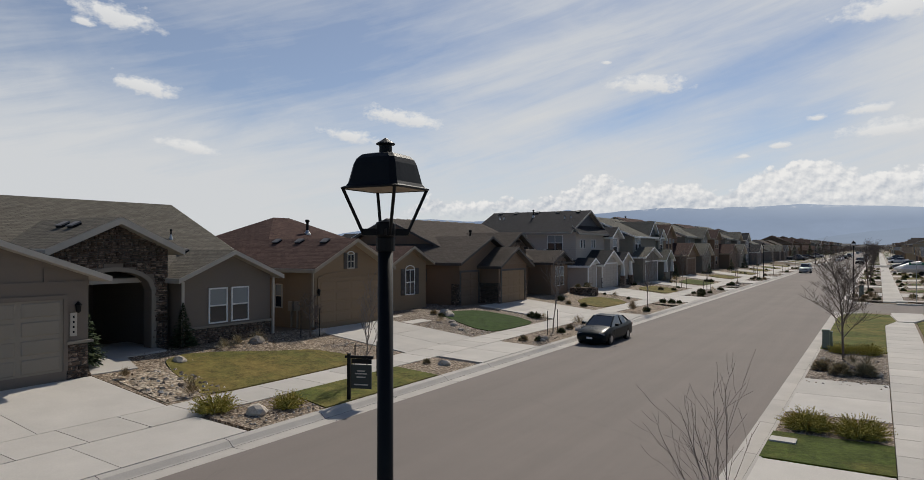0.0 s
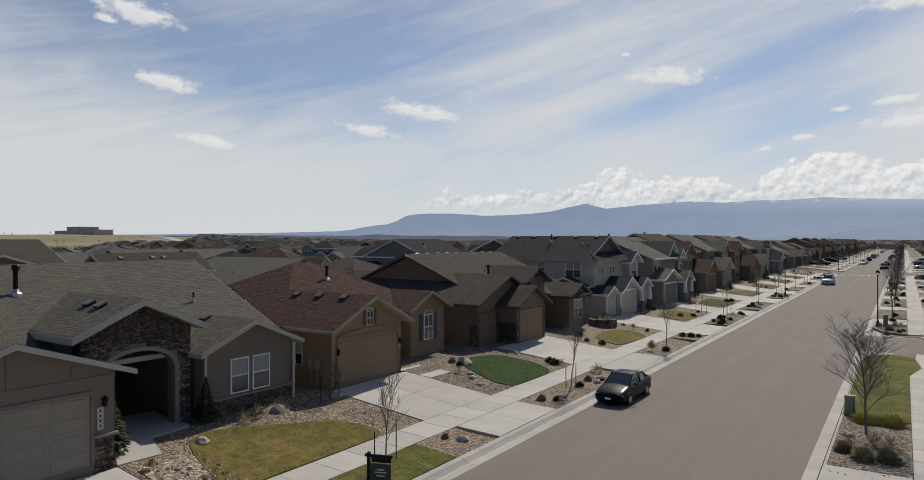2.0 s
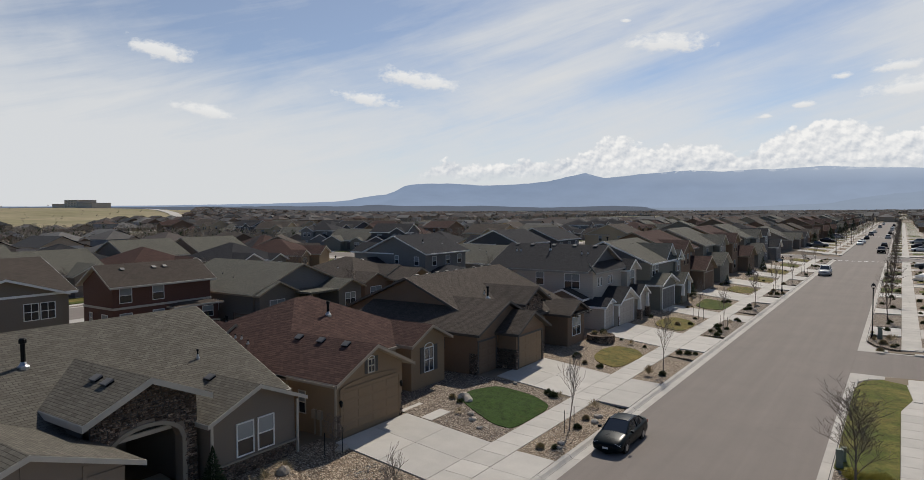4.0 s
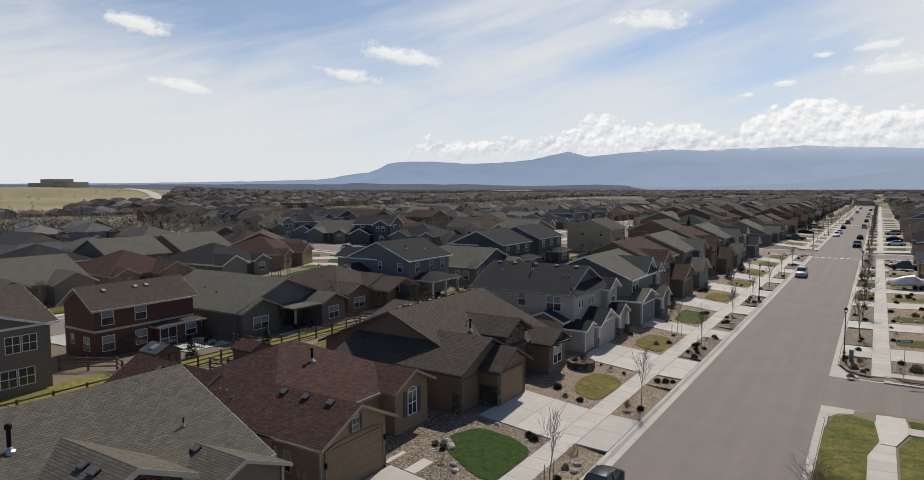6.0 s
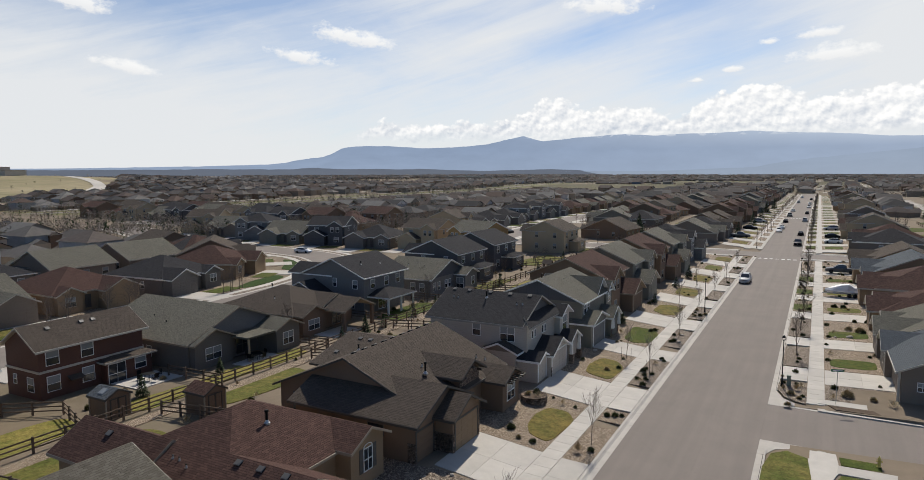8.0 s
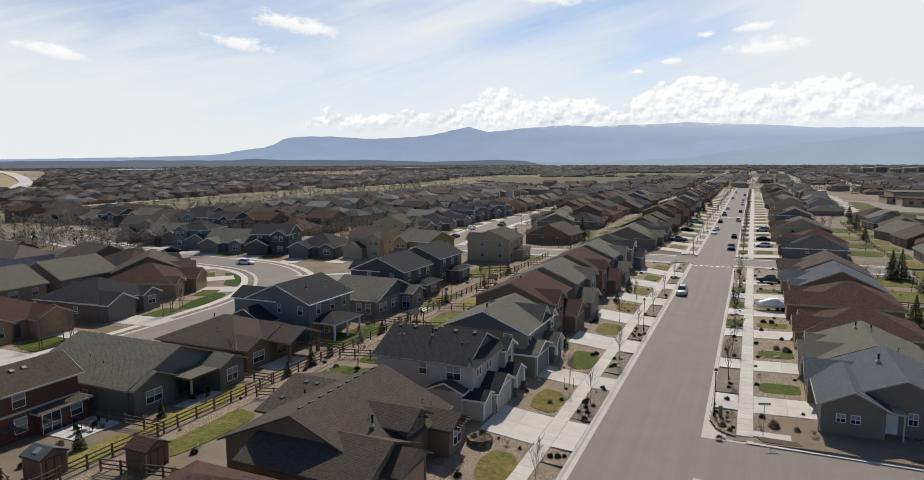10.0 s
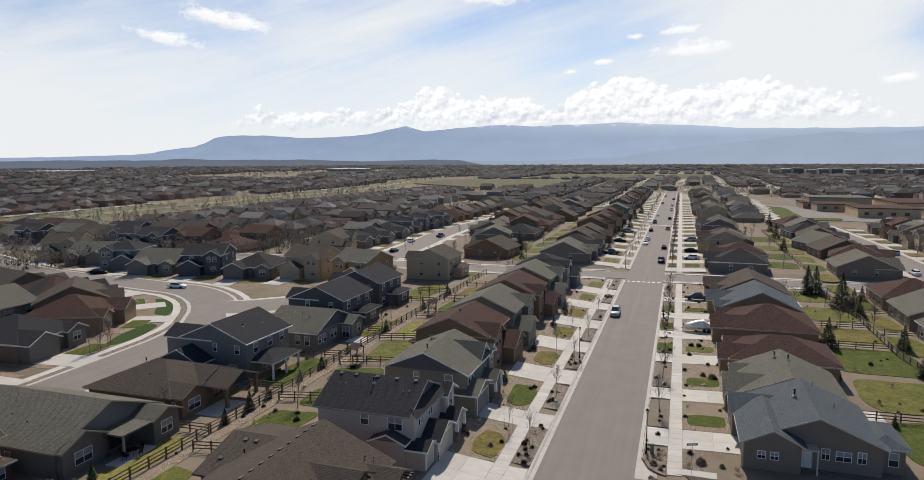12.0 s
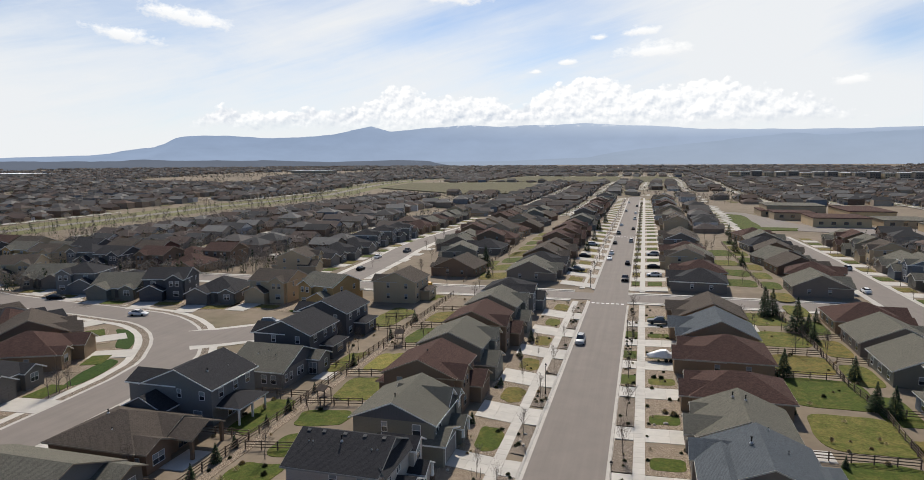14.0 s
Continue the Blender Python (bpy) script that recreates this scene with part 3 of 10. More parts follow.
def build_streets():
    mb = MB()
    mb.slab([(ROAD_L, -60), (ROAD_R, -60), (ROAD_R, 632), (ROAD_L, 632)], 0.0, 0.1)
    setting("road", mb, M["asphalt"], "worn gray-brown asphalt residential street with faint cracks", "road")
    mb = MB()
    mb.slab([(ROAD_R + 0.004, 53.9), (6, 53.4), (60, 53.4), (60, 62.6), (6, 62.6), (ROAD_R + 0.004, 63.0)], -0.004, 0.09)
    setting("road_side", mb, M["asphalt"], "gray asphalt side street joining the main street", "road")
    mb = MB()
    cb = MB()
    for x0, x1, w in ((-260, ROAD_L - 0.01, 0.0), (ROAD_R + 0.01, 240, -0.6)):
        mb.slab([(x0, 173.6 + w), (x1, 173.6 + w), (x1, 183.0 + w), (x0, 183.0 + w)], 0.0, 0.1)
        for a, b in ((171.4, 172.6), (173.0, 173.58), (183.02, 183.6), (184.6, 185.9)):
            cb.box(x0 if x0 < 0 else 2.2, x1 if x1 > 0 else -17.5, a + w, b + w, -0.08, 0.05)
    for x0, x1 in ((-62, ROAD_L - 0.01), (ROAD_R + 0.01, 46)):
        mb.slab([(x0, 322.6), (x1, 322.6), (x1, 331.4), (x0, 331.4)], 0.0, 0.1)
        for a, b in ((320.4, 321.6), (332.4, 333.6)):
            cb.box(x0 if x0 < 0 else 2.2, x1 if x1 > 0 else -17.5, a, b, -0.08, 0.1)
    mb.slab([(-140, 632.1), (90, 632.1), (90, 643), (-140, 643)], 0.02, 0.1)
    cb.box(-140, 90, 645, 647, -0.1, 0.1)
    setting("pavement_cross", cb, M["concrete"], "pale kerbs and sidewalks beside the cross street", "sidewalk")
    setting("road_cross", mb, M["asphalt"], "pale asphalt cross street between the houses", "road")

    def ribbon(path, w, lift, mat, name, label):
        mb = MB()
        L, R = [], []
        for i, p in enumerate(path):
            a, b = Vector(path[max(0, i - 1)]), Vector(path[min(len(path) - 1, i + 1)])
            d = (b - a).normalized()
            n = Vector((-d.y, d.x)) * w / 2
            L.append(Vector(p) + n)
            R.append(Vector(p) - n)
        for i in range(len(path) - 1):
            q = [R[i], R[i + 1], L[i + 1], L[i]]
            mb.poly([(v.x, v.y, gz(v.x, v.y) + (hills(v.x, v.y) if v.length > 350 else 0) + lift) for v in q])
        return setting(name, mb, mat, label, "road" if "road" in name else "pavement")

    bend = [(-82, -120), (-82, -20), (-82, 40), (-82, 66), (-82.8, 80), (-83.6, 90), (-85.6, 99), (-87.6, 103.6), (-90.2, 107.7), (-93.1, 112.2), (-96.5, 116.5), (-100.7, 120.8), (-105.5, 124.5), (-110.5, 127.4), (-116, 129.5), (-134, 132.5), (-152, 134.5), (-175, 138), (-205, 147), (-240, 160)]
    ribbon(bend, 16.6, 0.0, M["concrete"], "pavement_bend", "pale concrete walks beside the curved street")
    ribbon(bend, 13.6, 0.015, M["gravel_dark"], "bed_bend", "brown gravel strips between sidewalk and kerb")
    ribbon(bend, 10.9, 0.03, M["kerb"], "kerb_bend", "pale concrete gutters of the curved street")
    ribbon(bend, 9.4, 0.05, M["asphalt"], "road_bend", "pale asphalt street that curves between the houses")
    ribbon([(-92, 114.5), (-86.5, 119), (-81.5, 123.5), (-77, 128)], 16.0, 0.06, M["concrete"], "pavement_court", "pale concrete walks round the cul-de-sac")
    ribbon([(-95, 114.5), (-88, 118), (-82.5, 122.5), (-78, 127)], 12.5, 0.08, M["asphalt"], "road_court", "pale asphalt cul-de-sac off the curved street")
    spur = [(-90, 184), (-91, 200), (-93, 230), (-96, 256), (-97, 290), (-92, 340), (-88, 400), (-86, 500), (-85, 640)]
    ribbon(spur, 15.0, -0.02, M["concrete"], "pavement_spur", "pale concrete gutters and walks")
    ribbon(spur, 10.5, 0.06, M["asphalt"], "road_spur", "pale asphalt street running away between far houses")
    ribbon([(63, -80), (63, 60), (64, 120), (64, 186), (64, 260), (61, 335)], 9.0, 0.05, M["asphalt"], "road_behind", "pale asphalt street behind the houses")
    ribbon([(63, -80), (63, 60), (64, 120), (64, 186), (64, 260), (61, 335)], 12.5, 0.01, M["concrete"], "pavement_behind", "pale concrete walks beside the street behind")
    park = [(-380, 120), (-340, 240), (-333, 280), (-332, 330), (-332, 400), (-335, 450), (-326, 530), (-325, 640), (-360, 800), (-385, 930), (-400, 1130), (-330, 1180)]
    ribbon(park, 48, 0.05, M["verge"], "road_verge", "green and straw grass verges along the parkway")
    ribbon(park, 10, 0.09, M["asphalt"], "road_parkway", "pale divided parkway")
    for s in (-11, 11):
        ribbon([(x + s, y - s * 0.6) for x, y in ((-600, 372), (-690, 440), (-790, 498), (-900, 552), (-1020, 600), (-1140, 640), (-1260, 670))], 12, 0.5, M["concrete"], "road_hill", "pale double road climbing the dry hill")


build_streets()


def kerb_run(y0, y1, x_in, x_out, name, label):
    """Gutter pan and rolled kerb, in lengths with open joints; x_in is the asphalt side."""
    s = 1 if x_out > x_in else -1
    prof = [(x_in, 0.004), (x_in + s * 0.42, -0.012), (x_in + s * 0.50, 0.02), (x_in + s * 0.62, 0.12), (x_out, 0.15)]
    L = 3.0
    run = tagged(new(name), label, "kerb", kind="structure")
    mb = MB()
    pts = [(x, 0.0, z) for x, z in prof] + [(x, L - 0.02, z) for x, z in prof]
    n = len(prof)
    fs = [(i, i + 1, n + i + 1, n + i) if s > 0 else (i + 1, i, n + i, n + i + 1) for i in range(n - 1)]
    mb.faces(pts, fs)
    for yy in (0.0, L - 0.02):
        mb.poly([(x, yy, z) for x, z in prof] + [(x_out, yy, -0.1), (x_in, yy, -0.1)])
    me = mb.mesh("kerb_length", [M["kerb"]])
    y = y0
    while y < y1 - 0.1:
        o = part("kerb_length", me, None, run)
        o.location = (0, y, 0)
        y += L
    return run


kerb_run(-14, 172, ROAD_L, -13.0, "kerb_left", "pale concrete gutter and rolled kerb along the street")
kerb_run(-14, 51, ROAD_R, -2.25, "kerb_right_near", "pale concrete gutter and kerb beside the corner lawn")
kerb_run(67, 168, ROAD_R, -2.25, "kerb_right_far", "pale concrete gutter and kerb along the street")


def far_edges():
    mb = MB()
    for a, b in ((188, 320), (334, 630)):
        mb.box(-13.0, ROAD_L, a, b, -0.1, 0.13)
        mb.box(ROAD_R, -2.3, a, b, -0.1, 0.13)
    setting("kerb_far", mb, M["kerb"], "pale kerbs along the far end of the street", "kerb")
    mb = MB()
    mb.slab([(ROAD_R + 0.01, 62.65), (1.2, 62.65), (1.2, 63.4), (-0.6, 64.0), (-1.6, 65.0), (-2.25, 67.0), (-2.75, 67.0)], 0.012, 0.1)
    mb.slab([(ROAD_R + 0.01, 51.0), (-2.25, 51.0), (-1.6, 52.4), (-0.6, 53.0), (1.2, 53.3), (1.2, 53.9), (ROAD_R + 0.01, 53.9)], 0.012, 0.1)
    for y0, y1, x1 in ((62.65, 63.3, 40), (52.7, 53.4, 40)):
        mb.box(1.2, x1, y0, y1, -0.1, 0.10)
    setting("kerb_corner", mb, M["kerb"], "pale concrete curb returns and gutters at the side street", "kerb")


far_edges()


def panels(name, label, x0, x1, y0, y1, nx, ny, zf, mat, top=0.0, joint=0.02, thick=0.12, category="pavement", kind="structure"):
    """A concrete surface of separate slabs with open joints."""
    run = tagged(new(name), label, category, kind=kind)
    run.location = (x0, y0, 0)
    dx, dy = (x1 - x0) / nx, (y1 - y0) / ny
    for i in range(nx):
        for j in range(ny):
            a, b, c, d = i * dx + joint / 2, (i + 1) * dx - joint / 2, j * dy + joint / 2, (j + 1) * dy - joint / 2
            mb = MB()
            mb.slab([(a, c), (b, c), (b, d), (a, d)], lambda x, y: zf(x + x0, y + y0) + top, thick)
            part("slab", mb, mat, run)
    return run


def walk_run(name, label, x0, x1, y0, y1, step, z0, z1):
    run = tagged(new(name), label, "sidewalk", kind="structure")
    w = x1 - x0
    mb = MB()
    mb.faces([(0, 0, z0), (w, 0, z1), (w, step - 0.025, z1), (0, step - 0.025, z0), (0, 0, z0 - 0.1), (w, 0, z1 - 0.1), (w, step - 0.025, z1 - 0.1), (0, step - 0.025, z0 - 0.1)],
             [(0, 1, 2, 3), (0, 4, 5, 1), (1, 5, 6, 2), (2, 6, 7, 3), (3, 7, 4, 0)])
    me = mb.mesh("slab", [M["concrete"]])
    y = y0
    while y < y1 - 0.01:
        o = part("slab", me, None, run)
        o.location = (x0, y, 0)
        y += step
    return run


walk_run("pavement_left", "pale concrete sidewalk in square slabs along the front yards", -16.6, -15.1, -10, 170, 1.5, 0.265, 0.225)
walk_run("pavement_right", "pale concrete sidewalk in long slabs", 0.3, 1.75, -10, 50.5, 1.5, 0.14, 0.155)
walk_run("pavement_right_far", "pale concrete sidewalk with many crossing driveways", 0.3, 1.75, 64.2, 168, 1.5, 0.14, 0.155)
mb = MB()
mb.box(-16.6, -15.1, 188, 630, 0.0, 0.25)
mb.box(0.3, 1.75, 186, 630, 0.0, 0.16)
setting("pavement_far", mb, M["concrete"], "pale sidewalks along the far end of the street", "sidewalk")


def blob(cx, cy, rx, ry, seed=0, wob=0.22, n=44, power=4.0):
    """A rounded yard outline, counter-clockwise."""
    out = []
    for k in range(n):
        a = 2 * math.pi * k / n
        c, s = math.cos(a), math.sin(a)
        r = (abs(c) ** power + abs(s) ** power) ** (-1 / power)
        r *= 1 + wob * noise.noise(Vector((c * 1.3 + seed * 7.1, s * 1.3, seed)))
        out.append((cx + rx * r * c, cy + ry * r * s))
    return out


def patch(name, pts, mat, label, category, lift=0.0, thick=0.14):
    if category == "lawn":
        lift *= 0.45
        for _ in range(3 if len(pts) < 14 and name in ("lawn_front", "lawn_bend") else 0):
            pts = [(a[0] * u + b[0] * (1 - u), a[1] * u + b[1] * (1 - u)) for a, b in zip(pts, pts[1:] + pts[:1]) for u in (0.84, 0.16)]
    mb = MB()
    mb.slab(pts, lambda x, y: gz(x, y) + lift, thick)
    return setting(name, mb, mat, label, category)


def rect(x0, x1, y0, y1):
    return [(x0, y0), (x1, y0), (x1, y1), (x0, y1)]

# ---- houses ----
FACE = {"+x": 0.0, "+y": 90.0, "-x": 180.0, "-y": -90.0}
CACHE = {}


def window_meshes(w, h, style):
    """Frame, lower pane, upper pane, and all in one piece for far houses."""
    key = ("win", round(w, 2), round(h, 2), style)
    if key in CACHE:
        return CACHE[key]
    t, d = 0.055, 0.05
    ys = [-w / 2 - t, -w / 2] + ([-0.02, 0.02] if style == "grid" else []) + [w / 2, w / 2 + t]
    zs = [-t, 0.0] + ([h * 0.5 - 0.025, h * 0.5 + 0.025] if style != "plain" else []) + [h, h + t]
    ny, nz = len(ys) - 1, len(zs) - 1
    hole = lambda i, j: 0 < i < ny and 0 < j < nz and i % 2 == 1 and j % 2 == 1

    def make(with_panes):
        mb, idx = MB(), {}

        def v(x, i, j):
            if (x, i, j) not in idx:
                idx[(x, i, j)] = len(mb.v)
                mb.v.append((x, ys[i], zs[j]))
            return idx[(x, i, j)]

        def face(m, *q):
            mb.f.append(tuple(q))
            mb.m.append(m)
        for i in range(ny):
            for j in range(nz):
                if not hole(i, j):
                    face(0, v(d, i, j), v(d, i + 1, j), v(d, i + 1, j + 1), v(d, i, j + 1))
                    for di, dj, a, b in ((-1, 0, (i, j + 1), (i, j)), (1, 0, (i + 1, j), (i + 1, j + 1)), (0, -1, (i, j), (i + 1, j)), (0, 1, (i + 1, j + 1), (i, j + 1))):
                        out = not (0 <= i + di < ny and 0 <= j + dj < nz)
                        if out or hole(i + di, j + dj):
                            x = 0.0 if out else 0.02
                            face(0, v(x, *a), v(x, *b), v(d, *b), v(d, *a))
                elif with_panes:
                    face(2 if j > nz // 2 and style != "plain" else 1, v(0.02, i, j), v(0.02, i + 1, j), v(0.02, i + 1, j + 1), v(0.02, i, j + 1))
        return mb
    pane, up = MB(), MB()
    pane.box(0.004, 0.02, -w / 2, w / 2, 0, h * 0.5 if style != "plain" else h)
    if style != "plain":
        up.box(0.004, 0.02, -w / 2, w / 2, h * 0.5 + 0.003, h)
    CACHE[key] = (make(False), pane, up, {"all": make(True)})
    return CACHE[key]


def roof_planes(kind, X0, X1, Y0, Y1, zo, slope):
    if kind == "gx":
        c, zr = (Y0 + Y1) / 2, zo + slope * (Y1 - Y0) / 2
        return [[(X0, Y0, zo), (X1, Y0, zo), (X1, c, zr), (X0, c, zr)], [(X1, Y1, zo), (X0, Y1, zo), (X0, c, zr), (X1, c, zr)]], zr
    if kind == "gy":
        c, zr = (X0 + X1) / 2, zo + slope * (X1 - X0) / 2
        return [[(X1, Y0, zo), (X1, Y1, zo), (c, Y1, zr), (c, Y0, zr)], [(X0, Y1, zo), (X0, Y0, zo), (c, Y0, zr), (c, Y1, zr)]], zr
    wx, wy = (X1 - X0) / 2, (Y1 - Y0) / 2
    k = min(wx, wy)
    cx, cy, zr = (X0 + X1) / 2, (Y0 + Y1) / 2, zo + slope * k
    A, B, C, D = (X0, Y0, zo), (X1, Y0, zo), (X1, Y1, zo), (X0, Y1, zo)
    if wx >= wy:
        a, b = (cx - (wx - k) - 0.02, cy, zr), (cx + (wx - k) + 0.02, cy, zr)
        return [[A, B, b, a], [B, C, b], [C, D, a, b], [D, A, a]], zr
    a, b = (cx, cy - (wy - k) - 0.02, zr), (cx, cy + (wy - k) + 0.02, zr)
    return [[A, B, a], [B, C, b, a], [C, D, b], [D, A, a, b]], zr


def solid(mb, planes, thick):
    """A closed board under roof planes, welded into one piece."""
    idx, pts, fs, edges = {}, [], [], {}
    for pl in planes:
        f = []
        for p in pl:
            k = tuple(round(c, 4) for c in p)
            if k not in idx:
                idx[k] = len(pts)
                pts.append(p)
            f.append(idx[k])
        fs.append(tuple(f))
        for a, b in zip(f, f[1:] + f[:1]):
            edges[(a, b)] = 1
    n = len(pts)
    out = fs + [tuple(n + q for q in f[::-1]) for f in fs]
    out += [(b, a, n + a, n + b) for a, b in edges if (b, a) not in edges]
    mb.faces(pts + [(x, y, z - thick) for x, y, z in pts], out)


class House:
    """A house built of wings; its front looks along +x. Coordinates are metres from (0, 0, 0) or, with at, in the world."""

    def __init__(self, label, at=(0, 0, 0), rz=0.0, trim="trim_cream", category="house", group="", lite=False, sides=None):
        self.sides = sides
        self.o, self.lite = Vector(at), lite
        self.e = thing("house", label, category, at, rz, group)
        self.trim = M[trim]

    def L(self, x, y, z):
        return (x - self.o.x, y - self.o.y, z - self.o.z)

    def fix(self, mb):
        mb.v = [self.L(*p) for p in mb.v]
        return mb

    def wing(self, x0, x1, y0, y1, z0, ze, kind, slope, wall, roof, ov=0.45, fascia=None, gable=None, label="", walls=None):
        """kind: gx / gy: gabled, ridge along x / y; hip; flat. ze: eave height at the wall."""
        mb, gb = MB(), MB()
        ends = []
        for w in walls or [(x0, x1, y0, y1)]:
            mb.box(*w, z0 - 0.6, ze)
        t = 0.16
        if self.lite:
            gable = None
        if kind in ("gx", "gy"):
            half = ((y1 - y0) if kind == "gx" else (x1 - x0)) / 2
            zr = ze + slope * half
            tgt = gb if gable else mb
            if kind == "gx":
                c = (y0 + y1) / 2
                if gable:
                    tgt.faces([(x1 + 0.002, y0, ze), (x1 + 0.002, y1, ze), (x1 + 0.002, c, zr), (x0 - 0.002, y0, ze), (x0 - 0.002, y1, ze), (x0 - 0.002, c, zr)], [(0, 1, 2), (4, 3, 5), (0, 2, 5, 3), (1, 4, 5, 2)])
                else:
                    k = len(mb.v)
                    mb.v += [(x1, c, zr), (x0, c, zr)]
                    mb.f += [(5, 6, k), (7, 4, k + 1)]
                    mb.m += [0, 0]
            else:
                c = (x0 + x1) / 2
                if gable:
                    tgt.faces([(x0, y0 - 0.002, ze), (x1, y0 - 0.002, ze), (c, y0 - 0.002, zr), (x0, y1 + 0.002, ze), (x1, y1 + 0.002, ze), (c, y1 + 0.002, zr)], [(0, 1, 2), (4, 3, 5), (1, 4, 5, 2), (3, 0, 2, 5)])
                else:
                    k = len(mb.v)
                    mb.v += [(c, y0, zr), (c, y1, zr)]
                    mb.f += [(4, 5, k), (6, 7, k + 1)]
                    mb.m += [0, 0]
        self.add("wall", mb, M[wall], label)
        if gable:
            self.add("gable", gb, M[gable])
        if self.lite:
            rb = MB()
            planes, zr = roof_planes(kind, x0 - ov, x1 + ov, y0 - ov, y1 + ov, ze - slope * ov + t, slope)
            solid(rb, planes, 0.2)
            rb.m = [0] * len(planes) + [1] * (len(rb.f) - len(planes))
            part("roof", rb, [M[roof], self.trim], self.e)
            return zr
        rb, fb = MB(), MB()
        planes, zr = roof_planes(kind, x0 - ov, x1 + ov, y0 - ov, y1 + ov, ze - slope * ov + t, slope)
        for pl in planes:
            rb.poly(pl)
        e = 0.03
        lower, _ = roof_planes(kind, x0 - ov - e, x1 + ov + e, y0 - ov - e, y1 + ov + e, ze - slope * (ov + e) + t - 0.012, slope)
        solid(fb, lower, 0.17)
        self.add("roof", rb, M[roof])
        self.add("fascia", fb, M[fascia] if fascia else self.trim)
        return zr

    def add(self, name, mb, mat, label=""):
        self.fix(mb)
        return part(name, mb, mat, self.e, label)

    def finish(self):
        return self.e

    def put(self, ob, face, p, c, z):
        """Sets a piece that looks along +x on a wall: p the wall's plane, c the place along it, z its sill."""
        x, y = (p, c) if face in ("+x", "-x") else (c, p)
        ob.matrix_basis = pose(*self.L(x, y, z), 0, 0, FACE[face])
        return ob

    def win(self, face, p, c, z, w, h, style="hung", blind=True, trim=None):
        if self.lite and self.sides and face not in self.sides:
            return None
        fm, pane, up, made = window_meshes(w, h, style)
        tm = M[trim] if trim else self.trim
        key = tm.name
        if key not in made:
            made[key] = fm.mesh("window", [tm])
            if "pane" not in made:
                made["pane"] = pane.mesh("pane", [M["glass"]])
                if up.f:
                    made["blind"] = up.mesh("pane", [M["blind"]])
                    made["upper"] = up.mesh("pane", [M["glass"]])
        if self.lite:
            lk = "lite" + key + str(blind)
            if lk not in made:
                made[lk] = made["all"].mesh("window", [tm, M["glass"], M["blind" if blind else "glass"]])
            return self.put(part("window", made[lk], None, self.e), face, p, c, z)
        ob = self.put(part("window", made[key], None, self.e), face, p, c, z)
        part("pane", made["pane"], None, ob)
        if up.f:
            part("pane", made["blind" if blind else "upper"], None, ob)
        return ob

    def garage(self, face, p, c, z, w=4.88, h=2.2, mat="trim_tan", trim=None, rows=4, cols=4):
        if self.lite and self.sides and face not in self.sides:
            return None
        key = ("gar", round(w, 2), round(h, 2), mat, trim)
        if key not in CACHE:
            mb = MB()
            e = 0.035
            ys = [(-w / 2, 0)] + [q for k in range(cols) for q in ((-w / 2 + (k + 0.06) * w / cols, 0), (-w / 2 + (k + 0.06) * w / cols + e, 1), (-w / 2 + (k + 0.94) * w / cols - e, 1), (-w / 2 + (k + 0.94) * w / cols, 0))] + [(w / 2, 0)]
            zs = [(0, 0)] + [q for k in range(rows) for q in (((k + 0.10) * h / rows, 0), ((k + 0.10) * h / rows + e, 1), ((k + 0.90) * h / rows - e, 1), ((k + 0.90) * h / rows, 0))] + [(h, 0)]
            ny = len(ys)
            mb.faces([(0.012 + 0.022 * a * b, y, zz) for zz, b in zs for y, a in ys], [(r * ny + q, r * ny + q + 1, (r + 1) * ny + q + 1, (r + 1) * ny + q) for r in range(len(zs) - 1) for q in range(ny - 1)])
            tb = MB()
            for a, b, c0, c1 in ((-w / 2 - 0.13, -w / 2, 0, h + 0.13), (w / 2, w / 2 + 0.13, 0, h + 0.13), (-w / 2, w / 2, h, h + 0.13)):
                tb.box(0.0, 0.055, a, b, c0, c1)
            CACHE[key] = (mb.mesh("garage_door", [M[mat]]), tb.mesh("casing", [M[trim] if trim else self.trim]))
        d = self.put(part("garage_door", CACHE[key][0], None, self.e), face, p, c, z)
        if not self.lite:
            part("casing", CACHE[key][1], None, d)
        return d

    def door(self, face, p, c, z, w=0.95, h=2.08, mat="trim_dark"):
        if self.lite and self.sides and face not in self.sides:
            return None
        mb = MB()
        mb.box(0, 0.03, -w / 2, w / 2, 0, h)
        for j in (0.12, 0.55):
            for s in (-1, 1):
                mb.box(0.03, 0.042, min(s * 0.06, s * w * 0.42), max(s * 0.06, s * w * 0.42), j * h, (j + 0.34) * h)
        tb = MB()
        for a, b, c0, c1 in ((-w / 2 - 0.1, -w / 2, 0, h + 0.1), (w / 2, w / 2 + 0.1, 0, h + 0.1), (-w / 2, w / 2, h, h + 0.1)):
            tb.box(0.0, 0.06, a, b, c0, c1)
        d = self.put(part("door", mb, M[mat], self.e), face, p, c, z)
        if not self.lite:
            part("casing", tb, self.trim, d)
        return d

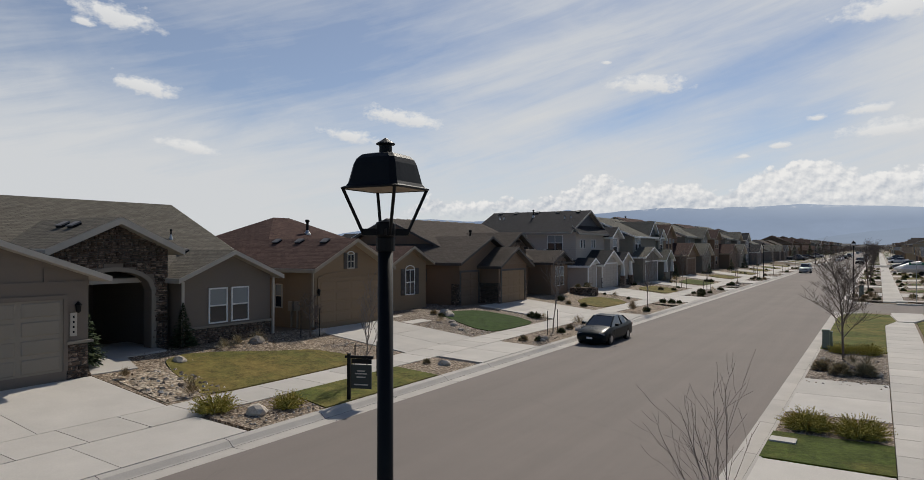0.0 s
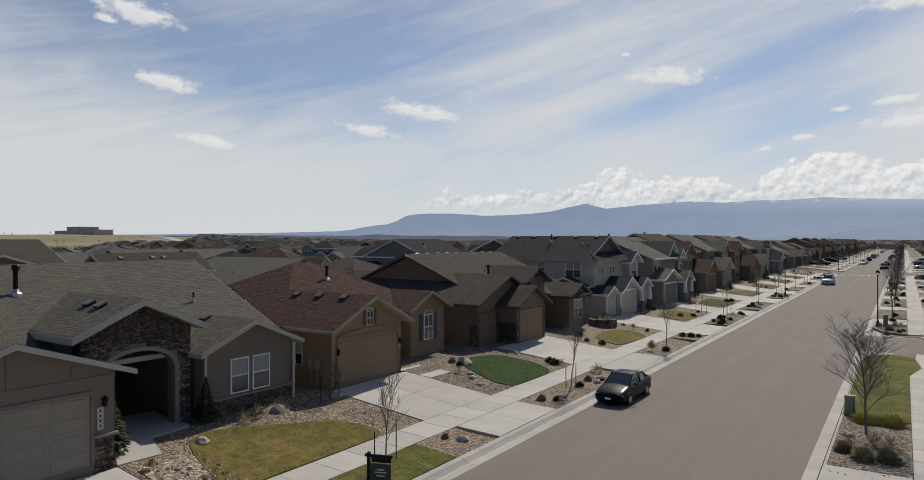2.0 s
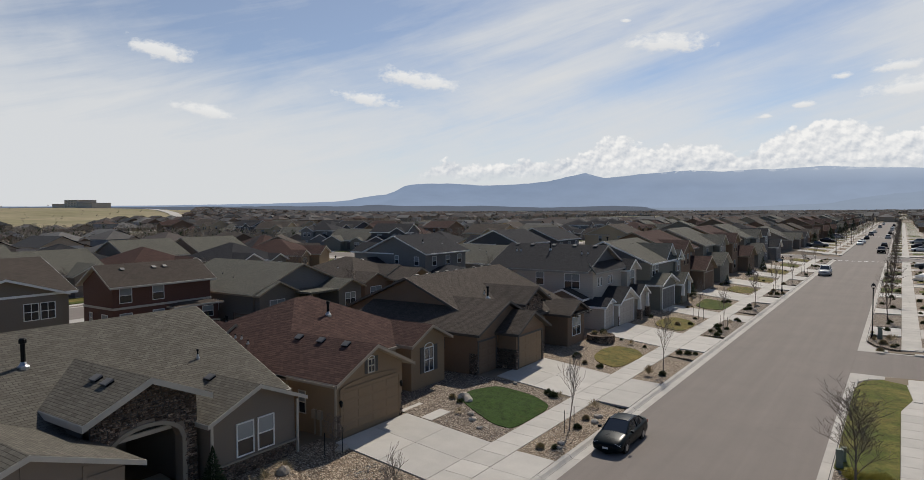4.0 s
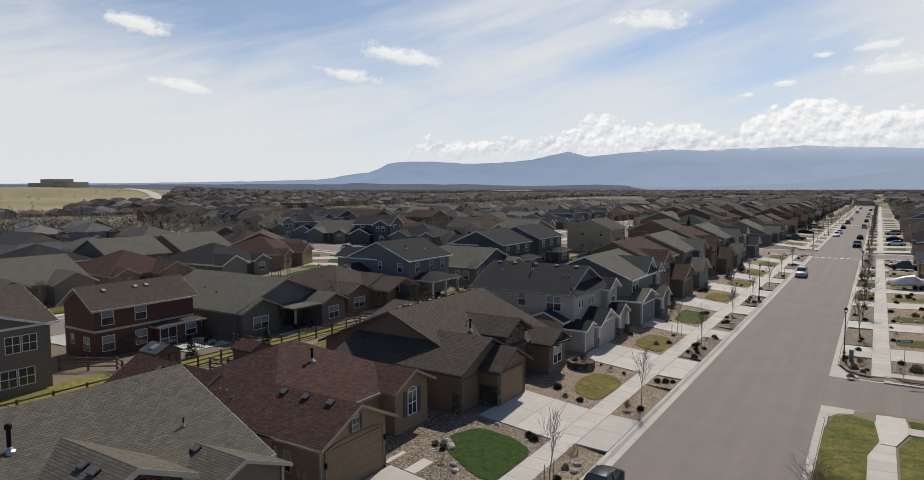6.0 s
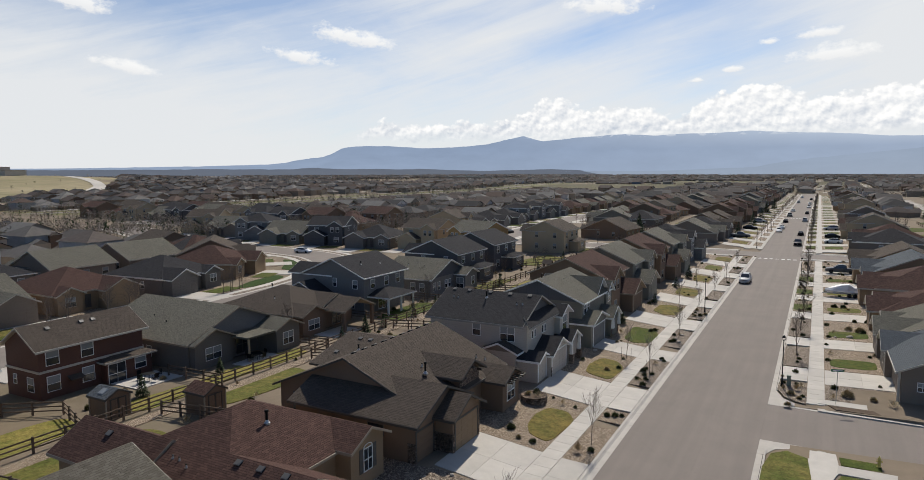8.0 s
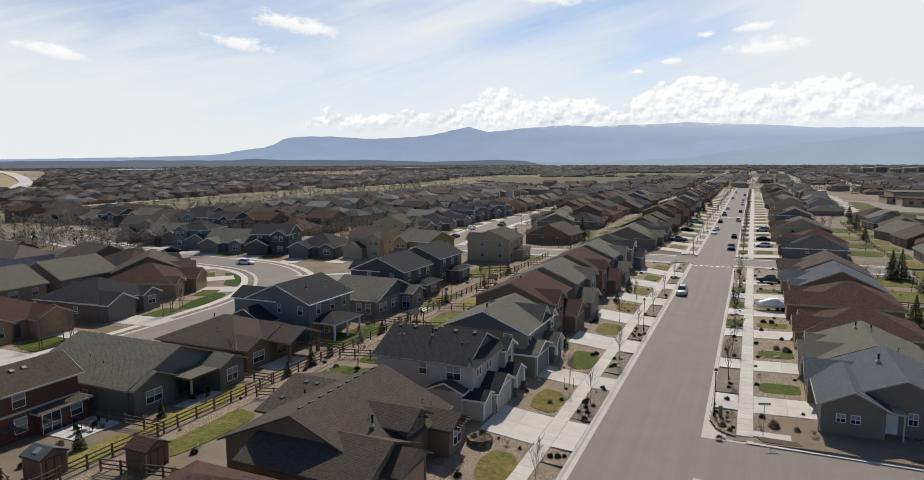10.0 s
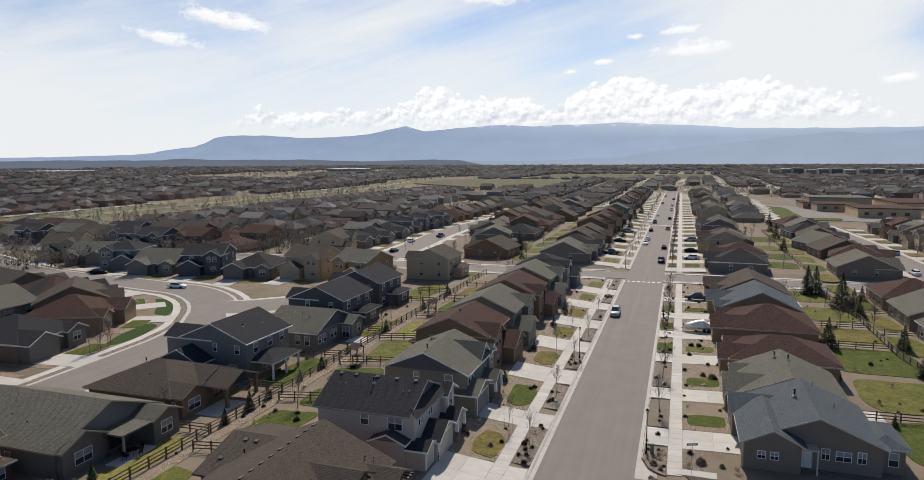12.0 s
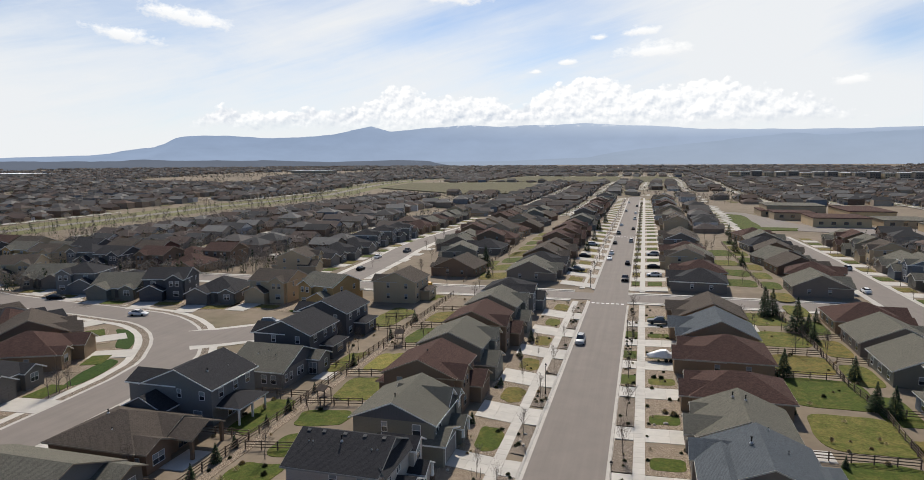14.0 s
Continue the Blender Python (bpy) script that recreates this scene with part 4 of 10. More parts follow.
    def pipe(self, x, y, z, h=0.7, r=0.06):
        """A roof pipe with a rain cap on a sheet-metal flashing."""
        mb = MB()
        mb.lathe([(r, -0.1), (r, h * 0.8), (r * 1.6, h * 0.82), (r * 1.6, h * 0.95), (r * 1.1, h)], 8, self.L(x, y, z))
        p = part("vent_pipe", mb, M["iron"], self.e)
        mb = MB()
        mb.lathe([(r * 2.6, -0.12), (r * 2.6, 0.03), (r * 1.7, 0.09), (r * 1.15, 0.20), (r * 1.02, 0.205)], 8, self.L(x, y, z))
        part("flashing", mb, M["steel"], p, "pale sheet-metal flashing")

    def vent(self, x, y, z, slope, face="+x"):
        """A low slanted roof vent box with an open dark front under its lid."""
        if "rv" not in CACHE:
            mb = MB()
            mb.faces([(-0.17, -0.21, -0.03), (0.15, -0.21, -0.03), (0.15, 0.21, -0.03), (-0.17, 0.21, -0.03), (-0.17, -0.21, 0.075), (0.15, -0.21, 0.075), (0.15, 0.21, 0.075), (-0.17, 0.21, 0.075)],
                     [(0, 1, 5, 4), (1, 2, 6, 5), (2, 3, 7, 6), (3, 0, 4, 7)])
            CACHE["rv"] = mb.mesh("roof_vent", [M["iron"]])
            mb = MB()
            mb.faces([(-0.20, -0.23, 0.075), (0.20, -0.23, 0.075), (0.20, 0.23, 0.075), (-0.20, 0.23, 0.075), (-0.17, -0.20, 0.13), (0.17, -0.20, 0.11), (0.17, 0.20, 0.11), (-0.17, 0.20, 0.13)],
                     [(3, 2, 1, 0), (4, 5, 6, 7), (0, 1, 5, 4), (1, 2, 6, 5), (2, 3, 7, 6), (3, 0, 4, 7)])
            CACHE["rvl"] = mb.mesh("lid", [M["vent_lid"]])
        ob = part("roof_vent", CACHE["rv"], None, self.e)
        part("lid", CACHE["rvl"], None, ob)
        ob.matrix_basis = pose(*self.L(x, y, z), 0, 0, FACE[face]) @ pose(0, 0, 0, 0, math.degrees(math.atan(slope)), 0)


def stone_wall(parent_h, face, p, c0, c1, z0, z1, seed, inside=None, limit=28):
    """Stacked stones, each proud of the mortar by its own depth; inside(c, z) tells where stones lie."""
    rng = random.Random(seed)
    made = []
    back = MB()
    z = z0
    while z < z1 - 0.03:
        h = min(rng.choice((0.06, 0.09, 0.12, 0.15)), z1 - z)
        c = c0
        while c < c1 - 0.02:
            w = min(rng.choice((0.10, 0.16, 0.22, 0.34)) * rng.uniform(0.8, 1.3), c1 - c)
            if c1 - c - w < 0.1:
                w = c1 - c
            mid = (c + w / 2, z + h / 2)
            if inside is None or inside(*mid):
                if h > 0.1 and rng.random() < 0.35:
                    f = h * rng.uniform(0.35, 0.65)
                    made.append((c, w, z, f, rng.uniform(0.03, 0.08), rng.random()))
                    made.append((c, w, z + f, h - f, rng.uniform(0.03, 0.08), rng.random()))
                else:
                    made.append((c, w, z, h, rng.uniform(0.03, 0.08), rng.random()))
            c += w
        z += h
    for c, w, zz, h, d, r in made:
        back.box(0.0, 0.012, c, c + w, zz, zz + h)
    e = parent_h.e
    base = parent_h.put(part("stone_backing", back, M["stone_j"], e, "dark mortar behind stacked stone"), face, p, 0, 0)
    rest = MB()
    shapes = []
    for k in range(6):
        q = [0.22 * rng.random() for _ in range(8)]
        shapes.append(q)
    for i, (c, w, zz, h, d, r) in enumerate(made):
        q = shapes[i % 6]
        g = 0.008
        a, b, lo, hi = c + g, c + w - g, zz + g, zz + h - g
        pts = [(0.0, a, lo), (0.0, b, lo), (0.0, b, hi), (0.0, a, hi),
               (d, a + w * q[0], lo + h * q[1]), (d, b - w * q[2], lo + h * q[3]), (d * 0.9, b - w * q[4], hi - h * q[5]), (d, a + w * q[6], hi - h * q[7])]
        fs = [(4, 5, 6, 7), (0, 1, 5, 4), (1, 2, 6, 5), (2, 3, 7, 6), (3, 0, 4, 7)]
        if i < limit:
            mb = MB()
            mb.faces(pts, fs)
            parent_piece = part("stone", mb, M["stone"], base)
        else:
            rest.faces(pts, fs)
    if rest.f:
        tagged(part("stone_facing", rest, M["stone"], base), kind="stuff")


def house_a():
    h = House("taupe stucco one-storey house with gray shingle roof and stone entry", (-22.6, 10, 0.75), trim="trim_cream")
    g = 0.78
    h.wing(-37.5, -24.0, -3.0, 19.9, g, 3.55, "gy", 0.46, "st_taupe", "roof_gray", gable="lap_taupe", walls=[(-37.5, -28.25, -3.0, 19.9), (-28.25, -24.0, -3.0, 11.05), (-28.25, -24.0, 15.5, 19.9)])
    h.wing(-28.5, -20.6, 5.0, 10.85, 0.9, 3.76, "gx", 0.36, "st_taupe", "roof_gray")
    h.wing(-28.0, -22.6, 15.45, 19.75, g, 3.46, "gx", 0.42, "st_taupe", "roof_gray", ov=0.4)
    # entry: stone gable with a deep arched porch
    ya, yb, yc, xf, xb = 11.0, 15.15, 13.08, -23.1, -28.2
    ze, zr = 4.62, 5.56
    r, spring = 1.40, 3.02

    def arch(y):
        return spring + 0.75 * math.sqrt(max(0.0, 1 - ((y - yc) / r) ** 2)) if abs(y - yc) < r else -1

    mb = MB()
    n = 20
    ysq = [ya] + [yc - r + 2 * r * k / n for k in range(n + 1)] + [yb]
    gab = lambda y: ze + (zr - ze) * (1 - abs(y - yc) / ((yb - ya) / 2))
    for i in range(len(ysq) - 1):
        u, v = ysq[i], ysq[i + 1]
        um, vm = (arch(u + 1e-4), arch(v - 1e-4)) if i not in (0, len(ysq) - 2) else (0.2, 0.2)
        for k, x in enumerate((xf, xf - 0.45)):
            q = [(x, u, um), (x, v, vm), (x, v, gab(v)), (x, u, gab(u))]
            mb.poly(q if k == 0 else q[::-1])
        mb.poly([(xf, u, um), (xf - 0.45, u, um), (xf - 0.45, v, vm), (xf, v, vm)])
    for y, s in ((yc - r, 1), (yc + r, -1)):
        q = [(xf, y, 0.2), (xf - 0.45, y, 0.2), (xf - 0.45, y, spring), (xf, y, spring)]
        mb.poly(q if s < 0 else q[::-1])
    part("wall", h.fix(mb), M["st_taupe"], h.e)
    mb = MB()
    # porch inside gets darker stucco than the facade, its shade put into the colour
    for nm, bx in (("porch_wall", (xb, xf - 0.45, ya - 0.1, ya + 0.1, 0.2, ze)), ("porch_wall", (xb, xf - 0.45, yb - 0.1, yb + 0.1, 0.2, ze)), ("porch_wall", (xb - 0.2, xb, ya, yb, 0.2, ze + 0.8)), ("porch_ceiling", (xb, xf - 0.45, ya + 0.1, yb - 0.1, 4.25, 4.35))):
        mb = MB()
        mb.box(*bx)
        part(nm, h.fix(mb), M["st_gray"], h.e)
    rb, fb = MB(), MB()
    o, X0, X1 = 0.42, -29.0, xf + 0.42
    sl = (zr - ze) / ((yb - ya) / 2)
    zo, zt = ze - sl * o + 0.16, zr + 0.16
    pls = lambda e: [[(X0, ya - o - e, zo - sl * e), (X1 + e, ya - o - e, zo - sl * e), (X1 + e, yc, zt), (X0, yc, zt)], [(X1 + e, yb + o + e, zo - sl * e), (X0, yb + o + e, zo - sl * e), (X0, yc, zt), (X1 + e, yc, zt)]]
    for pl in pls(0.0):
        rb.poly(pl)
    solid(fb, [[(x, y, z - 0.012) for x, y, z in pl] for pl in pls(0.03)], 0.24)
    part("roof", h.fix(rb), M["roof_gray"], h.e)
    part("fascia", h.fix(fb), [h.trim, M["soffit"]], h.e)
    # stucco band round the arch
    mb = MB()
    for i in range(n):
        u, v = yc - r + 2 * r * i / n, yc - r + 2 * r * (i + 1) / n
        f = lambda y, k: (xf + 0.05, yc + (y - yc) * k, spring + (arch(min(max(y, yc - r + 1e-4), yc + r - 1e-4)) - spring) * (1 + (k - 1) * 1.5))
        mb.poly([f(u, 1.0), f(v, 1.0), f(v, 1.13), f(u, 1.13)])
        mb.poly([(xf, *f(u, 1.13)[1:]), f(u, 1.13), f(v, 1.13), (xf, *f(v, 1.13)[1:])])
    for s in (-1, 1):
        a, b = sorted((yc + s * r, yc + s * r * 1.13))
        mb.box(xf - 0.002, xf + 0.05, a, b, 0.4, spring)
    part("arch_trim", h.fix(mb), M["st_greige"], h.e, "smooth pale stucco band round the porch arch")
    stone_wall(h, "+x", xf, ya, yb, 0.6, 5.55, 3, lambda y, z: z < gab(y) - 0.1 and (abs(y - yc) > r * 1.13 or z > spring + 0.78 * 1.2 * math.sqrt(max(0, 1 - ((y - yc) / (r * 1.13)) ** 2)) + 0.05) and not (z < 0.8), 230)
    stone_wall(h, "+x", -22.6, 15.46, 19.74, 0.45, 1.42, 5, None, 110)
    stone_wall(h, "+x", -20.6, 10.22, 10.84, 0.55, 1.72, 6)
    stone_wall(h, "+y", 10.85, -22.6, -20.62, 0.55, 1.72, 8)
    mb = MB()
    mb.box(-22.62, -22.50, 15.42, 19.79, 1.42, 1.50)
    mb.box(-20.62, -20.48, 10.18, 10.95, 1.72, 1.80)
    part("stone_cap", h.fix(mb), M["st_greige"], h.e)
    h.garage("+x", -20.6, 7.66, 0.93, 4.88, 2.15, "st_greige", "st_taupe")
    mb = MB()
    for y in (6.2, 7.9, 9.6):
        mb.box(-20.6, -20.56, y - 0.06, y + 0.06, 3.62, 3.62 + 0.36 * max(0.1, 2.9 - abs(y - 7.92)) - 0.05)
    mb.box(-20.6, -20.56, 5.0, 10.85, 3.5, 3.62)
    part("batten", h.fix(mb), M["st_taupe"], h.e)
    h.win("+x", -22.6, 17.05, 1.62, 0.78, 1.32, trim="trim_white")
    h.win("+x", -22.6, 18.13, 1.62, 0.78, 1.32, trim="trim_white")
    h.door("+x", xb, 13.3, 0.85, 1.0, 2.2)
    h.win("+x", xb, 12.1, 1.2, 0.45, 1.7, "plain", trim="trim_white")
    h.win("+y", 19.9, -27, 1.6, 0.8, 1.2)
    # lantern by the garage and a lit lamp in the porch
    for (x, y, z), on in (((-20.5, 10.5, 2.65), 0), ((-25.9, 13.5, 3.35), 1)):
        mb = MB()
        mb.lathe([(0.03, 0.0), (0.07, 0.04), (0.085, 0.22), (0.11, 0.24), (0.02, 0.34)], 8, h.L(x, y, z))
        part("wall_lantern", mb, M["glow"] if on else M["iron"], h.e)
    mb = MB()
    mb.box(-20.61, -20.57, 10.30, 10.50, 1.95, 2.65)
    pl = part("number_plaque", h.fix(mb), M["trim_cream"], h.e, "cream vertical plaque with dark bars")
    mb = MB()
    for k in range(4):
        mb.box(-20.57, -20.565, 10.375, 10.425, 2.04 + k * 0.15, 2.11 + k * 0.15)
    part("bar", h.fix(mb), M["iron"], pl)
    mb = MB()
    for x, y, z1 in ((-22.5, 15.4, 3.3), (-22.5, 19.83, 3.3)):
        mb.box(x - 0.04, x + 0.04, y - 0.05, y + 0.05, 0.85, z1)
    part("downspout", h.fix(mb), h.trim, h.e)
    mb = MB()
    for y0, y1, x in ((-3, 4.4, -23.55), ):
        mb.box(x, x + 0.12, y0, y1, 3.36, 3.5)
    part("gutter", h.fix(mb), h.trim, h.e)
    sl = 0.46
    zr_at = lambda x: 3.55 - sl * 0.45 + 0.16 + sl * (-23.55 - x)
    h.pipe(-28.4, 11.17, zr_at(-28.4), 1.15, 0.09)
    h.pipe(-26.8, 17.74, zr_at(-26.8), 0.45, 0.035)
    for x, y in ((-24.4, 12.35), (-25.3, 12.4)):
        h.vent(x, y, zo + sl * 0 + (y - (ya - o)) * ((zr - ze) / ((yb - ya) / 2)), 0.43, "-y")
    h.vent(-25.26, 17.3, 3.46 - 0.17 + 0.16 + 0.42 * 2.25, 0.40, "-y")
    h.vent(-29.0, 3.0, zr_at(-29.0), sl)
    return h


M["glow"] = bpy.data.materials.new("lit_lantern_glass")
M["glow"].use_nodes = True
for nd in M["glow"].node_tree.nodes:
    if nd.type == "BSDF_PRINCIPLED":
        nd.inputs["Emission Color"].default_value = (1, 0.8, 0.5, 1)
        nd.inputs["Emission Strength"].default_value = 1.5


def house_b():
    h = House("tan stucco one-storey house with brown shingle hip roof", (-22.2, 27, 0.85), trim="trim_tan")
    g = 0.85
    h.wing(-36.5, -25.6, 21.95, 34.05, g, 3.66, "hip", 0.48, "st_tan", "roof_brown")
    h.wing(-32.0, -22.2, 22.05, 26.95, g, 3.72, "gx", 0.49, "st_tan", "roof_brown", ov=0.5)
    h.wing(-40.6, -33.0, 21.98, 26.3, g, 3.70, "gx", 0.60, "st_tan", "roof_brown", ov=0.45)
    h.wing(-30.0, -24.4, 30.55, 34.0, g, 3.72, "gx", 0.48, "st_tan", "roof_brown", ov=0.4)
    h.garage("+x", -22.2, 24.5, 0.98, 4.3, 2.05, "st_tan", "st_tan")
    # shallow arch over the garage door
    mb = MB()
    n = 16
    for i in range(n):
        u, v = -2.3 + 4.6 * i / n, -2.3 + 4.6 * (i + 1) / n
        f = lambda y: 2.95 + 0.42 * math.sqrt(max(0, 1 - (y / 2.45) ** 2))
        hi = 0.10
        mb.faces([(-22.2, 24.5 + u, f(u)), (-22.2, 24.5 + v, f(v)), (-22.13, 24.5 + v, f(v)), (-22.13, 24.5 + u, f(u)), (-22.2, 24.5 + u, f(u) + hi), (-22.2, 24.5 + v, f(v) + hi), (-22.13, 24.5 + v, f(v) + hi), (-22.13, 24.5 + u, f(u) + hi)],
                 [(4, 7, 6, 5), (0, 1, 2, 3), (3, 2, 6, 7)])
    part("arch_trim", h.fix(mb), M["st_tan"], h.e)
    stone_wall(h, "+x", -22.2, 26.70, 26.94, 0.6, 2.0, 11)
    stone_wall(h, "+x", -22.2, 22.06, 22.28, 0.6, 1.9, 12)
    stone_wall(h, "+y", 26.95, -23.0, -22.2, 0.6, 2.0, 13, None, 40)

    def shuttered(face, p, c, z, w, hh):
        """A window with an arched head between louvred shutters."""
        h.win(face, p, c, z, w, hh, "grid", blind=False, trim="trim_white" if hh > 1 else "trim_cream")
        mb = MB()
        m = 10
        for i in range(m):
            a0, a1 = math.pi * i / m, math.pi * (i + 1) / m
            q = [(r_ * math.cos(a), hh + 0.05 + 0.55 * r_ * math.sin(a)) for r_, a in ((w / 2, a0), (w / 2 + 0.06, a0), (w / 2 + 0.06, a1), (w / 2, a1))]
            mb.faces([(0.0, y, zz) for y, zz in q] + [(0.05, y, zz) for y, zz in q], [(4, 5, 6, 7), (1, 2, 6, 5), (3, 0, 4, 7)])
        h.put(part("window_arch", mb, M["trim_white"], h.e), face, p, c, z)
        for s in (-1, 1):
            mb = MB()
            a, b = sorted((s * (w / 2 + 0.09), s * (w / 2 + 0.09 + w * 0.45)))
            mb.box(0.0, 0.035, a, b, -0.05, hh + 0.12)
            k, top, prof = 0.0, hh - 0.02, []
            while k < top:
                prof += [(0.036, k), (0.058, k + 0.02), (0.036, k + 0.06)]
                k += 0.075
            mb.faces([(x, y, q) for x, q in prof for y in (a + 0.04, b - 0.04)], [(2 * i, 2 * i + 1, 2 * i + 3, 2 * i + 2) for i in range(len(prof) - 1)])
            h.put(part("shutter", mb, M["trim_dark"], h.e, "dark brown louvred shutter"), face, p, c, z)
    shuttered("+x", -22.2, 24.5, 3.62, 0.42, 0.62)
    shuttered("+x", -24.4, 32.3, 1.75, 0.85, 1.45)
    h.win("-y", 22.05, -24.6, 1.75, 0.42, 1.05, trim="trim_cream")
    h.win("-y", 22.05, -25.6, 1.75, 0.42, 1.05, trim="trim_cream")
    mb = MB()
    for x in (-23.3, -23.7):
        mb.box(x - 0.14, x + 0.14, 21.92, 22.05, 1.6, 2.05)
        mb.box(x - 0.03, x + 0.03, 21.97, 22.05, 0.8, 1.6)
    part("meter_box", h.fix(mb), M["trim_tan"], h.e, "tan utility meter boxes and conduits")
    for y0, y1 in ((21.47, 21.57), (27.43, 27.53)):
        mb = MB()
        mb.box(-31 if y0 < 24 else -25.0, -21.75, y0, y1, 3.46, 3.58)
        part("gutter", h.fix(mb), h.trim, h.e)
    mb = MB()
    mb.box(-22.3, -22.2, 21.95, 22.03, 0.9, 3.5)
    part("downspout", h.fix(mb), h.trim, h.e)
    for y in (22.2, 26.75):
        mb = MB()
        mb.lathe([(0.03, 0.0), (0.06, 0.04), (0.08, 0.22), (0.1, 0.24), (0.02, 0.34)], 8, h.L(-22.08, y, 2.35))
        part("wall_lantern", mb, M["iron"], h.e)
    h.pipe(-28.97, 28.16, 3.605 + 0.48 * (28.97 - 25.15), 0.85, 0.08)
    for x in (-23.55, -25.36, -27.05):
        h.vent(x, 24.12, 3.72 - 0.245 + 0.16 + 0.49 * (24.12 - 21.55), 0.49, "-y")
    for x, y in ((-31.56, 23.37), (-31.0, 23.37), (-30.1, 23.1)):
        h.pipe(x, y, 3.605 + 0.48 * (y - 21.5), 0.25, 0.035)
    h.vent(-37.6, 23.5, 3.70 - 0.27 + 0.16 + 0.60 * (23.5 - 21.53), 0.6, "-y")
    return h


def house_c():
    h = House("brown stucco house with wide dark gable and stone garage piers", (-22.6, 43, 0.8), trim="trim_dark")
    g = 0.8
    h.wing(-37.9, -24.0, 38.5, 51.6, g, 3.66, "gy", 0.425, "st_umber", "roof_umber", ov=0.45)
    h.wing(-34.0, -23.2, 36.05, 43.5, g, 3.65, "gx", 0.43, "st_umber", "roof_umber", ov=0.45)
    h.wing(-27.0, -21.75, 38.78, 42.92, g, 3.42, "gx", 0.52, "st_umber", "roof_umber", ov=0.42, gable="lap_umber")
    h.wing(-30.0, -23.95, 43.75, 47.15, g, 4.75, "gx", 0.52, "st_umber", "roof_umber", ov=0.5)
    h.wing(-30.0, -22.0, 47.7, 51.0, g, 3.45, "gx", 0.46, "st_umber", "roof_umber", ov=0.42)
    h.wing(-39.9, -33.0, 45.25, 56.2, g, 3.3, "gx", 0.28, "st_umber", "roof_umber", ov=0.5)
    h.garage("+x", -21.75, 40.85, 0.85, 3.4, 2.15, "st_tan", "trim_dark")
    h.garage("+x", -23.2, 37.35, 0.85, 2.2, 2.1, "st_umber", "trim_dark", 4, 2)
    for p, a, b, s in ((-21.75, 38.8, 39.1, 21), (-21.75, 42.6, 42.9, 22), (-23.2, 36.06, 36.2, 23), (-23.2, 38.5, 38.76, 24)):
        stone_wall(h, "+x", p, a, b, 0.5, 2.2, s, None, 24)
    stone_wall(h, "-y", 38.78, -23.18, -21.77, 0.5, 2.2, 25)
    stone_wall(h, "-y", 36.05, -23.8, -23.2, 0.5, 2.2, 26)
    stone_wall(h, "+x", -23.95, 43.78, 47.12, 3.1, 5.7, 27, lambda y, z: z < 4.75 + 0.52 * (1.7 - abs(y - 45.45)) - 0.12, 30)
    h.win("-y", 36.05, -26.5, 2.35, 1.3, 0.75, "plain")
    h.win("-y", 38.5, -36.2, 1.6, 0.6, 1.5)
    h.win("+x", -22.0, 49.35, 1.55, 1.5, 1.45, "grid", trim="trim_white")
    for y in (44.1, 45.45, 46.8):
        mb = MB()
        mb.box(-23.95, -23.5, y - 0.07, y + 0.07, 4.45 + 0.4 * (1.4 - abs(y - 45.45)), 4.63 + 0.4 * (1.4 - abs(y - 45.45)))
        part("bracket", h.fix(mb), M["trim_dark"], h.e)
    # dark timber sunshade over the front window
    mb = MB()
    mb.box(-22.0, -21.3, 48.2, 48.32, 3.18, 3.3)
    mb.box(-22.0, -21.3, 50.4, 50.52, 3.18, 3.3)
    mb.box(-21.5, -21.38, 48.0, 50.72, 3.3, 3.4)
    sh = part("sunshade", h.fix(mb), M["trim_dark"], h.e)
    for k in range(6):
        mb = MB()
        mb.box(-22.0, -21.15, 48.1 + k * 0.5, 48.18 + k * 0.5, 3.4, 3.49)
        part("slat", h.fix(mb), M["trim_dark"], sh)
    east = lambda x: 3.66 - 0.425 * 0.45 + 0.16 + 0.425 * (-23.55 - x)
    h.pipe(-26.3, 42.47, 5.0, 0.95, 0.08)
    h.pipe(-27.2, 43.4, east(-27.2), 0.3, 0.035)
    h.pipe(-25.6, 49.87, east(-25.6), 0.3, 0.035)
    h.pipe(-25.0, 50.4, east(-25.0), 0.3, 0.035)
    for k in range(9):
        h.vent(-31.25, 39.8 + 1.35 * k, east(-30.65), 0.425, "-x")
    low = lambda y: 3.3 - 0.14 + 0.16 + 0.28 * (y - 44.75)
    h.pipe(-37.0, 47.8, low(47.8), 0.6, 0.07)
    for x, y in ((-39.0, 47.0), (-38.2, 49.7), (-37.0, 49.7)):
        h.vent(x, y, low(y), 0.28, "-y")
    return h


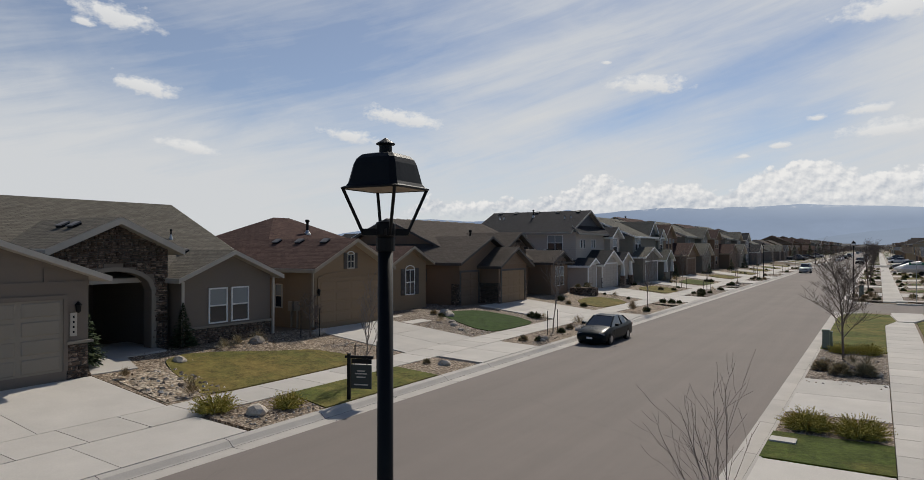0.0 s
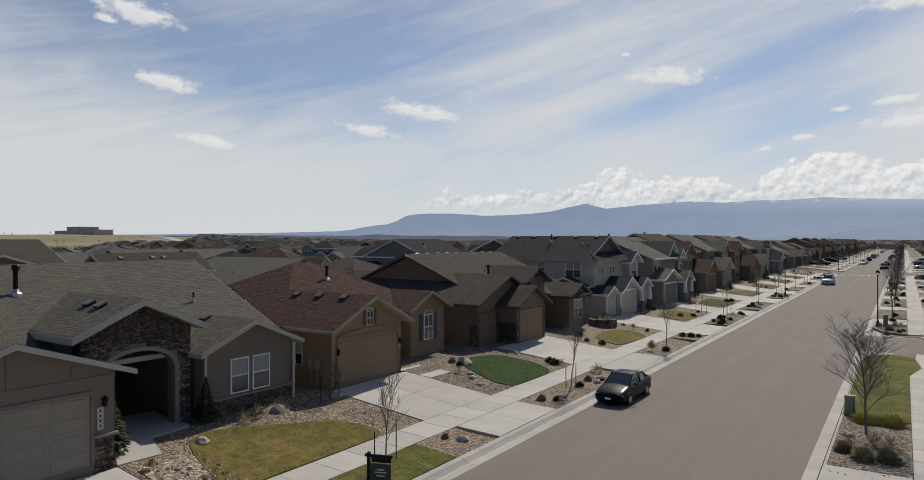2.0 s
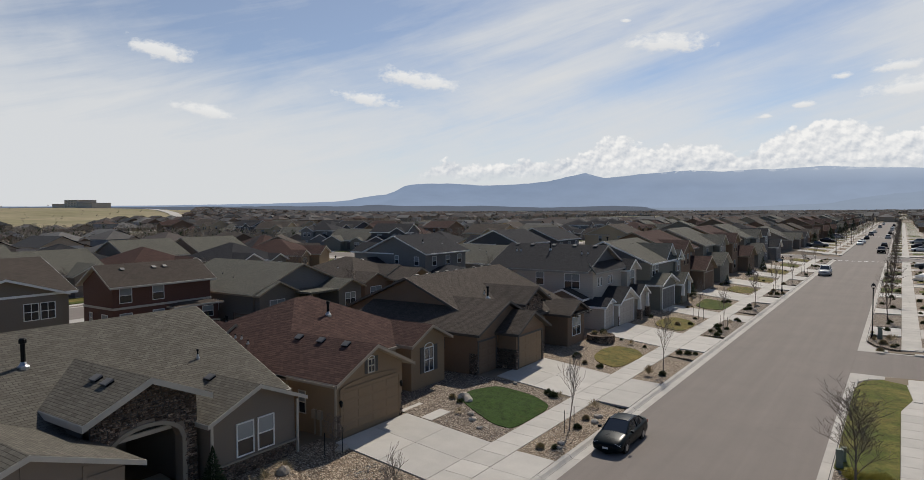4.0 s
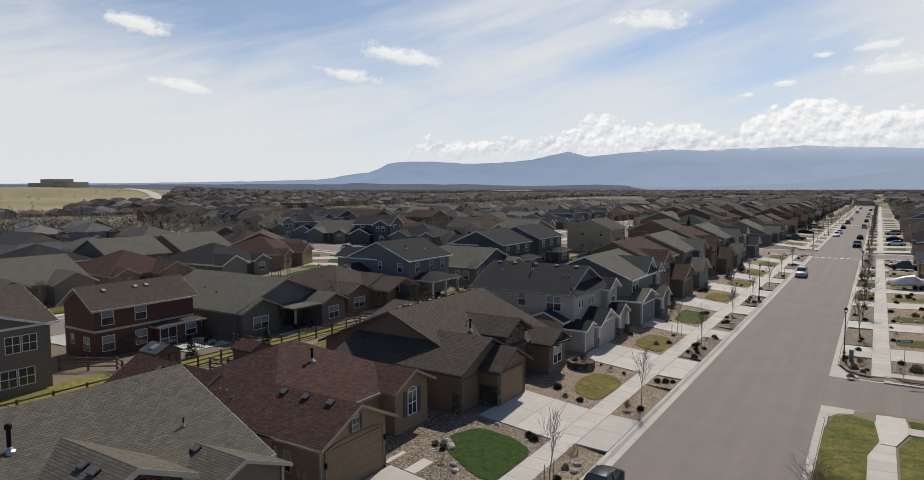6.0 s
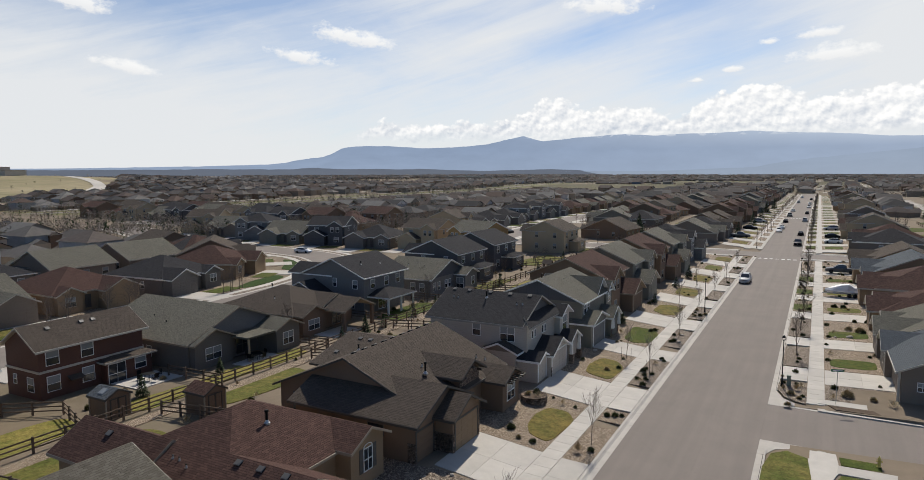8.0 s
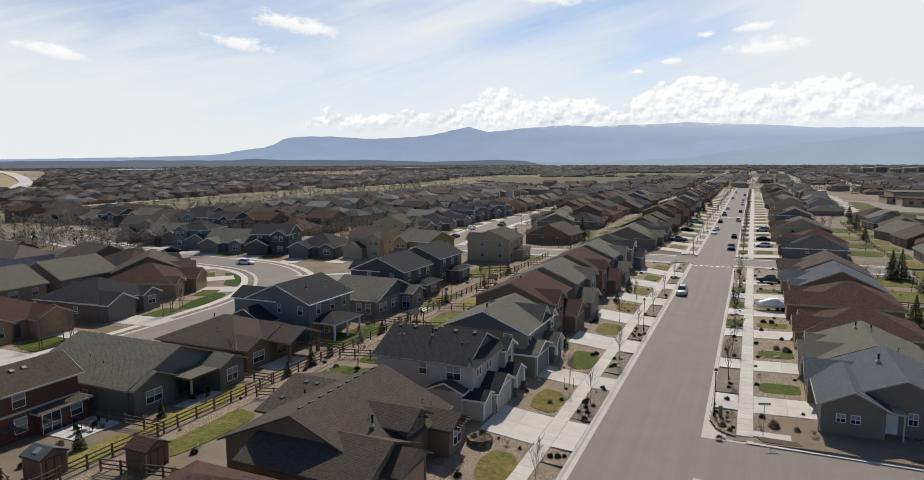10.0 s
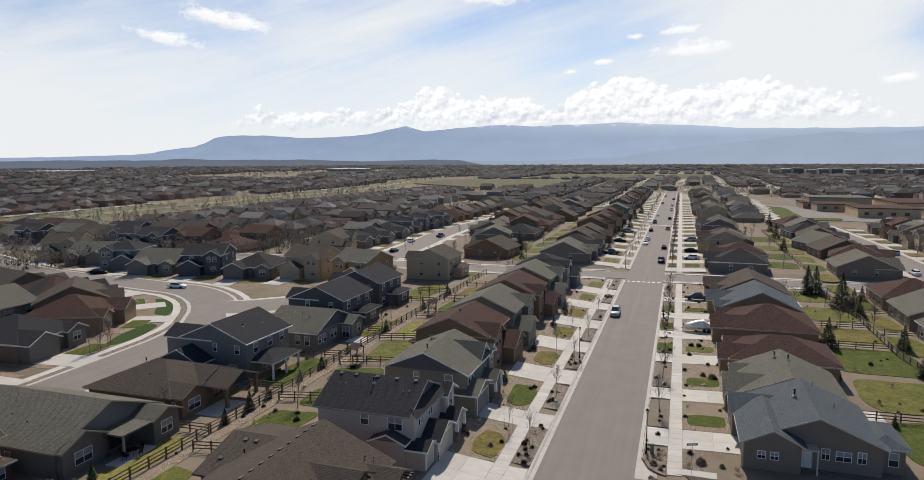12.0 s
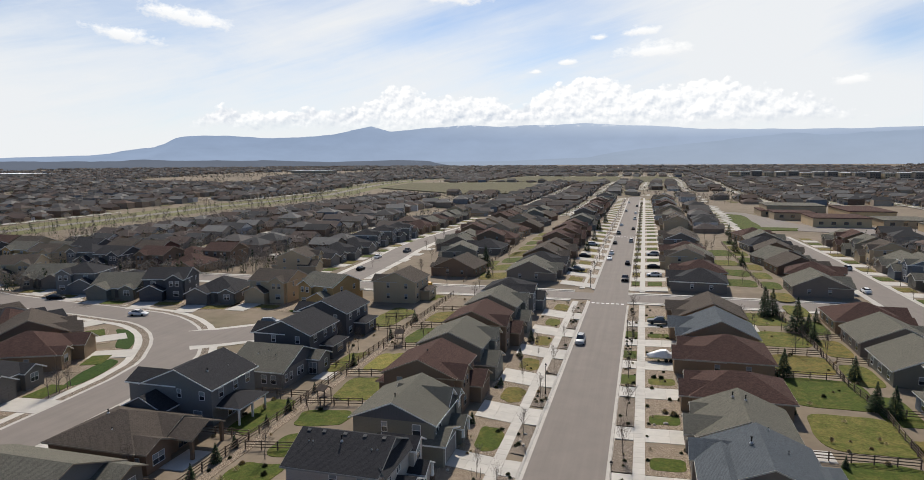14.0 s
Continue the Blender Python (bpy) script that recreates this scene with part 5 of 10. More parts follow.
def house_d():
    h = House("white two-storey house with charcoal shingle roof", (-22.5, 60, 0.8), trim="trim_white")
    g = 0.8
    h.wing(-34.6, -24.45, 56.9, 66.1, g, 6.05, "gx", 0.45, "lap_white", "roof_char", ov=0.45, fascia="trim_gray", gable="batten_char", walls=[(-34.6, -23.72, 56.9, 66.1)])
    # pent roof under the front gable
    pent = [(-23.2, 56.42, 5.94), (-23.2, 66.58, 5.94), (-24.44, 65.3, 6.72), (-24.44, 57.7, 6.72)]
    rb = MB()
    rb.poly(pent)
    h.add("pent_roof", rb, M["roof_char"])
    fb = MB()
    solid(fb, [[(x, y, z - 0.012) for x, y, z in pent]], 0.17)
    h.add("pent_fascia", fb, M["trim_gray"])
    h.wing(-27.0, -23.1, 64.4, 67.2, g, 5.72, "gx", 0.58, "lap_white", "roof_char", ov=0.4)
    h.wing(-28.0, -21.9, 58.65, 63.2, g, 3.05, "gx", 0.50, "lap_white", "roof_char", ov=0.42)
    h.wing(-27.0, -22.3, 56.2, 58.5, g, 2.95, "gx", 0.46, "lap_white", "roof_char", ov=0.36)
    h.wing(-27.9, -24.4, 55.75, 57.4, g, 3.55, "gy", 0.42, "lap_white", "roof_umber", ov=0.35, gable="lap_taupe")
    h.wing(-26.0, -21.9, 64.0, 66.7, g, 3.25, "gx", 0.55, "lap_white", "roof_char", ov=0.40)
    h.garage("+x", -21.9, 60.92, 0.85, 3.9, 2.15, "lap_white")
    h.garage("+x", -22.3, 57.35, 0.85, 1.9, 2.15, "lap_white", None, 4, 2)
    for y in (58.2, 58.9, 60.9, 61.6):
        h.win("+x", -23.72, y, 4.55, 0.34, 0.75, "plain", trim="trim_white")
    h.win("+x", -23.1, 65.8, 3.9, 1.2, 1.6, trim="trim_white")
    h.win("-y", 56.9, -25.8, 4.35, 1.5, 1.35, "grid", trim="trim_white")
    h.win("-y", 56.9, -29.2, 4.55, 0.8, 1.2, trim="trim_white")
    stone_wall(h, "+x", -21.9, 58.68, 58.94, 0.5, 1.7, 31)
    stone_wall(h, "+x", -21.9, 64.02, 66.68, 0.5, 1.35, 32, None, 20)
    for y in (64.1, 66.6):
        mb = MB()
        mb.box(-21.9, -21.45, y - 0.24, y + 0.24, 0.5, 1.75)
        ped = part("pillar_base", h.fix(mb), M["stone"], h.e)
        mb = MB()
        mb.faces([(x, yy, 1.75) for x, yy in ((-21.84, y - 0.17), (-21.52, y - 0.17), (-21.52, y + 0.17), (-21.84, y + 0.17))] + [(x, yy, 3.2) for x, yy in ((-21.79, y - 0.12), (-21.57, y - 0.12), (-21.57, y + 0.12), (-21.79, y + 0.12))], [(0, 1, 5, 4), (1, 2, 6, 5), (2, 3, 7, 6), (3, 0, 4, 7)])
        part("porch_post", h.fix(mb), M["trim_white"], h.e)
    top = 6.05 - 0.2025 + 0.16 + 0.45 * 5.05
    for x in (-25.2, -27.4, -29.7, -32.2, -34.0):
        h.vent(x, 61.15, top - 0.16, 0.45, "-y")
    h.pipe(-29.7, 60.2, top - 0.6, 0.75, 0.07)
    for x, y in ((-26.0, 59.6), (-25.4, 59.7), (-33.4, 59.8), (-32.9, 59.8)):
        h.pipe(x, y, top - 0.45 * (61.5 - y), 0.3, 0.035)
    return h


def house_e():
    h = House("greige two-storey house with cross gables and stone porch piers", (-22.5, 76, 0.8), trim="trim_white")
    g = 0.8
    h.wing(-33.6, -22.95, 71.2, 82.0, g, 5.85, "gy", 0.41, "lap_sage", "roof_olive", ov=0.45, gable="batten_char")
    h.wing(-30.0, -23.1, 77.0, 80.6, g, 6.1, "gx", 0.82, "lap_sage", "roof_olive", ov=0.42, gable="batten_char")
    h.wing(-30.0, -22.7, 80.2, 82.6, g, 5.75, "gx", 0.82, "lap_sage", "roof_olive", ov=0.36, gable="batten_char")
    h.wing(-30.0, -21.6, 70.6, 76.2, g, 3.55, "gx", 0.34, "lap_sage", "roof_olive", ov=0.42)
    h.wing(-30.0, -21.2, 77.2, 80.4, g, 3.2, "gx", 0.62, "lap_sage", "roof_olive", ov=0.42)
    h.garage("+x", -21.6, 73.6, 0.85, 4.4, 2.15, "lap_slate", "trim_white")
    for y in (77.9, 79.7):
        h.win("+x", -23.1, y, 4.3, 0.8, 1.35, trim="trim_white")
    h.win("+x", -22.7, 81.4, 4.3, 0.9, 1.3, trim="trim_white")
    for y in (72.4, 73.6):
        h.win("+x", -22.95, y, 4.3, 0.85, 1.35, trim="trim_white")
    h.win("-y", 71.2, -25.2, 4.1, 1.0, 1.4, trim="trim_white")
    h.win("-y", 71.2, -29.4, 4.3, 0.7, 1.2, trim="trim_white")
    for y in (77.3, 80.0):
        stone_wall(h, "+x", -21.2, y, y + 0.45, 0.5, 1.7, 40 + int(y))
        mb = MB()
        mb.faces([(x, yy, 1.7) for x, yy in ((-21.2, y + 0.05), (-20.86, y + 0.05), (-20.86, y + 0.4), (-21.2, y + 0.4))] + [(x, yy, 3.15) for x, yy in ((-21.15, y + 0.1), (-20.92, y + 0.1), (-20.92, y + 0.35), (-21.15, y + 0.35))], [(0, 1, 5, 4), (1, 2, 6, 5), (2, 3, 7, 6), (3, 0, 4, 7)])
        part("porch_post", h.fix(mb), M["trim_white"], h.e)
    h.pipe(-28.6, 73.0, 7.85, 0.75, 0.08)
    for y in (76.0, 76.9, 78.4):
        h.pipe(-26.9, y, 7.45, 0.28, 0.035)
    return h


house_a()
house_b()
house_c()
house_d()
house_e()


# houses of the rows: front at x = 0 looking along +x, middle at y = 0, ground at z = 0
def one_storey(wall, roof, trim, accent, label, flip=1, hip=False, lite=False, sides=None):
    h = House(label, trim=trim, lite=lite, sides=sides)
    f = lambda a, b: (a, b) if flip > 0 else (-b, -a)
    h.wing(-16.0, -2.2, -6.4, 6.4, 0, 2.9, "hip" if hip else "gy", 0.45, wall, roof)
    h.wing(-8.0, 0.0, *f(-6.3, -0.6), 0, 2.8, "gx", 0.5, wall, roof, gable=accent)
    h.wing(-7.0, -1.2, *f(2.4, 6.2), 0, 2.8, "gx", 0.5, wall, roof, gable=accent)
    h.garage("+x", 0.0, -3.45 * flip, 0.05, 4.8, 2.15, wall, trim)
    h.win("+x", -1.2, 4.3 * flip, 0.85, 1.5, 1.4, "grid")
    h.door("+x", -2.2, 1.0 * flip, 0.1)
    for y, w in ((-4.2, 1.2), (0.0, 1.8), (4.0, 1.2)):
        h.win("-x", -16.0, y, 0.8, w, 1.3)
    for x in (-12.0, -7.0):
        h.win("-y", -6.4, x, 0.9, 0.8, 1.2)
        h.win("+y", 6.4, x, 0.9, 0.8, 1.2)
    if not lite:
        h.pipe(-8.0, 1.5, 5.2, 0.8, 0.09)
        h.vent(-8.4, -2.5, 5.2, 0.45)
        h.vent(-8.4, 3.2, 5.2, 0.45)
    return h.finish()


def two_storey(wall, roof, trim, accent, label, flip=1, hip=False, lite=False, sides=None):
    h = House(label, trim=trim, lite=lite, sides=sides)
    f = lambda a, b: (a, b) if flip > 0 else (-b, -a)
    h.wing(-13.5, -2.6, -5.6, 5.6, 0, 5.5, "hip" if hip else "gy", 0.42, wall, roof)
    h.wing(-8.0, -1.6, *f(0.8, 5.2), 0, 5.4, "gx", 0.6, wall, roof, gable=accent)
    h.wing(-6.0, 0.0, *f(-5.8, 0.2), 0, 2.75, "gx", 0.5, wall, roof, gable=accent)
    h.wing(-16.0, -13.4, *f(-4.5, 1.5), 0, 2.6, "hip", 0.35, wall, roof)
    h.garage("+x", 0.0, -2.8 * flip, 0.05, 4.8, 2.15, wall, trim)
    h.door("+x", -2.6, 1.6 * flip, 0.1)
    for y, z, w in ((2.2, 3.6, 0.9), (3.8, 3.6, 0.9), (3.4, 0.8, 1.4)):
        h.win("+x", -1.6, y * flip, z, w, 1.35)
    h.win("+x", -2.6, -3.0 * flip, 3.7, 1.2, 1.2)
    for y in (-4.2, -0.6, 3.4):
        h.win("-x", -13.5, y * flip, 3.6, 1.1, 1.3)
    h.win("-x", -13.5, 3.6 * flip, 0.8, 1.3, 1.3)
    h.win("-x", -16.0, -1.8 * flip, 0.7, 2.2, 1.5)
    for x in (-11.0, -6.0):
        for z in (0.9, 3.7):
            h.win("-y", -5.6, x, z, 0.8, 1.25)
            h.win("+y", 5.6, x, z, 0.8, 1.25)
    if not lite:
        h.pipe(-8.0, -1.5, 7.4, 0.8, 0.09)
        h.vent(-8.4, 2.6, 7.3, 0.42)
    return h.finish()


KINDS = [
    (one_storey, "st_umber", "roof_umber", "trim_tan", "lap_umber", "brown stucco one-storey house with umber shingle roof", 1, False),
    (two_storey, "lap_sage", "roof_olive", "trim_cream", "lap_slate", "sage-gray sided two-storey house with olive-gray roof", 1, False),
    (one_storey, "st_tan", "roof_brown", "trim_cream", "st_tan", "tan stucco one-storey house with brown hip roof", -1, True),
    (two_storey, "lap_slate", "roof_char", "trim_white", "batten_char", "slate-blue two-storey house with white trim", -1, True),
    (two_storey, "st_sand", "roof_umber", "trim_cream", "lap_umber", "sand-coloured two-storey house with umber roof", 1, False),
    (one_storey, "st_taupe", "roof_olive", "trim_cream", "lap_taupe", "taupe stucco house with olive-gray shingle roof", -1, False),
    (two_storey, "st_umber", "roof_brown", "trim_tan", "lap_umber", "brown two-storey house with brown shingle roof", -1, False),
    (one_storey, "lap_gray", "roof_char", "trim_white", "lap_gray", "gray one-storey house with charcoal hip roof", 1, True),
    (two_storey, "lap_navy", "roof_char", "trim_white", "lap_navy", "dark navy two-storey house with white window trim", 1, False),
    (one_storey, "st_tan", "roof_blue", "trim_cream", "lap_tan", "tan house with blue-gray shingle roof", 1, False),
    (two_storey, "lap_red", "roof_umber", "trim_cream", "lap_red", "dark red two-storey house with cream trim", 1, False),
    (two_storey, "st_ochre", "roof_olive", "trim_white", "lap_ochre", "ochre two-storey house with olive-gray roof", -1, False),
    (two_storey, "lap_blue", "roof_olive", "trim_white", "lap_blue", "blue-gray two-storey house with white trim", 1, False),
    (one_storey, "lap_sage", "roof_olive", "trim_white", "lap_sage", "sage-gray one-storey house with white window trim", 1, False),
    (two_storey, "st_taupe", "roof_umber", "trim_white", "st_taupe", "taupe stucco two-storey house with white-trimmed windows", 1, False),
]
FIRST = {}


def row_house(kind, x, y, z, rz):
    """Places a house of one of the kinds; z: its ground."""
    m = pose(x, y, z, 0, 0, rz)
    a = radians(rz)
    turn = {"+x": (1, 0), "-x": (-1, 0), "+y": (0, 1), "-y": (0, -1)}
    seen = tuple(f for f, (u, v) in turn.items() if (u * math.cos(a) - v * math.sin(a)) * -x + (u * math.sin(a) + v * math.cos(a)) * -y > 0)
    lite = math.hypot(x, y) > 100
    if math.hypot(x, y) > 330:
        seen = ("none",)
    key = (kind, lite, seen if lite else None)
    if key not in FIRST:
        fn, *rest = KINDS[kind]
        FIRST[key] = fn(*rest, lite, seen)
        FIRST[key].matrix_basis = m
        FIRST[key]["group"] = "houses of the suburb"
        return FIRST[key]
    return copy_thing(FIRST[key], m)


# the row on the left of the street, past the first five
for kind, y in ((6, 92.3), (1, 108), (6, 123.5), (1, 139), (3, 155)):
    row_house(kind, -22.3, y, 0.8, 0)
rr = random.Random(4)
for i in range(26):
    if abs(199 + i * 16.2 - 327) > 12:
        row_house(rr.choice((0, 2, 4, 5, 6, 1, 0, 7, 14, 3)), -22.2 - rr.random() * 3.0, 199 + i * 16.2, 0.8, rr.uniform(-4, 4))
# the row on the right; their fronts look towards the street
for kind, y in ((2, 121.5), (9, 137), (0, 153)):
    row_house(kind, 6.6, y, 0.3, 180)
for i in range(27):
    if abs(196 + i * 15.6 - 327) > 12:
        row_house(rr.choice((0, 2, 5, 9, 7, 4, 6, 14, 13)), 6.6 + rr.random() * 2.6, 196 + i * 15.6, 0.3, 180 + rr.uniform(-4, 4))
# behind the left row: their rears look towards the street
for x, y, kind in ((-71.5, 110.5, 8), (-72.5, 128.0, 8), (-70.0, 164.0, 4)):
    row_house(kind, x, y, 0.1, 180)
for i, kind in enumerate((5, 2, 0, 5, 7)):
    row_house(kind, -70.5, 3.0 - i * 16, 0.15, 180)
# beyond the curved street
BEND_LOTS = ((5, -97, 45, 0), (2, -97, 61, 0), (7, -96.5, 79, 5), (2, -102.5, 97.5, 24), (0, -116, 110.5, 46), (7, -130, 117, 66), (0, -147, 120, 76),
                       (13, -140, 143, -76), (8, -125, 145.5, -72), (7, -109.5, 145, -78), (4, -96, 149.5, -90), (11, -81, 147, -104), (3, -157, 147, -74), (5, -173, 151, -70), (4, -190, 156, -66))
for kind, x, y, rz in BEND_LOTS:
    row_house(kind, x, y, -0.1, rz)
for i in range(9):
    row_house(rr.choice((0, 2, 5, 7, 4)), -142.0, 108 - i * 16, -0.2, 180)
for i in range(14):
    row_house(rr.choice((0, 5, 4, 6, 2, 7, 3)), -106 + rr.uniform(-2, 1), 200 + i * 16, -0.3, rr.uniform(-8, 8))
    if i > 3:
        row_house(rr.choice((5, 0, 4, 6, 1, 14)), -84 if i > 4 else -82.5, 200 + i * 16, -0.2, 180 + rr.uniform(-7, 7))
    if i != 2:
        row_house(rr.choice((0, 2, 6, 4, 1, 7)), -68 + rr.uniform(-2.5, 2.5), 206 + i * 16.0, 0.0, 180 + rr.uniform(-12, 12))
for i in range(11):
    row_house((2, 6, 8, 3, 4, 11, 8, 5, 4, 2, 6)[i], -150 - i * 15, 182 + (i % 2) * 3, -0.3, -90)
    row_house((6, 2, 10, 4, 8, 5, 4, 6, 3, 2, 4)[i], -148 - i * 15, 215 + (i % 2) * 2, -0.3, 90)
# behind the right row
for i in range(6):
    row_house((5, 0, 12, 13, 5, 2)[i], 56.5, 72 + i * 17, 0.2, 0)
    row_house((4, 12, 13, 4, 5, 11)[i], 75, 66 + i * 17.5, 0.2, 180)
for i in range(8):
    row_house((5, 2, 0, 5, 0, 7, 5, 2)[i], 56 + (0, 3, 1, -1, 2, 0, 3, 1)[i], 196 + i * 17.5, 0.2, (0, -12, 8, 20, -6, 10, 0, 14)[i])
    row_house((4, 13, 12, 5, 4, 1, 6, 5)[i], 75, 190 + i * 17, 0.2, 180)


# houses behind the left row, seen from their gardens
def back_gray():
    h = House("dark gray one-storey house with covered back patio", (-57.5, 51, 0.05), trim="trim_tan")
    h.wing(-73.0, -57.4, 45.0, 58.6, 0.05, 2.9, "gx", 0.40, "lap_gray", "roof_olive", ov=0.5, gable="lap_slate")
    h.wing(-63.0, -56.6, 45.2, 50.2, 0.05, 2.85, "gx", 0.45, "lap_gray", "roof_olive", ov=0.45)
    h.wing(-60.0, -54.2, 54.6, 58.4, 0.05, 2.8, "gx", 0.42, "lap_gray", "roof_olive", ov=0.45)
    h.win("+x", -56.6, 47.6, 0.75, 2.0, 1.3, "grid", trim="trim_white")
    h.win("-y", 45.2, -58.2, 0.8, 0.6, 1.3, trim="trim_white")
    h.win("-y", 45.0, -63.8, 0.8, 0.8, 1.1, trim="trim_white")
    h.win("-y", 45.0, -65.2, 0.8, 0.8, 1.1, trim="trim_white")
    h.win("+x", -54.2, 56.5, 0.7, 1.6, 1.4, "grid", trim="trim_white")
    h.win("+x", -57.4, 52.4, 0.2, 1.8, 2.0, "grid", blind=False, trim="trim_dark")
    mb = MB()
    mb.box(-57.4, -54.0, 50.1, 54.7, 2.55, 2.75)
    h.add("patio_roof", mb, M["roof_olive"])
    mb = MB()
    mb.box(-54.3, -54.1, 50.3, 50.5, 0.0, 2.55)
    h.add("post", mb, h.trim)
    for x, y, z in ((-64, 47.5, 3.85), (-62, 50.0, 4.6), (-67, 48.2, 4.1)):
        h.pipe(x, y, z, 0.4, 0.05)


def back_brown():
    h = House("brown brick-coloured one-storey house with gabled patio roof", (-57, 66, 0.05), trim="trim_tan")
    h.wing(-70.5, -57.6, 60.8, 72.4, 0.05, 2.9, "hip", 0.40, "st_umber", "roof_umber", ov=0.5)
    h.wing(-62.0, -56.0, 61.0, 65.2, 0.05, 2.85, "gx", 0.42, "st_umber", "roof_umber", ov=0.45)
    h.wing(-64.0, -57.2, 65.8, 72.2, 0.05, 2.9, "gx", 0.42, "st_umber", "roof_umber", ov=0.4)
    planes, zr = roof_planes("gx", -58.0, -53.0, 65.6, 72.4, 2.75, 0.42)
    fb, rb = MB(), MB()
    for pl in planes:
        rb.poly(pl)
    solid(fb, [[(x, y, z - 0.012) for x, y, z in pl] for pl in planes], 0.2)
    h.add("patio_roof", rb, M["roof_umber"])
    h.add("patio_fascia", fb, h.trim)
    for y in (66.0, 72.0):
        mb = MB()
        mb.box(-53.6, -53.2, y - 0.2, y + 0.2, 0.0, 2.65)
        h.add("post", mb, M["st_umber"])
    h.win("+x", -56.0, 63.1, 0.75, 2.0, 1.3, "grid", trim="trim_white")
    h.win("-y", 61.0, -57.3, 0.8, 0.6, 1.2, trim="trim_white")
    h.win("+x", -57.2, 69.0, 0.2, 1.8, 2.0, "grid", blind=False)
    h.pipe(-63, 63.4, 4.0, 0.4, 0.05)
    h.pipe(-66, 66.0, 4.9, 0.6, 0.07)


def back_blue():
    h = House("blue-gray two-storey house with covered back porch", (-58, 81, 0.0), trim="trim_white")
    h.wing(-69.0, -57.6, 75.8, 86.4, 0.0, 5.5, "gy", 0.42, "lap_slate", "roof_char", ov=0.5)
    h.wing(-72.0, -64.0, 76.2, 81.0, 0.0, 5.4, "gx", 0.5, "lap_slate", "roof_char", ov=0.4)
    h.wing(-70.5, -63.5, 72.8, 76.0, 0.0, 2.8, "gy", 0.5, "lap_slate", "roof_char", ov=0.4)
    planes, zr = roof_planes("hip", -60.0, -53.6, 76.6, 84.0, 2.6, 0.30)
    fb, rb = MB(), MB()
    for pl in planes:
        rb.poly(pl)
    solid(fb, [[(x, y, z - 0.012) for x, y, z in pl] for pl in planes], 0.2)
    h.add("porch_roof", rb, M["roof_char"])
    h.add("porch_fascia", fb, h.trim)
    for y in (77.0, 80.3, 83.6):
        mb = MB()
        mb.box(-54.2, -53.95, y - 0.12, y + 0.12, 0.0, 2.5)
        h.add("post", mb, M["trim_white"])
    for y in (78.0, 81.5, 84.6):
        h.win("+x", -57.6, y, 3.6, 1.0, 1.3, trim="trim_white")
    h.win("+x", -57.6, 80.3, 0.2, 1.8, 2.0, "grid", trim="trim_white", blind=False)
    for x, z, w in ((-59.2, 3.7, 0.8), (-63.0, 3.8, 0.6), (-60.0, 0.8, 1.3)):
        h.win("-y", 75.8, x, z, w, 1.2, trim="trim_white")
    h.pipe(-60.5, 79.0, 6.8, 0.6, 0.07)
    h.pipe(-59.8, 83.0, 6.5, 0.35, 0.04)


def back_white():
    h = House("gray one-storey house with many white-trimmed windows", (-56, 98, 0.0), trim="trim_white")
    h.wing(-66.0, -55.8, 91.6, 104.4, 0.0, 3.0, "gx", 0.40, "lap_slate", "roof_olive", ov=0.5, gable="batten_char")
    h.wing(-60.0, -53.6, 99.8, 104.2, 0.0, 2.9, "gx", 0.42, "lap_slate", "roof_olive", ov=0.4)
    for y in (92.8, 94.3, 96.8, 98.0):
        h.win("+x", -55.8, y, 0.9, 0.8, 1.3, trim="trim_white")
    h.win("+x", -53.6, 102.6, 0.8, 1.0, 1.4, trim="trim_white")
    h.win("-y", 99.8, -54.7, 0.2, 1.4, 2.0, "grid", trim="trim_white")
    for x in (-57.5, -59.3, -62.0):
        h.win("-y", 91.6, x, 0.8, 0.9, 1.4, trim="trim_white")
    for x, y, z in ((-59, 95.0, 4.4), (-61, 96.0, 4.8), (-62.5, 95.2, 4.5)):
        h.pipe(x, y, z, 0.4, 0.05)


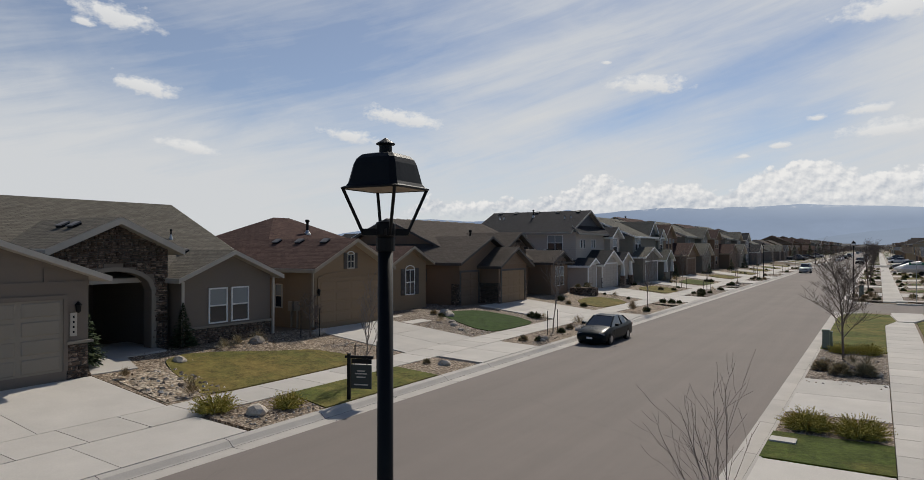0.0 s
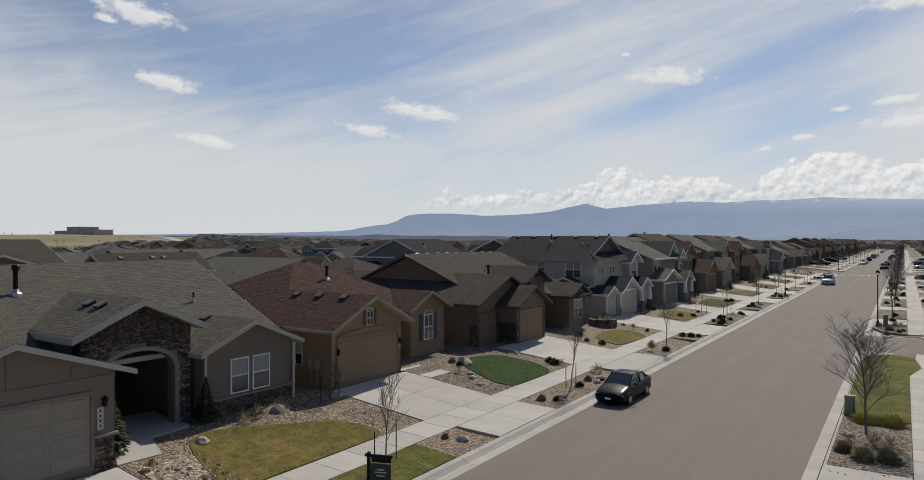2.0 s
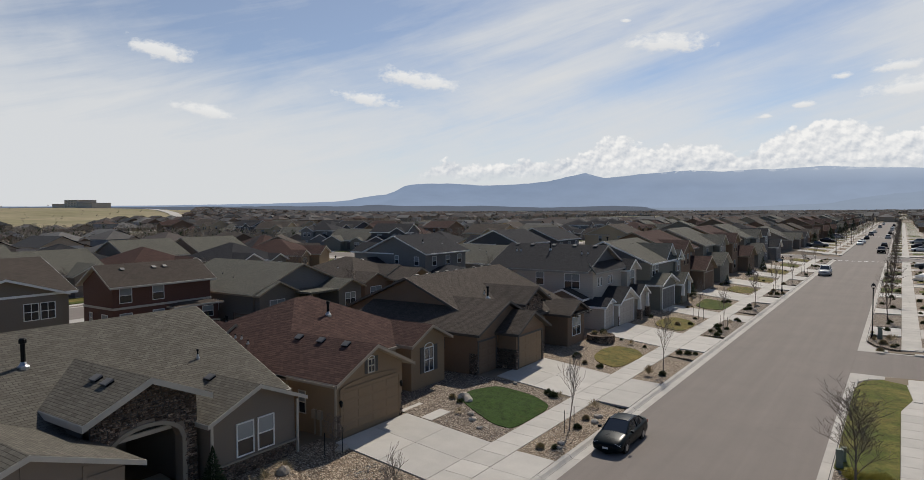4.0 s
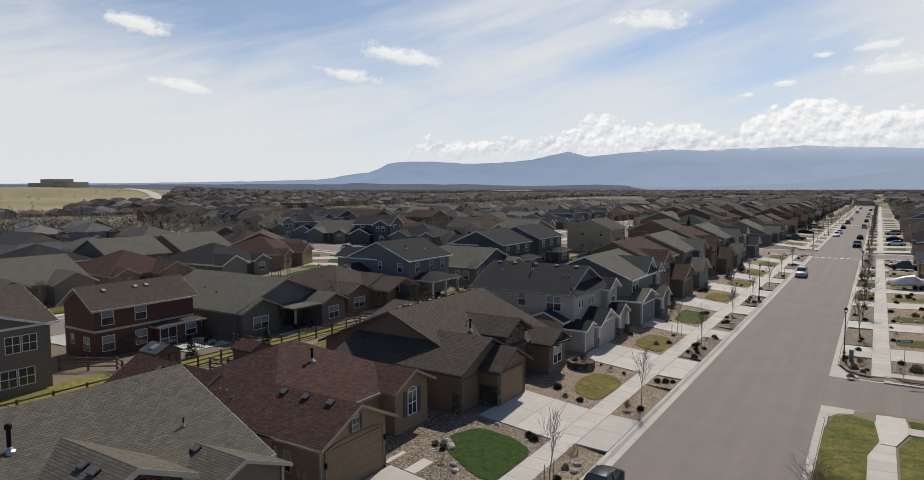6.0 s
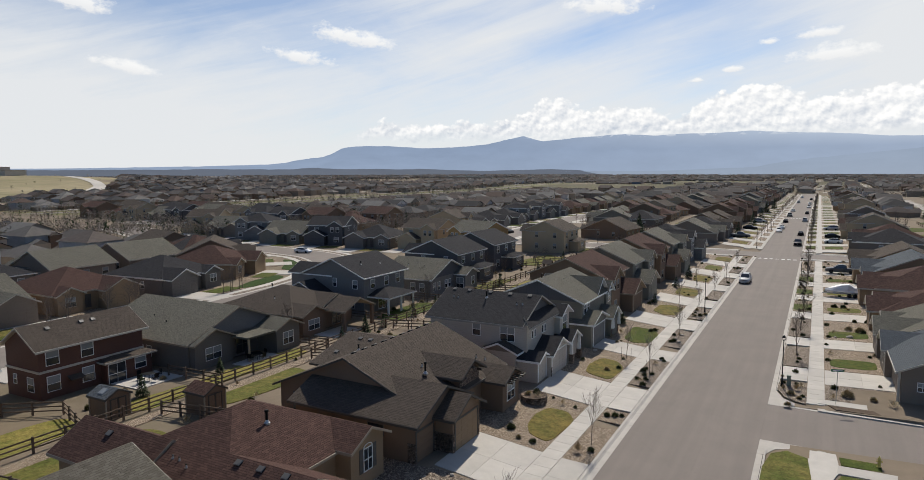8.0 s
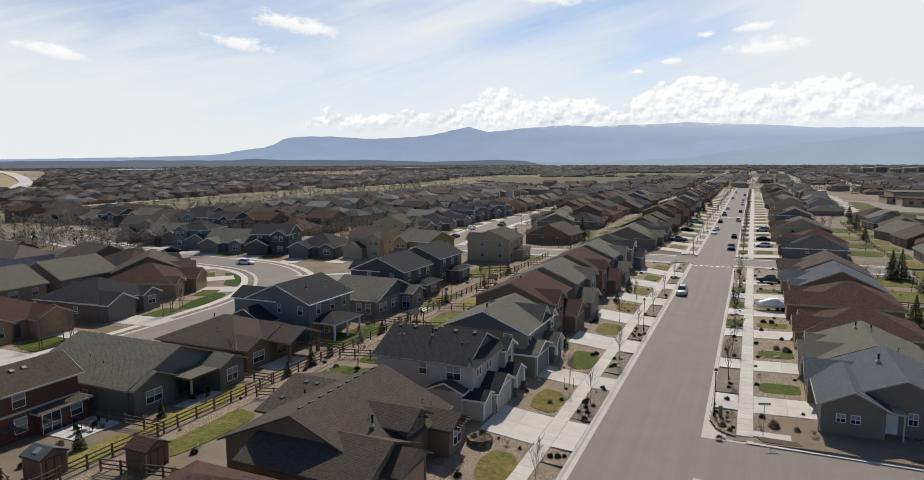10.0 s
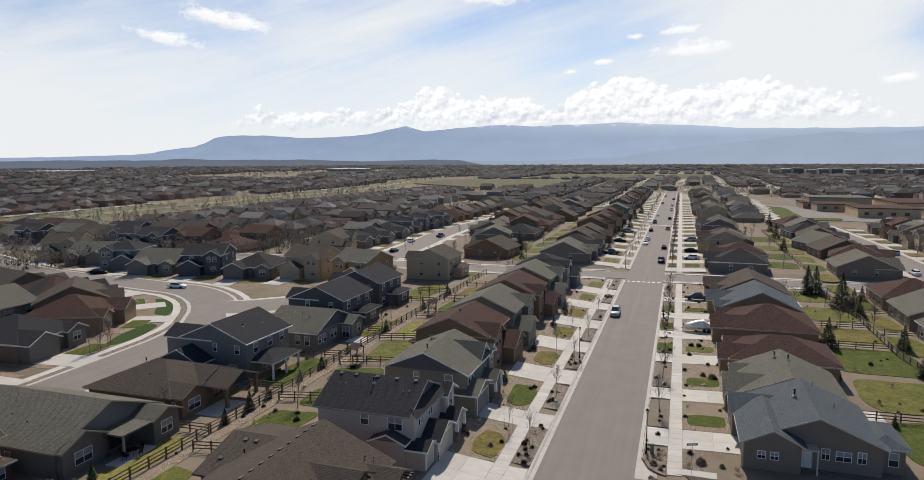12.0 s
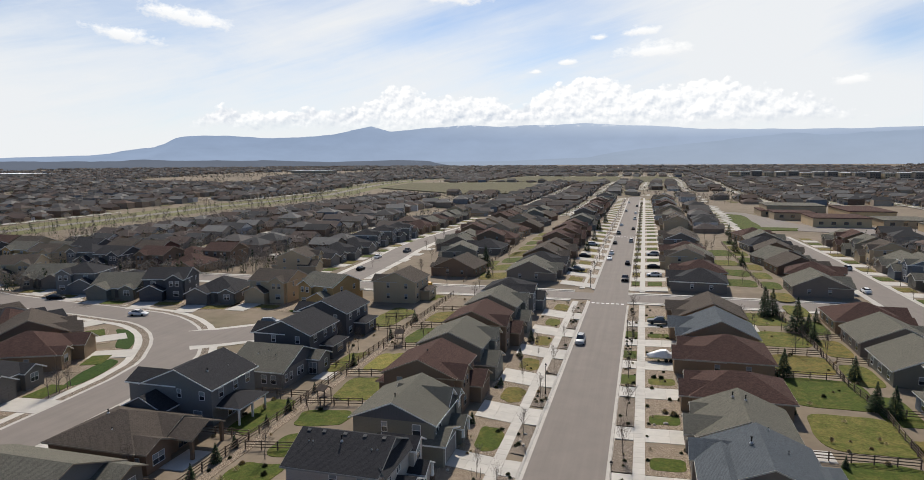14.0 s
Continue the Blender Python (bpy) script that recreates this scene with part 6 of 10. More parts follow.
def back_red():
    h = House("dark red two-storey house with cream trim band", (-62.4, 38, -0.4), trim="trim_cream")
    g = -0.4
    h.wing(-67.6, -62.1, 32.5, 43.1, g, 4.72, "gy", 0.62, "lap_red", "roof_umber", ov=0.45)
    h.wing(-64.5, -61.2, 38.4, 43.4, g, 2.05, "hip", 0.22, "lap_red", "roof_umber", ov=0.4)
    mb = MB()
    mb.box(-67.7, -62.04, 32.44, 43.16, 2.35, 2.57)
    h.add("trim_band", mb, h.trim)
    for y in (33.75, 37.1):
        h.win("+x", -62.1, y, 3.0, 1.15, 1.4, trim="trim_white")
    for y in (33.75, 37.1):
        h.win("+x", -62.1, y, 0.5, 1.15, 1.4, trim="trim_white")
    h.win("+x", -61.2, 39.5, -0.3, 1.8, 2.05, "grid", blind=False, trim="trim_white")
    h.win("+x", -61.2, 42.1, 0.65, 1.2, 1.1, trim="trim_white")
    h.win("-y", 32.5, -63.6, 0.5, 1.0, 1.3, trim="trim_white")
    h.win("-y", 32.5, -66.2, 0.95, 0.5, 0.9, trim="trim_white")
    mb = MB()
    mb.faces([(-62.1, 35.0, 1.55), (-62.1, 36.4, 1.55), (-61.4, 36.4, 1.25), (-61.4, 35.0, 1.25), (-62.1, 35.0, 1.45), (-62.1, 36.4, 1.45), (-61.4, 36.4, 1.15), (-61.4, 35.0, 1.15)], [(0, 3, 2, 1), (4, 5, 6, 7), (3, 7, 6, 2), (0, 4, 7, 3), (1, 2, 6, 5)])
    h.add("awning", mb, M["roof_umber"])
    for y in (34.5, 37.8, 39.0):
        h.vent(-64.0, y, 4.72 - 0.28 + 0.16 + 0.62 * (-61.65 + 64.0), 0.62)


def back_taupe():
    h = House("taupe stucco two-storey house with white-trimmed windows", (-56.4, 20, 0.1), trim="trim_white")
    h.wing(-68.0, -56.4, 14.6, 25.9, 0.1, 5.45, "gy", 0.40, "st_taupe", "roof_umber", ov=0.5)
    h.wing(-60.0, -55.9, 17.0, 25.2, 0.1, 5.3, "gx", 0.32, "st_taupe", "roof_umber", ov=0.4)
    for y in (22.9, 24.1):
        h.win("+x", -55.9, y, 3.4, 1.0, 1.25, "grid", blind=False, trim="trim_white")
    for y in (21.2, 22.5, 23.8):
        h.win("+x", -55.9, y, 0.75, 1.1, 1.3, "grid", blind=False, trim="trim_white")
    for y in (18.0, 19.4):
        h.win("+x", -55.9, y, 3.4, 1.0, 1.25, "grid", blind=False, trim="trim_white")


back_taupe()
back_red()
back_gray()
back_brown()
back_blue()
back_white()


def right_house(label, wall, roof, y0, y1, x0, x1, ze, kind, wings, trim="trim_cream"):
    """A house of the right row; its garage front looks towards -x."""
    h = House(label, (x0, (y0 + y1) / 2, 0.3), trim=trim)
    h.wing(x0 + 1.6, x1, y0, y1, 0.3, ze, kind, 0.42, wall, roof, ov=0.5)
    for a, b, xx, e, s in wings:
        h.wing(xx, xx + 8.0, a, b, 0.3, e, "gx", s, wall, roof, ov=0.45)
    a, b, xx, e, s = wings[0]
    h.garage("-x", xx, (a + b) / 2, 0.35, min(4.6, b - a - 0.8), 2.15, wall, trim)
    a, b, xx, e, s = wings[-1]
    h.win("-x", xx, (a + b) / 2, 1.2, 1.2, 1.4, "grid")
    return h


h = right_house("taupe stucco corner house with blue-gray shingle roof", "st_taupe", "roof_blue", 69.4, 81.0, 7.2, 20.2, 3.3, "gy", [(75.6, 80.6, 7.0, 3.2, 0.5)])
h.wing(7.6, 12.8, 67.8, 77.0, 0.3, 3.25, "gy", 0.5, "st_taupe", "roof_blue", ov=0.5)
h.wing(19.4, 22.4, 70.6, 77.0, 0.3, 3.0, "hip", 0.40, "st_taupe", "roof_blue", ov=0.4)
for x in (9.2, 10.4):
    h.win("-y", 67.8, x, 1.5, 0.7, 0.75, "grid", trim="trim_white")
for x, w in ((15.2, 0.7), (16.8, 1.3), (18.4, 0.7)):
    h.win("-y", 69.4, x, 1.5, w, 1.1 if w < 1 else 0.95, "grid", trim="trim_white")
h.win("-y", 70.6, 21.4, 1.1, 0.8, 1.35, trim="trim_white")
h.door("-y", 69.4, 13.5, 0.4, mat="trim_white")
mb = MB()
mb.box(12.6, 14.4, 67.9, 69.4, 2.75, 2.9)
h.add("porch_roof", mb, h.trim)
mb = MB()
mb.box(14.2, 14.35, 67.95, 68.1, 0.3, 2.75)
h.add("post", mb, h.trim)
mb = MB()
mb.box(7.35, 7.55, 67.9, 68.1, 0.3, 3.0)
h.add("post", mb, h.trim)
h.pipe(13.2, 76.0, 5.5, 0.8, 0.09)
h.pipe(15.5, 79.4, 5.9, 0.3, 0.04)
h.pipe(17.0, 75.5, 4.9, 0.35, 0.04)
h = right_house("taupe house with olive-gray gabled roof", "st_taupe", "roof_olive", 82.4, 93.8, 6.6, 19.8, 3.1, "gy", [(83.0, 88.4, 6.8, 3.1, 0.5), (89.6, 93.4, 8.0, 3.0, 0.5)])
h.pipe(13.0, 91.0, 5.5, 0.7, 0.08)
h.pipe(14.5, 90.0, 5.5, 0.7, 0.08)
h = right_house("tan house with brown gabled shingle roof", "st_tan", "roof_brown", 97.0, 108.0, 6.8, 22.0, 3.1, "hip", [(97.4, 102.6, 6.9, 3.0, 0.52), (103.6, 107.6, 8.0, 3.0, 0.5)])


# ---- yards ----
def driveway(y0, y1, nx=2, ny=2, left=True, label="pale concrete driveway in four slabs"):
    if left:
        panels("pavement_drive", label, -22.0, -16.62, y0, y1, nx, ny, gz, M["concrete"])
        panels("pavement_apron", "pale concrete driveway apron at the kerb", -15.08, -13.02, y0 + 0.2, y1 - 0.2, 1, ny, gz, M["concrete"], 0.004)
    else:
        panels("pavement_drive", label, 1.77, 8.2, y0, y1, nx, ny, gz, M["concrete"])
        panels("pavement_apron", "pale concrete driveway apron at the kerb", -2.24, 0.28, y0 + 0.2, y1 - 0.2, 1, ny, gz, M["concrete"], 0.004)


# house A frontage
panels("pavement_drive", "wide pale concrete driveway in square slabs", -20.5, -16.62, 1.0, 10.9, 1, 3, gz, M["concrete"])
panels("pavement_apron", "pale concrete driveway apron at the kerb", -15.08, -13.02, 1.2, 10.7, 1, 3, gz, M["concrete"], 0.004)
patch("pavement_porch", [(-25.5, 11.4), (-22.0, 11.5), (-20.6, 10.95), (-20.5, 12.4), (-22.0, 12.9), (-22.3, 14.6), (-25.5, 15.0)], M["concrete"], "pale concrete path to the stone porch", "path", 0.02)
patch("bed_gravel", rect(-22.0, -16.62, 10.95, 21.6), M["gravel"], "tan gravel bed round the front lawn", "gravel bed", -0.01)
patch("bed_wall", rect(-23.0, -22.002, 15.0, 21.6), M["gravel"], "tan gravel bed along the house wall", "gravel bed", -0.01)
patch("bed_rocks", [(-19.9, 11.2), (-16.8, 11.0), (-16.8, 12.5), (-18.2, 13.2), (-20.2, 13.0)], M["cobble"], "river rock drainage strip", "rock bed", 0.01)
A_LAWN = [(-16.66, 12.1), (-16.66, 18.6), (-16.9, 19.4), (-18.0, 19.4), (-19.2, 18.9), (-20.0, 17.2), (-20.9, 15.8), (-21.3, 14.6), (-20.9, 13.6), (-19.6, 13.0), (-17.9, 12.5)]
patch("lawn_front", A_LAWN, M["lawn_dry"], "patchy dry green front lawn with a curved edge", "lawn", 0.05)
patch("bed_corner", [(-15.08, 10.9), (-13.02, 10.9), (-13.02, 21.6), (-15.08, 21.6)], M["gravel"], "tan gravel strip between sidewalk and kerb", "gravel bed", -0.01)
patch("lawn_strip", [(-13.05, 13.4), (-13.05, 18.9), (-15.05, 19.1), (-15.05, 13.9)], M["lawn_mixed"], "patchy green lawn strip beside the kerb", "lawn", 0.04)
# house B
driveway(21.7, 27.1, 2, 2)
patch("bed_gravel", rect(-22.0, -16.62, 27.15, 36.3), M["gravel_dark"], "brown gravel bed round the green lawn", "gravel bed", -0.01)
patch("bed_wall", rect(-25.6, -22.002, 27.15, 36.0), M["gravel_dark"], "brown gravel bed along the house wall", "gravel bed", -0.01)
panels("pavement_path", "pale concrete path slab beside the garage", -22.6, -20.4, 27.2, 29.0, 1, 1, gz, M["concrete"], 0.01)
patch("lawn_front", [(-16.66, 29.3), (-16.66, 34.0), (-18.4, 35.0), (-20.9, 34.9), (-21.6, 32.8), (-21.4, 31.2), (-19.8, 30.2), (-17.8, 29.2)], M["lawn_deep"], "deep green rounded front lawn", "lawn", 0.05)
patch("bed_strip", rect(-15.08, -13.02, 26.1, 36.2), M["gravel"], "gravel strip with shrubs between sidewalk and kerb", "gravel bed", -0.01)
# house C
driveway(36.6, 43.2, 2, 2)
patch("bed_gravel", rect(-22.0, -16.62, 43.25, 54.2), M["gravel"], "tan gravel bed with a kerbed lawn", "gravel bed", -0.01)
patch("bed_wall", rect(-24.2, -22.002, 43.0, 54.2), M["gravel"], "tan gravel bed along the house wall", "gravel bed", -0.01)
patch("lawn_front", [(-16.8, 44.9), (-16.5, 50.0), (-17.6, 51.6), (-19.3, 51.3), (-19.7, 49.2), (-19.4, 46.8), (-18.6, 45.4)][::1], M["lawn_dry"], "dry yellow-green lawn with a pale edging", "lawn", 0.06)
patch("bed_strip", rect(-15.08, -13.02, 42.9, 50.0), M["gravel"], "gravel strip with a young tree between sidewalk and kerb", "gravel bed", -0.01)
patch("bed_strip", rect(-15.08, -13.02, 51.4, 54.2), M["gravel"], "gravel strip with round green shrubs", "gravel bed", -0.01)
# house D
driveway(54.4, 61.2, 2, 2)
patch("bed_gravel", rect(-22.4, -16.62, 61.3, 71.2), M["gravel"], "tan gravel bed with a square lawn", "gravel bed", -0.01)
patch("lawn_front", [(-16.9, 61.8), (-16.7, 66.6), (-18.0, 68.3), (-19.6, 68.2), (-20.1, 65.0), (-19.6, 62.4)], M["lawn_dry"], "dry square front lawn", "lawn", 0.05)
patch("bed_strip", rect(-15.08, -13.02, 61.9, 71.4), M["gravel_dark"], "dark gravel strip with low shrubs", "gravel bed", -0.01)
# house E and on
driveway(71.3, 75.9, 2, 2)
patch("bed_gravel", rect(-22.4, -16.62, 76.0, 86.8), M["gravel"], "gravel bed with a green lawn", "gravel bed", -0.01)
patch("lawn_front", blob(-18.3, 80.8, 1.6, 3.6, 5), M["lawn_green"], "bright green oval front lawn", "lawn", 0.05)
patch("bed_strip", rect(-15.08, -13.02, 77.7, 86.4), M["gravel_dark"], "gravel strip with rocks and a young tree", "gravel bed", -0.01)
LOT = [(86.9, "lawn_dry"), (102.8, "lawn_dry"), (118.6, "lawn_dry"), (134.4, "lawn_mixed"), (150.2, "lawn_dry")]
for y, lw in LOT:
    driveway(y + 0.2, y + 6.6, 2, 2)
    patch("bed_gravel", rect(-22.4, -16.62, y + 6.8, y + 15.6), M["gravel"], "gravel bed round a front lawn", "gravel bed", -0.01)
    patch("lawn_front", blob(-18.4, y + 10.8, 1.6, 3.2, y), M[lw], "dry yellow-green front lawn", "lawn", 0.05)
    patch("bed_strip", rect(-15.08, -13.02, y + 7.4, y + 15.4), M["gravel_dark"], "gravel strip with shrubs between sidewalk and kerb", "gravel bed", -0.01)
# right side, near corner
panels("pavement_apron", "pale concrete driveway apron beside the kerb", -2.24, 0.28, 20.0, 25.4, 1, 2, gz, M["concrete"], 0.004)
panels("pavement_apron", "pale concrete driveway apron beside the kerb", -2.24, 0.28, 6.0, 15.3, 1, 3, gz, M["concrete"], 0.004)
panels("pavement_drive", "pale concrete driveway", 1.77, 8.2, 6.0, 15.3, 2, 2, gz, M["concrete"])
panels("pavement_drive", "pale concrete driveway", 1.77, 8.2, 20.0, 25.4, 2, 2, gz, M["concrete"])
patch("lawn_strip", rect(-2.22, 0.28, 15.4, 17.7), M["lawn_green"], "patchy green lawn strip by the kerb", "lawn", 0.02)
patch("bed_strip", rect(-2.22, 0.28, 17.7, 19.95), M["gravel"], "gravel strip with junipers", "gravel bed", 0.0)
patch("bed_strip", rect(-2.22, 0.28, 25.45, 32.9), M["gravel_dark"], "gravel bed with round dry shrubs and a tree", "gravel bed", 0.0)
patch("lawn_corner", [(-2.22, 33.0), (0.28, 33.0), (0.28, 44.5), (0.9, 47.5), (0.6, 51.4), (-0.8, 52.2), (-1.8, 51.2), (-2.22, 48.5)], M["lawn_mixed"], "green corner lawn beside the sidewalk", "lawn", 0.03)
patch("pavement_ramp", [(0.95, 47.0), (1.78, 47.0), (2.6, 50.0), (2.4, 53.0), (0.7, 53.0), (0.7, 51.0)], M["concrete"], "pale concrete ramp at the corner", "sidewalk", 0.035)
patch("lawn_side", [(1.9, 30.0), (12.0, 30.0), (12.0, 49.0), (2.7, 49.4), (1.9, 46.8)], M["lawn_mixed"], "patchy green side lawn", "lawn", 0.03)
patch("lawn_side", [(2.7, 51.2), (30.0, 51.0), (30.0, 52.6), (2.6, 52.6)], M["lawn_green"], "green strip along the side street", "lawn", 0.03)
patch("pavement_side", [(2.4, 49.6), (30.0, 49.4), (30.0, 50.9), (2.5, 51.0)], M["concrete"], "pale concrete sidewalk along the side street", "sidewalk", 0.04)
patch("pavement_side", [(1.2, 64.5), (30.0, 64.5), (30.0, 65.8), (1.8, 65.8)], M["concrete"], "pale concrete sidewalk along the side street", "sidewalk", 0.03)
patch("bed_corner", [(-2.2, 67.2), (-1.55, 65.2), (-0.6, 64.2), (0.28, 63.8), (0.28, 69.6), (-2.2, 69.6)], M["gravel_dark"], "brown gravel corner bed with dry shrubs", "gravel bed", 0.03)
patch("bed_corner", [(1.8, 65.9), (24.0, 65.9), (24.0, 67.6), (9.0, 70.6), (1.8, 70.8)], M["gravel_dark"], "brown gravel corner bed", "gravel bed", 0.0)
patch("bed_corner", [(2.6, 63.35), (24.0, 63.35), (24.0, 64.4), (2.0, 64.4)], M["mulch"], "brown mulch strip along the side street", "gravel bed", 0.03)
RIGHT_LOTS = [(70.8, 76.0, 84.8, "lawn_green"), (85.6, 90.2, 101.6, "lawn_green"), (102.0, 107.0, 116.0, "lawn_mixed"), (116.6, 121.6, 131.0, "lawn_mixed"), (131.6, 136.6, 146.6, "lawn_green"), (147.0, 152.0, 166.0, "lawn_mixed")]
for a, b, c, lw in RIGHT_LOTS:
    driveway(a, b, 2, 2, False)
    patch("bed_gravel", rect(1.77, 7.6, b + 0.1, c), M["gravel"], "gravel bed round a small lawn", "gravel bed", 0.0)
    patch("lawn_front", rect(2.3, 6.6, b + 1.5, b + 5.0), M[lw], "small rectangular green lawn", "lawn", 0.05)
    patch("bed_strip", rect(-2.22, 0.28, b + 0.1, c), M["gravel_dark" if lw == "lawn_green" else "gravel"], "gravel strip with a young tree beside the kerb", "gravel bed", 0.02)
    if a in (102.0, 131.6, 116.6):
        patch("lawn_strip", rect(-2.2, 0.2, b + 1.0, b + 6.0), M["lawn_green"], "green strip of grass by the kerb", "lawn", 0.05)


def far_yards():
    """Driveways and lawns along the far end of the street, beyond the crossing."""
    dv, lg, ld, gr = MB(), MB(), MB(), MB()
    rng = random.Random(9)
    for i in range(27):
        y = 190 + i * 16.2
        dv.slab(rect(-22.5, -13.0, y, y + 6.0), lambda x, yy: gz(x) + 0.03, 0.1)
        gr.slab(rect(-22.5, -13.0, y + 6.2, y + 16.0), lambda x, yy: gz(x) - 0.01, 0.1)
        (lg if rng.random() < 0.4 else ld).slab(rect(-20.8, -16.8, y + 7.5, y + 14), lambda x, yy: gz(x) + 0.04, 0.1)
        y = 188 + i * 15.6
        dv.slab(rect(-2.3, 8, y, y + 6.0), lambda x, yy: gz(x) + 0.03, 0.1)
        gr.slab(rect(-2.3, 8, y + 6.2, y + 15.4), lambda x, yy: gz(x) + 0.0, 0.1)
        (lg if rng.random() < 0.5 else ld).slab(rect(2.5, 6.6, y + 8, y + 14), lambda x, yy: gz(x) + 0.04, 0.1)
        (lg if rng.random() < 0.5 else ld).slab(rect(-2.0, 0.2, y + 8, y + 14), lambda x, yy: gz(x) + 0.04, 0.1)
    for y in list(range(0, 170, 16)):
        for x0, x1 in ((-82 + 5.5, -71.0), (-97.0, -87.4)):
            if y < 60:
                dv.slab(rect(x0, x1, y + 2, y + 8), lambda x, yy: gz(x) + 0.04, 0.1)
                (lg if rng.random() < 0.6 else ld).slab(rect(x0 + 2.6, x1 - 3.4, y + 9, y + 15), lambda x, yy: gz(x) + 0.05, 0.1)
    def turned(x, y, rz, u0, u1, v0, v1):
        c, sn = math.cos(radians(rz)), math.sin(radians(rz))
        return [(x + c * u - sn * v, y + sn * u + c * v) for u, v in ((u0, v0), (u1, v0), (u1, v1), (u0, v1))]
    for kind, x, y, rz in BEND_LOTS + ((12, -71.5, 79.5, 180), (12, -66, 98, 180), (8, -71.5, 110.5, 180), (8, -72.5, 128, 180)):
        f = KINDS[kind][6]
        reach = 8.4 if x < -80 else 5.6
        dv.slab(turned(x, y, rz, 0.0, reach, -3.3 * f - 2.7, -3.3 * f + 2.7), lambda p, q: gz(p) + 0.05, 0.1)
        (lg if (x * 7 + y) % 3 < 1.6 else ld).slab(turned(x, y, rz, 0.6, min(4.4, reach - 1.5), 1.6 * f - 1.9, 1.6 * f + 4.2), lambda p, q: gz(p) + 0.055, 0.1)
        gr.slab(turned(x, y, rz, -3.0, min(5.2, reach), -7.5, 7.5), lambda p, q: gz(p) + 0.005, 0.1)
    for y in range(60, 330, 17):
        dv.slab(rect(69.4, 75.5, y, y + 6), lambda x, yy: gz(x) + 0.05, 0.1)
        dv.slab(rect(55.5, 58.6, y, y + 6), lambda x, yy: gz(x) + 0.05, 0.1)
        (lg if rng.random() < 0.5 else ld).slab(rect(70.0, 74.5, y + 8, y + 14), lambda x, yy: gz(x) + 0.05, 0.1)
    for y in range(192, 420, 16):
        dv.slab(rect(-106.5, -101.5, y + 2, y + 8), lambda x, yy: gz(x) + 0.05, 0.1)
        dv.slab(rect(-89.5, -84.5, y + 2, y + 8), lambda x, yy: gz(x) + 0.05, 0.1)
        (lg if rng.random() < 0.5 else ld).slab(rect(-106, -102, y + 9, y + 15), lambda x, yy: gz(x) + 0.05, 0.1)
    for m, mat, name, lb, cat in ((dv, M["concrete"], "pavement_drives_far", "pale concrete driveways of far houses", "driveway"), (lg, M["lawn_green"], "lawns_far", "green lawns of far front yards", "lawn"),
                                  (ld, M["lawn_dry"], "lawns_dry_far", "dry lawns of far front yards", "lawn"), (gr, M["gravel"], "gravel_far", "gravel beds of far front yards", "gravel bed")):
        setting(name, m, mat, lb, cat)


far_yards()
patch("lawn_bend", [(-94.0, 84.6), (-91.9, 85.2), (-92.6, 92.0), (-95.0, 98.6), (-98.4, 99.6), (-96.8, 91.0)], M["lawn_deep"], "bright green lawn beside the curved sidewalk", "lawn", 0.075, 0.1)
patch("lawn_bend", [(-99.4, 105.6), (-102.2, 110.4), (-106.6, 115.2), (-111.6, 118.6), (-114.6, 118.2), (-108.6, 113.0), (-103.4, 106.0)], M["lawn_deep"], "curved green lawn inside the bend of the street", "lawn", 0.075, 0.1)


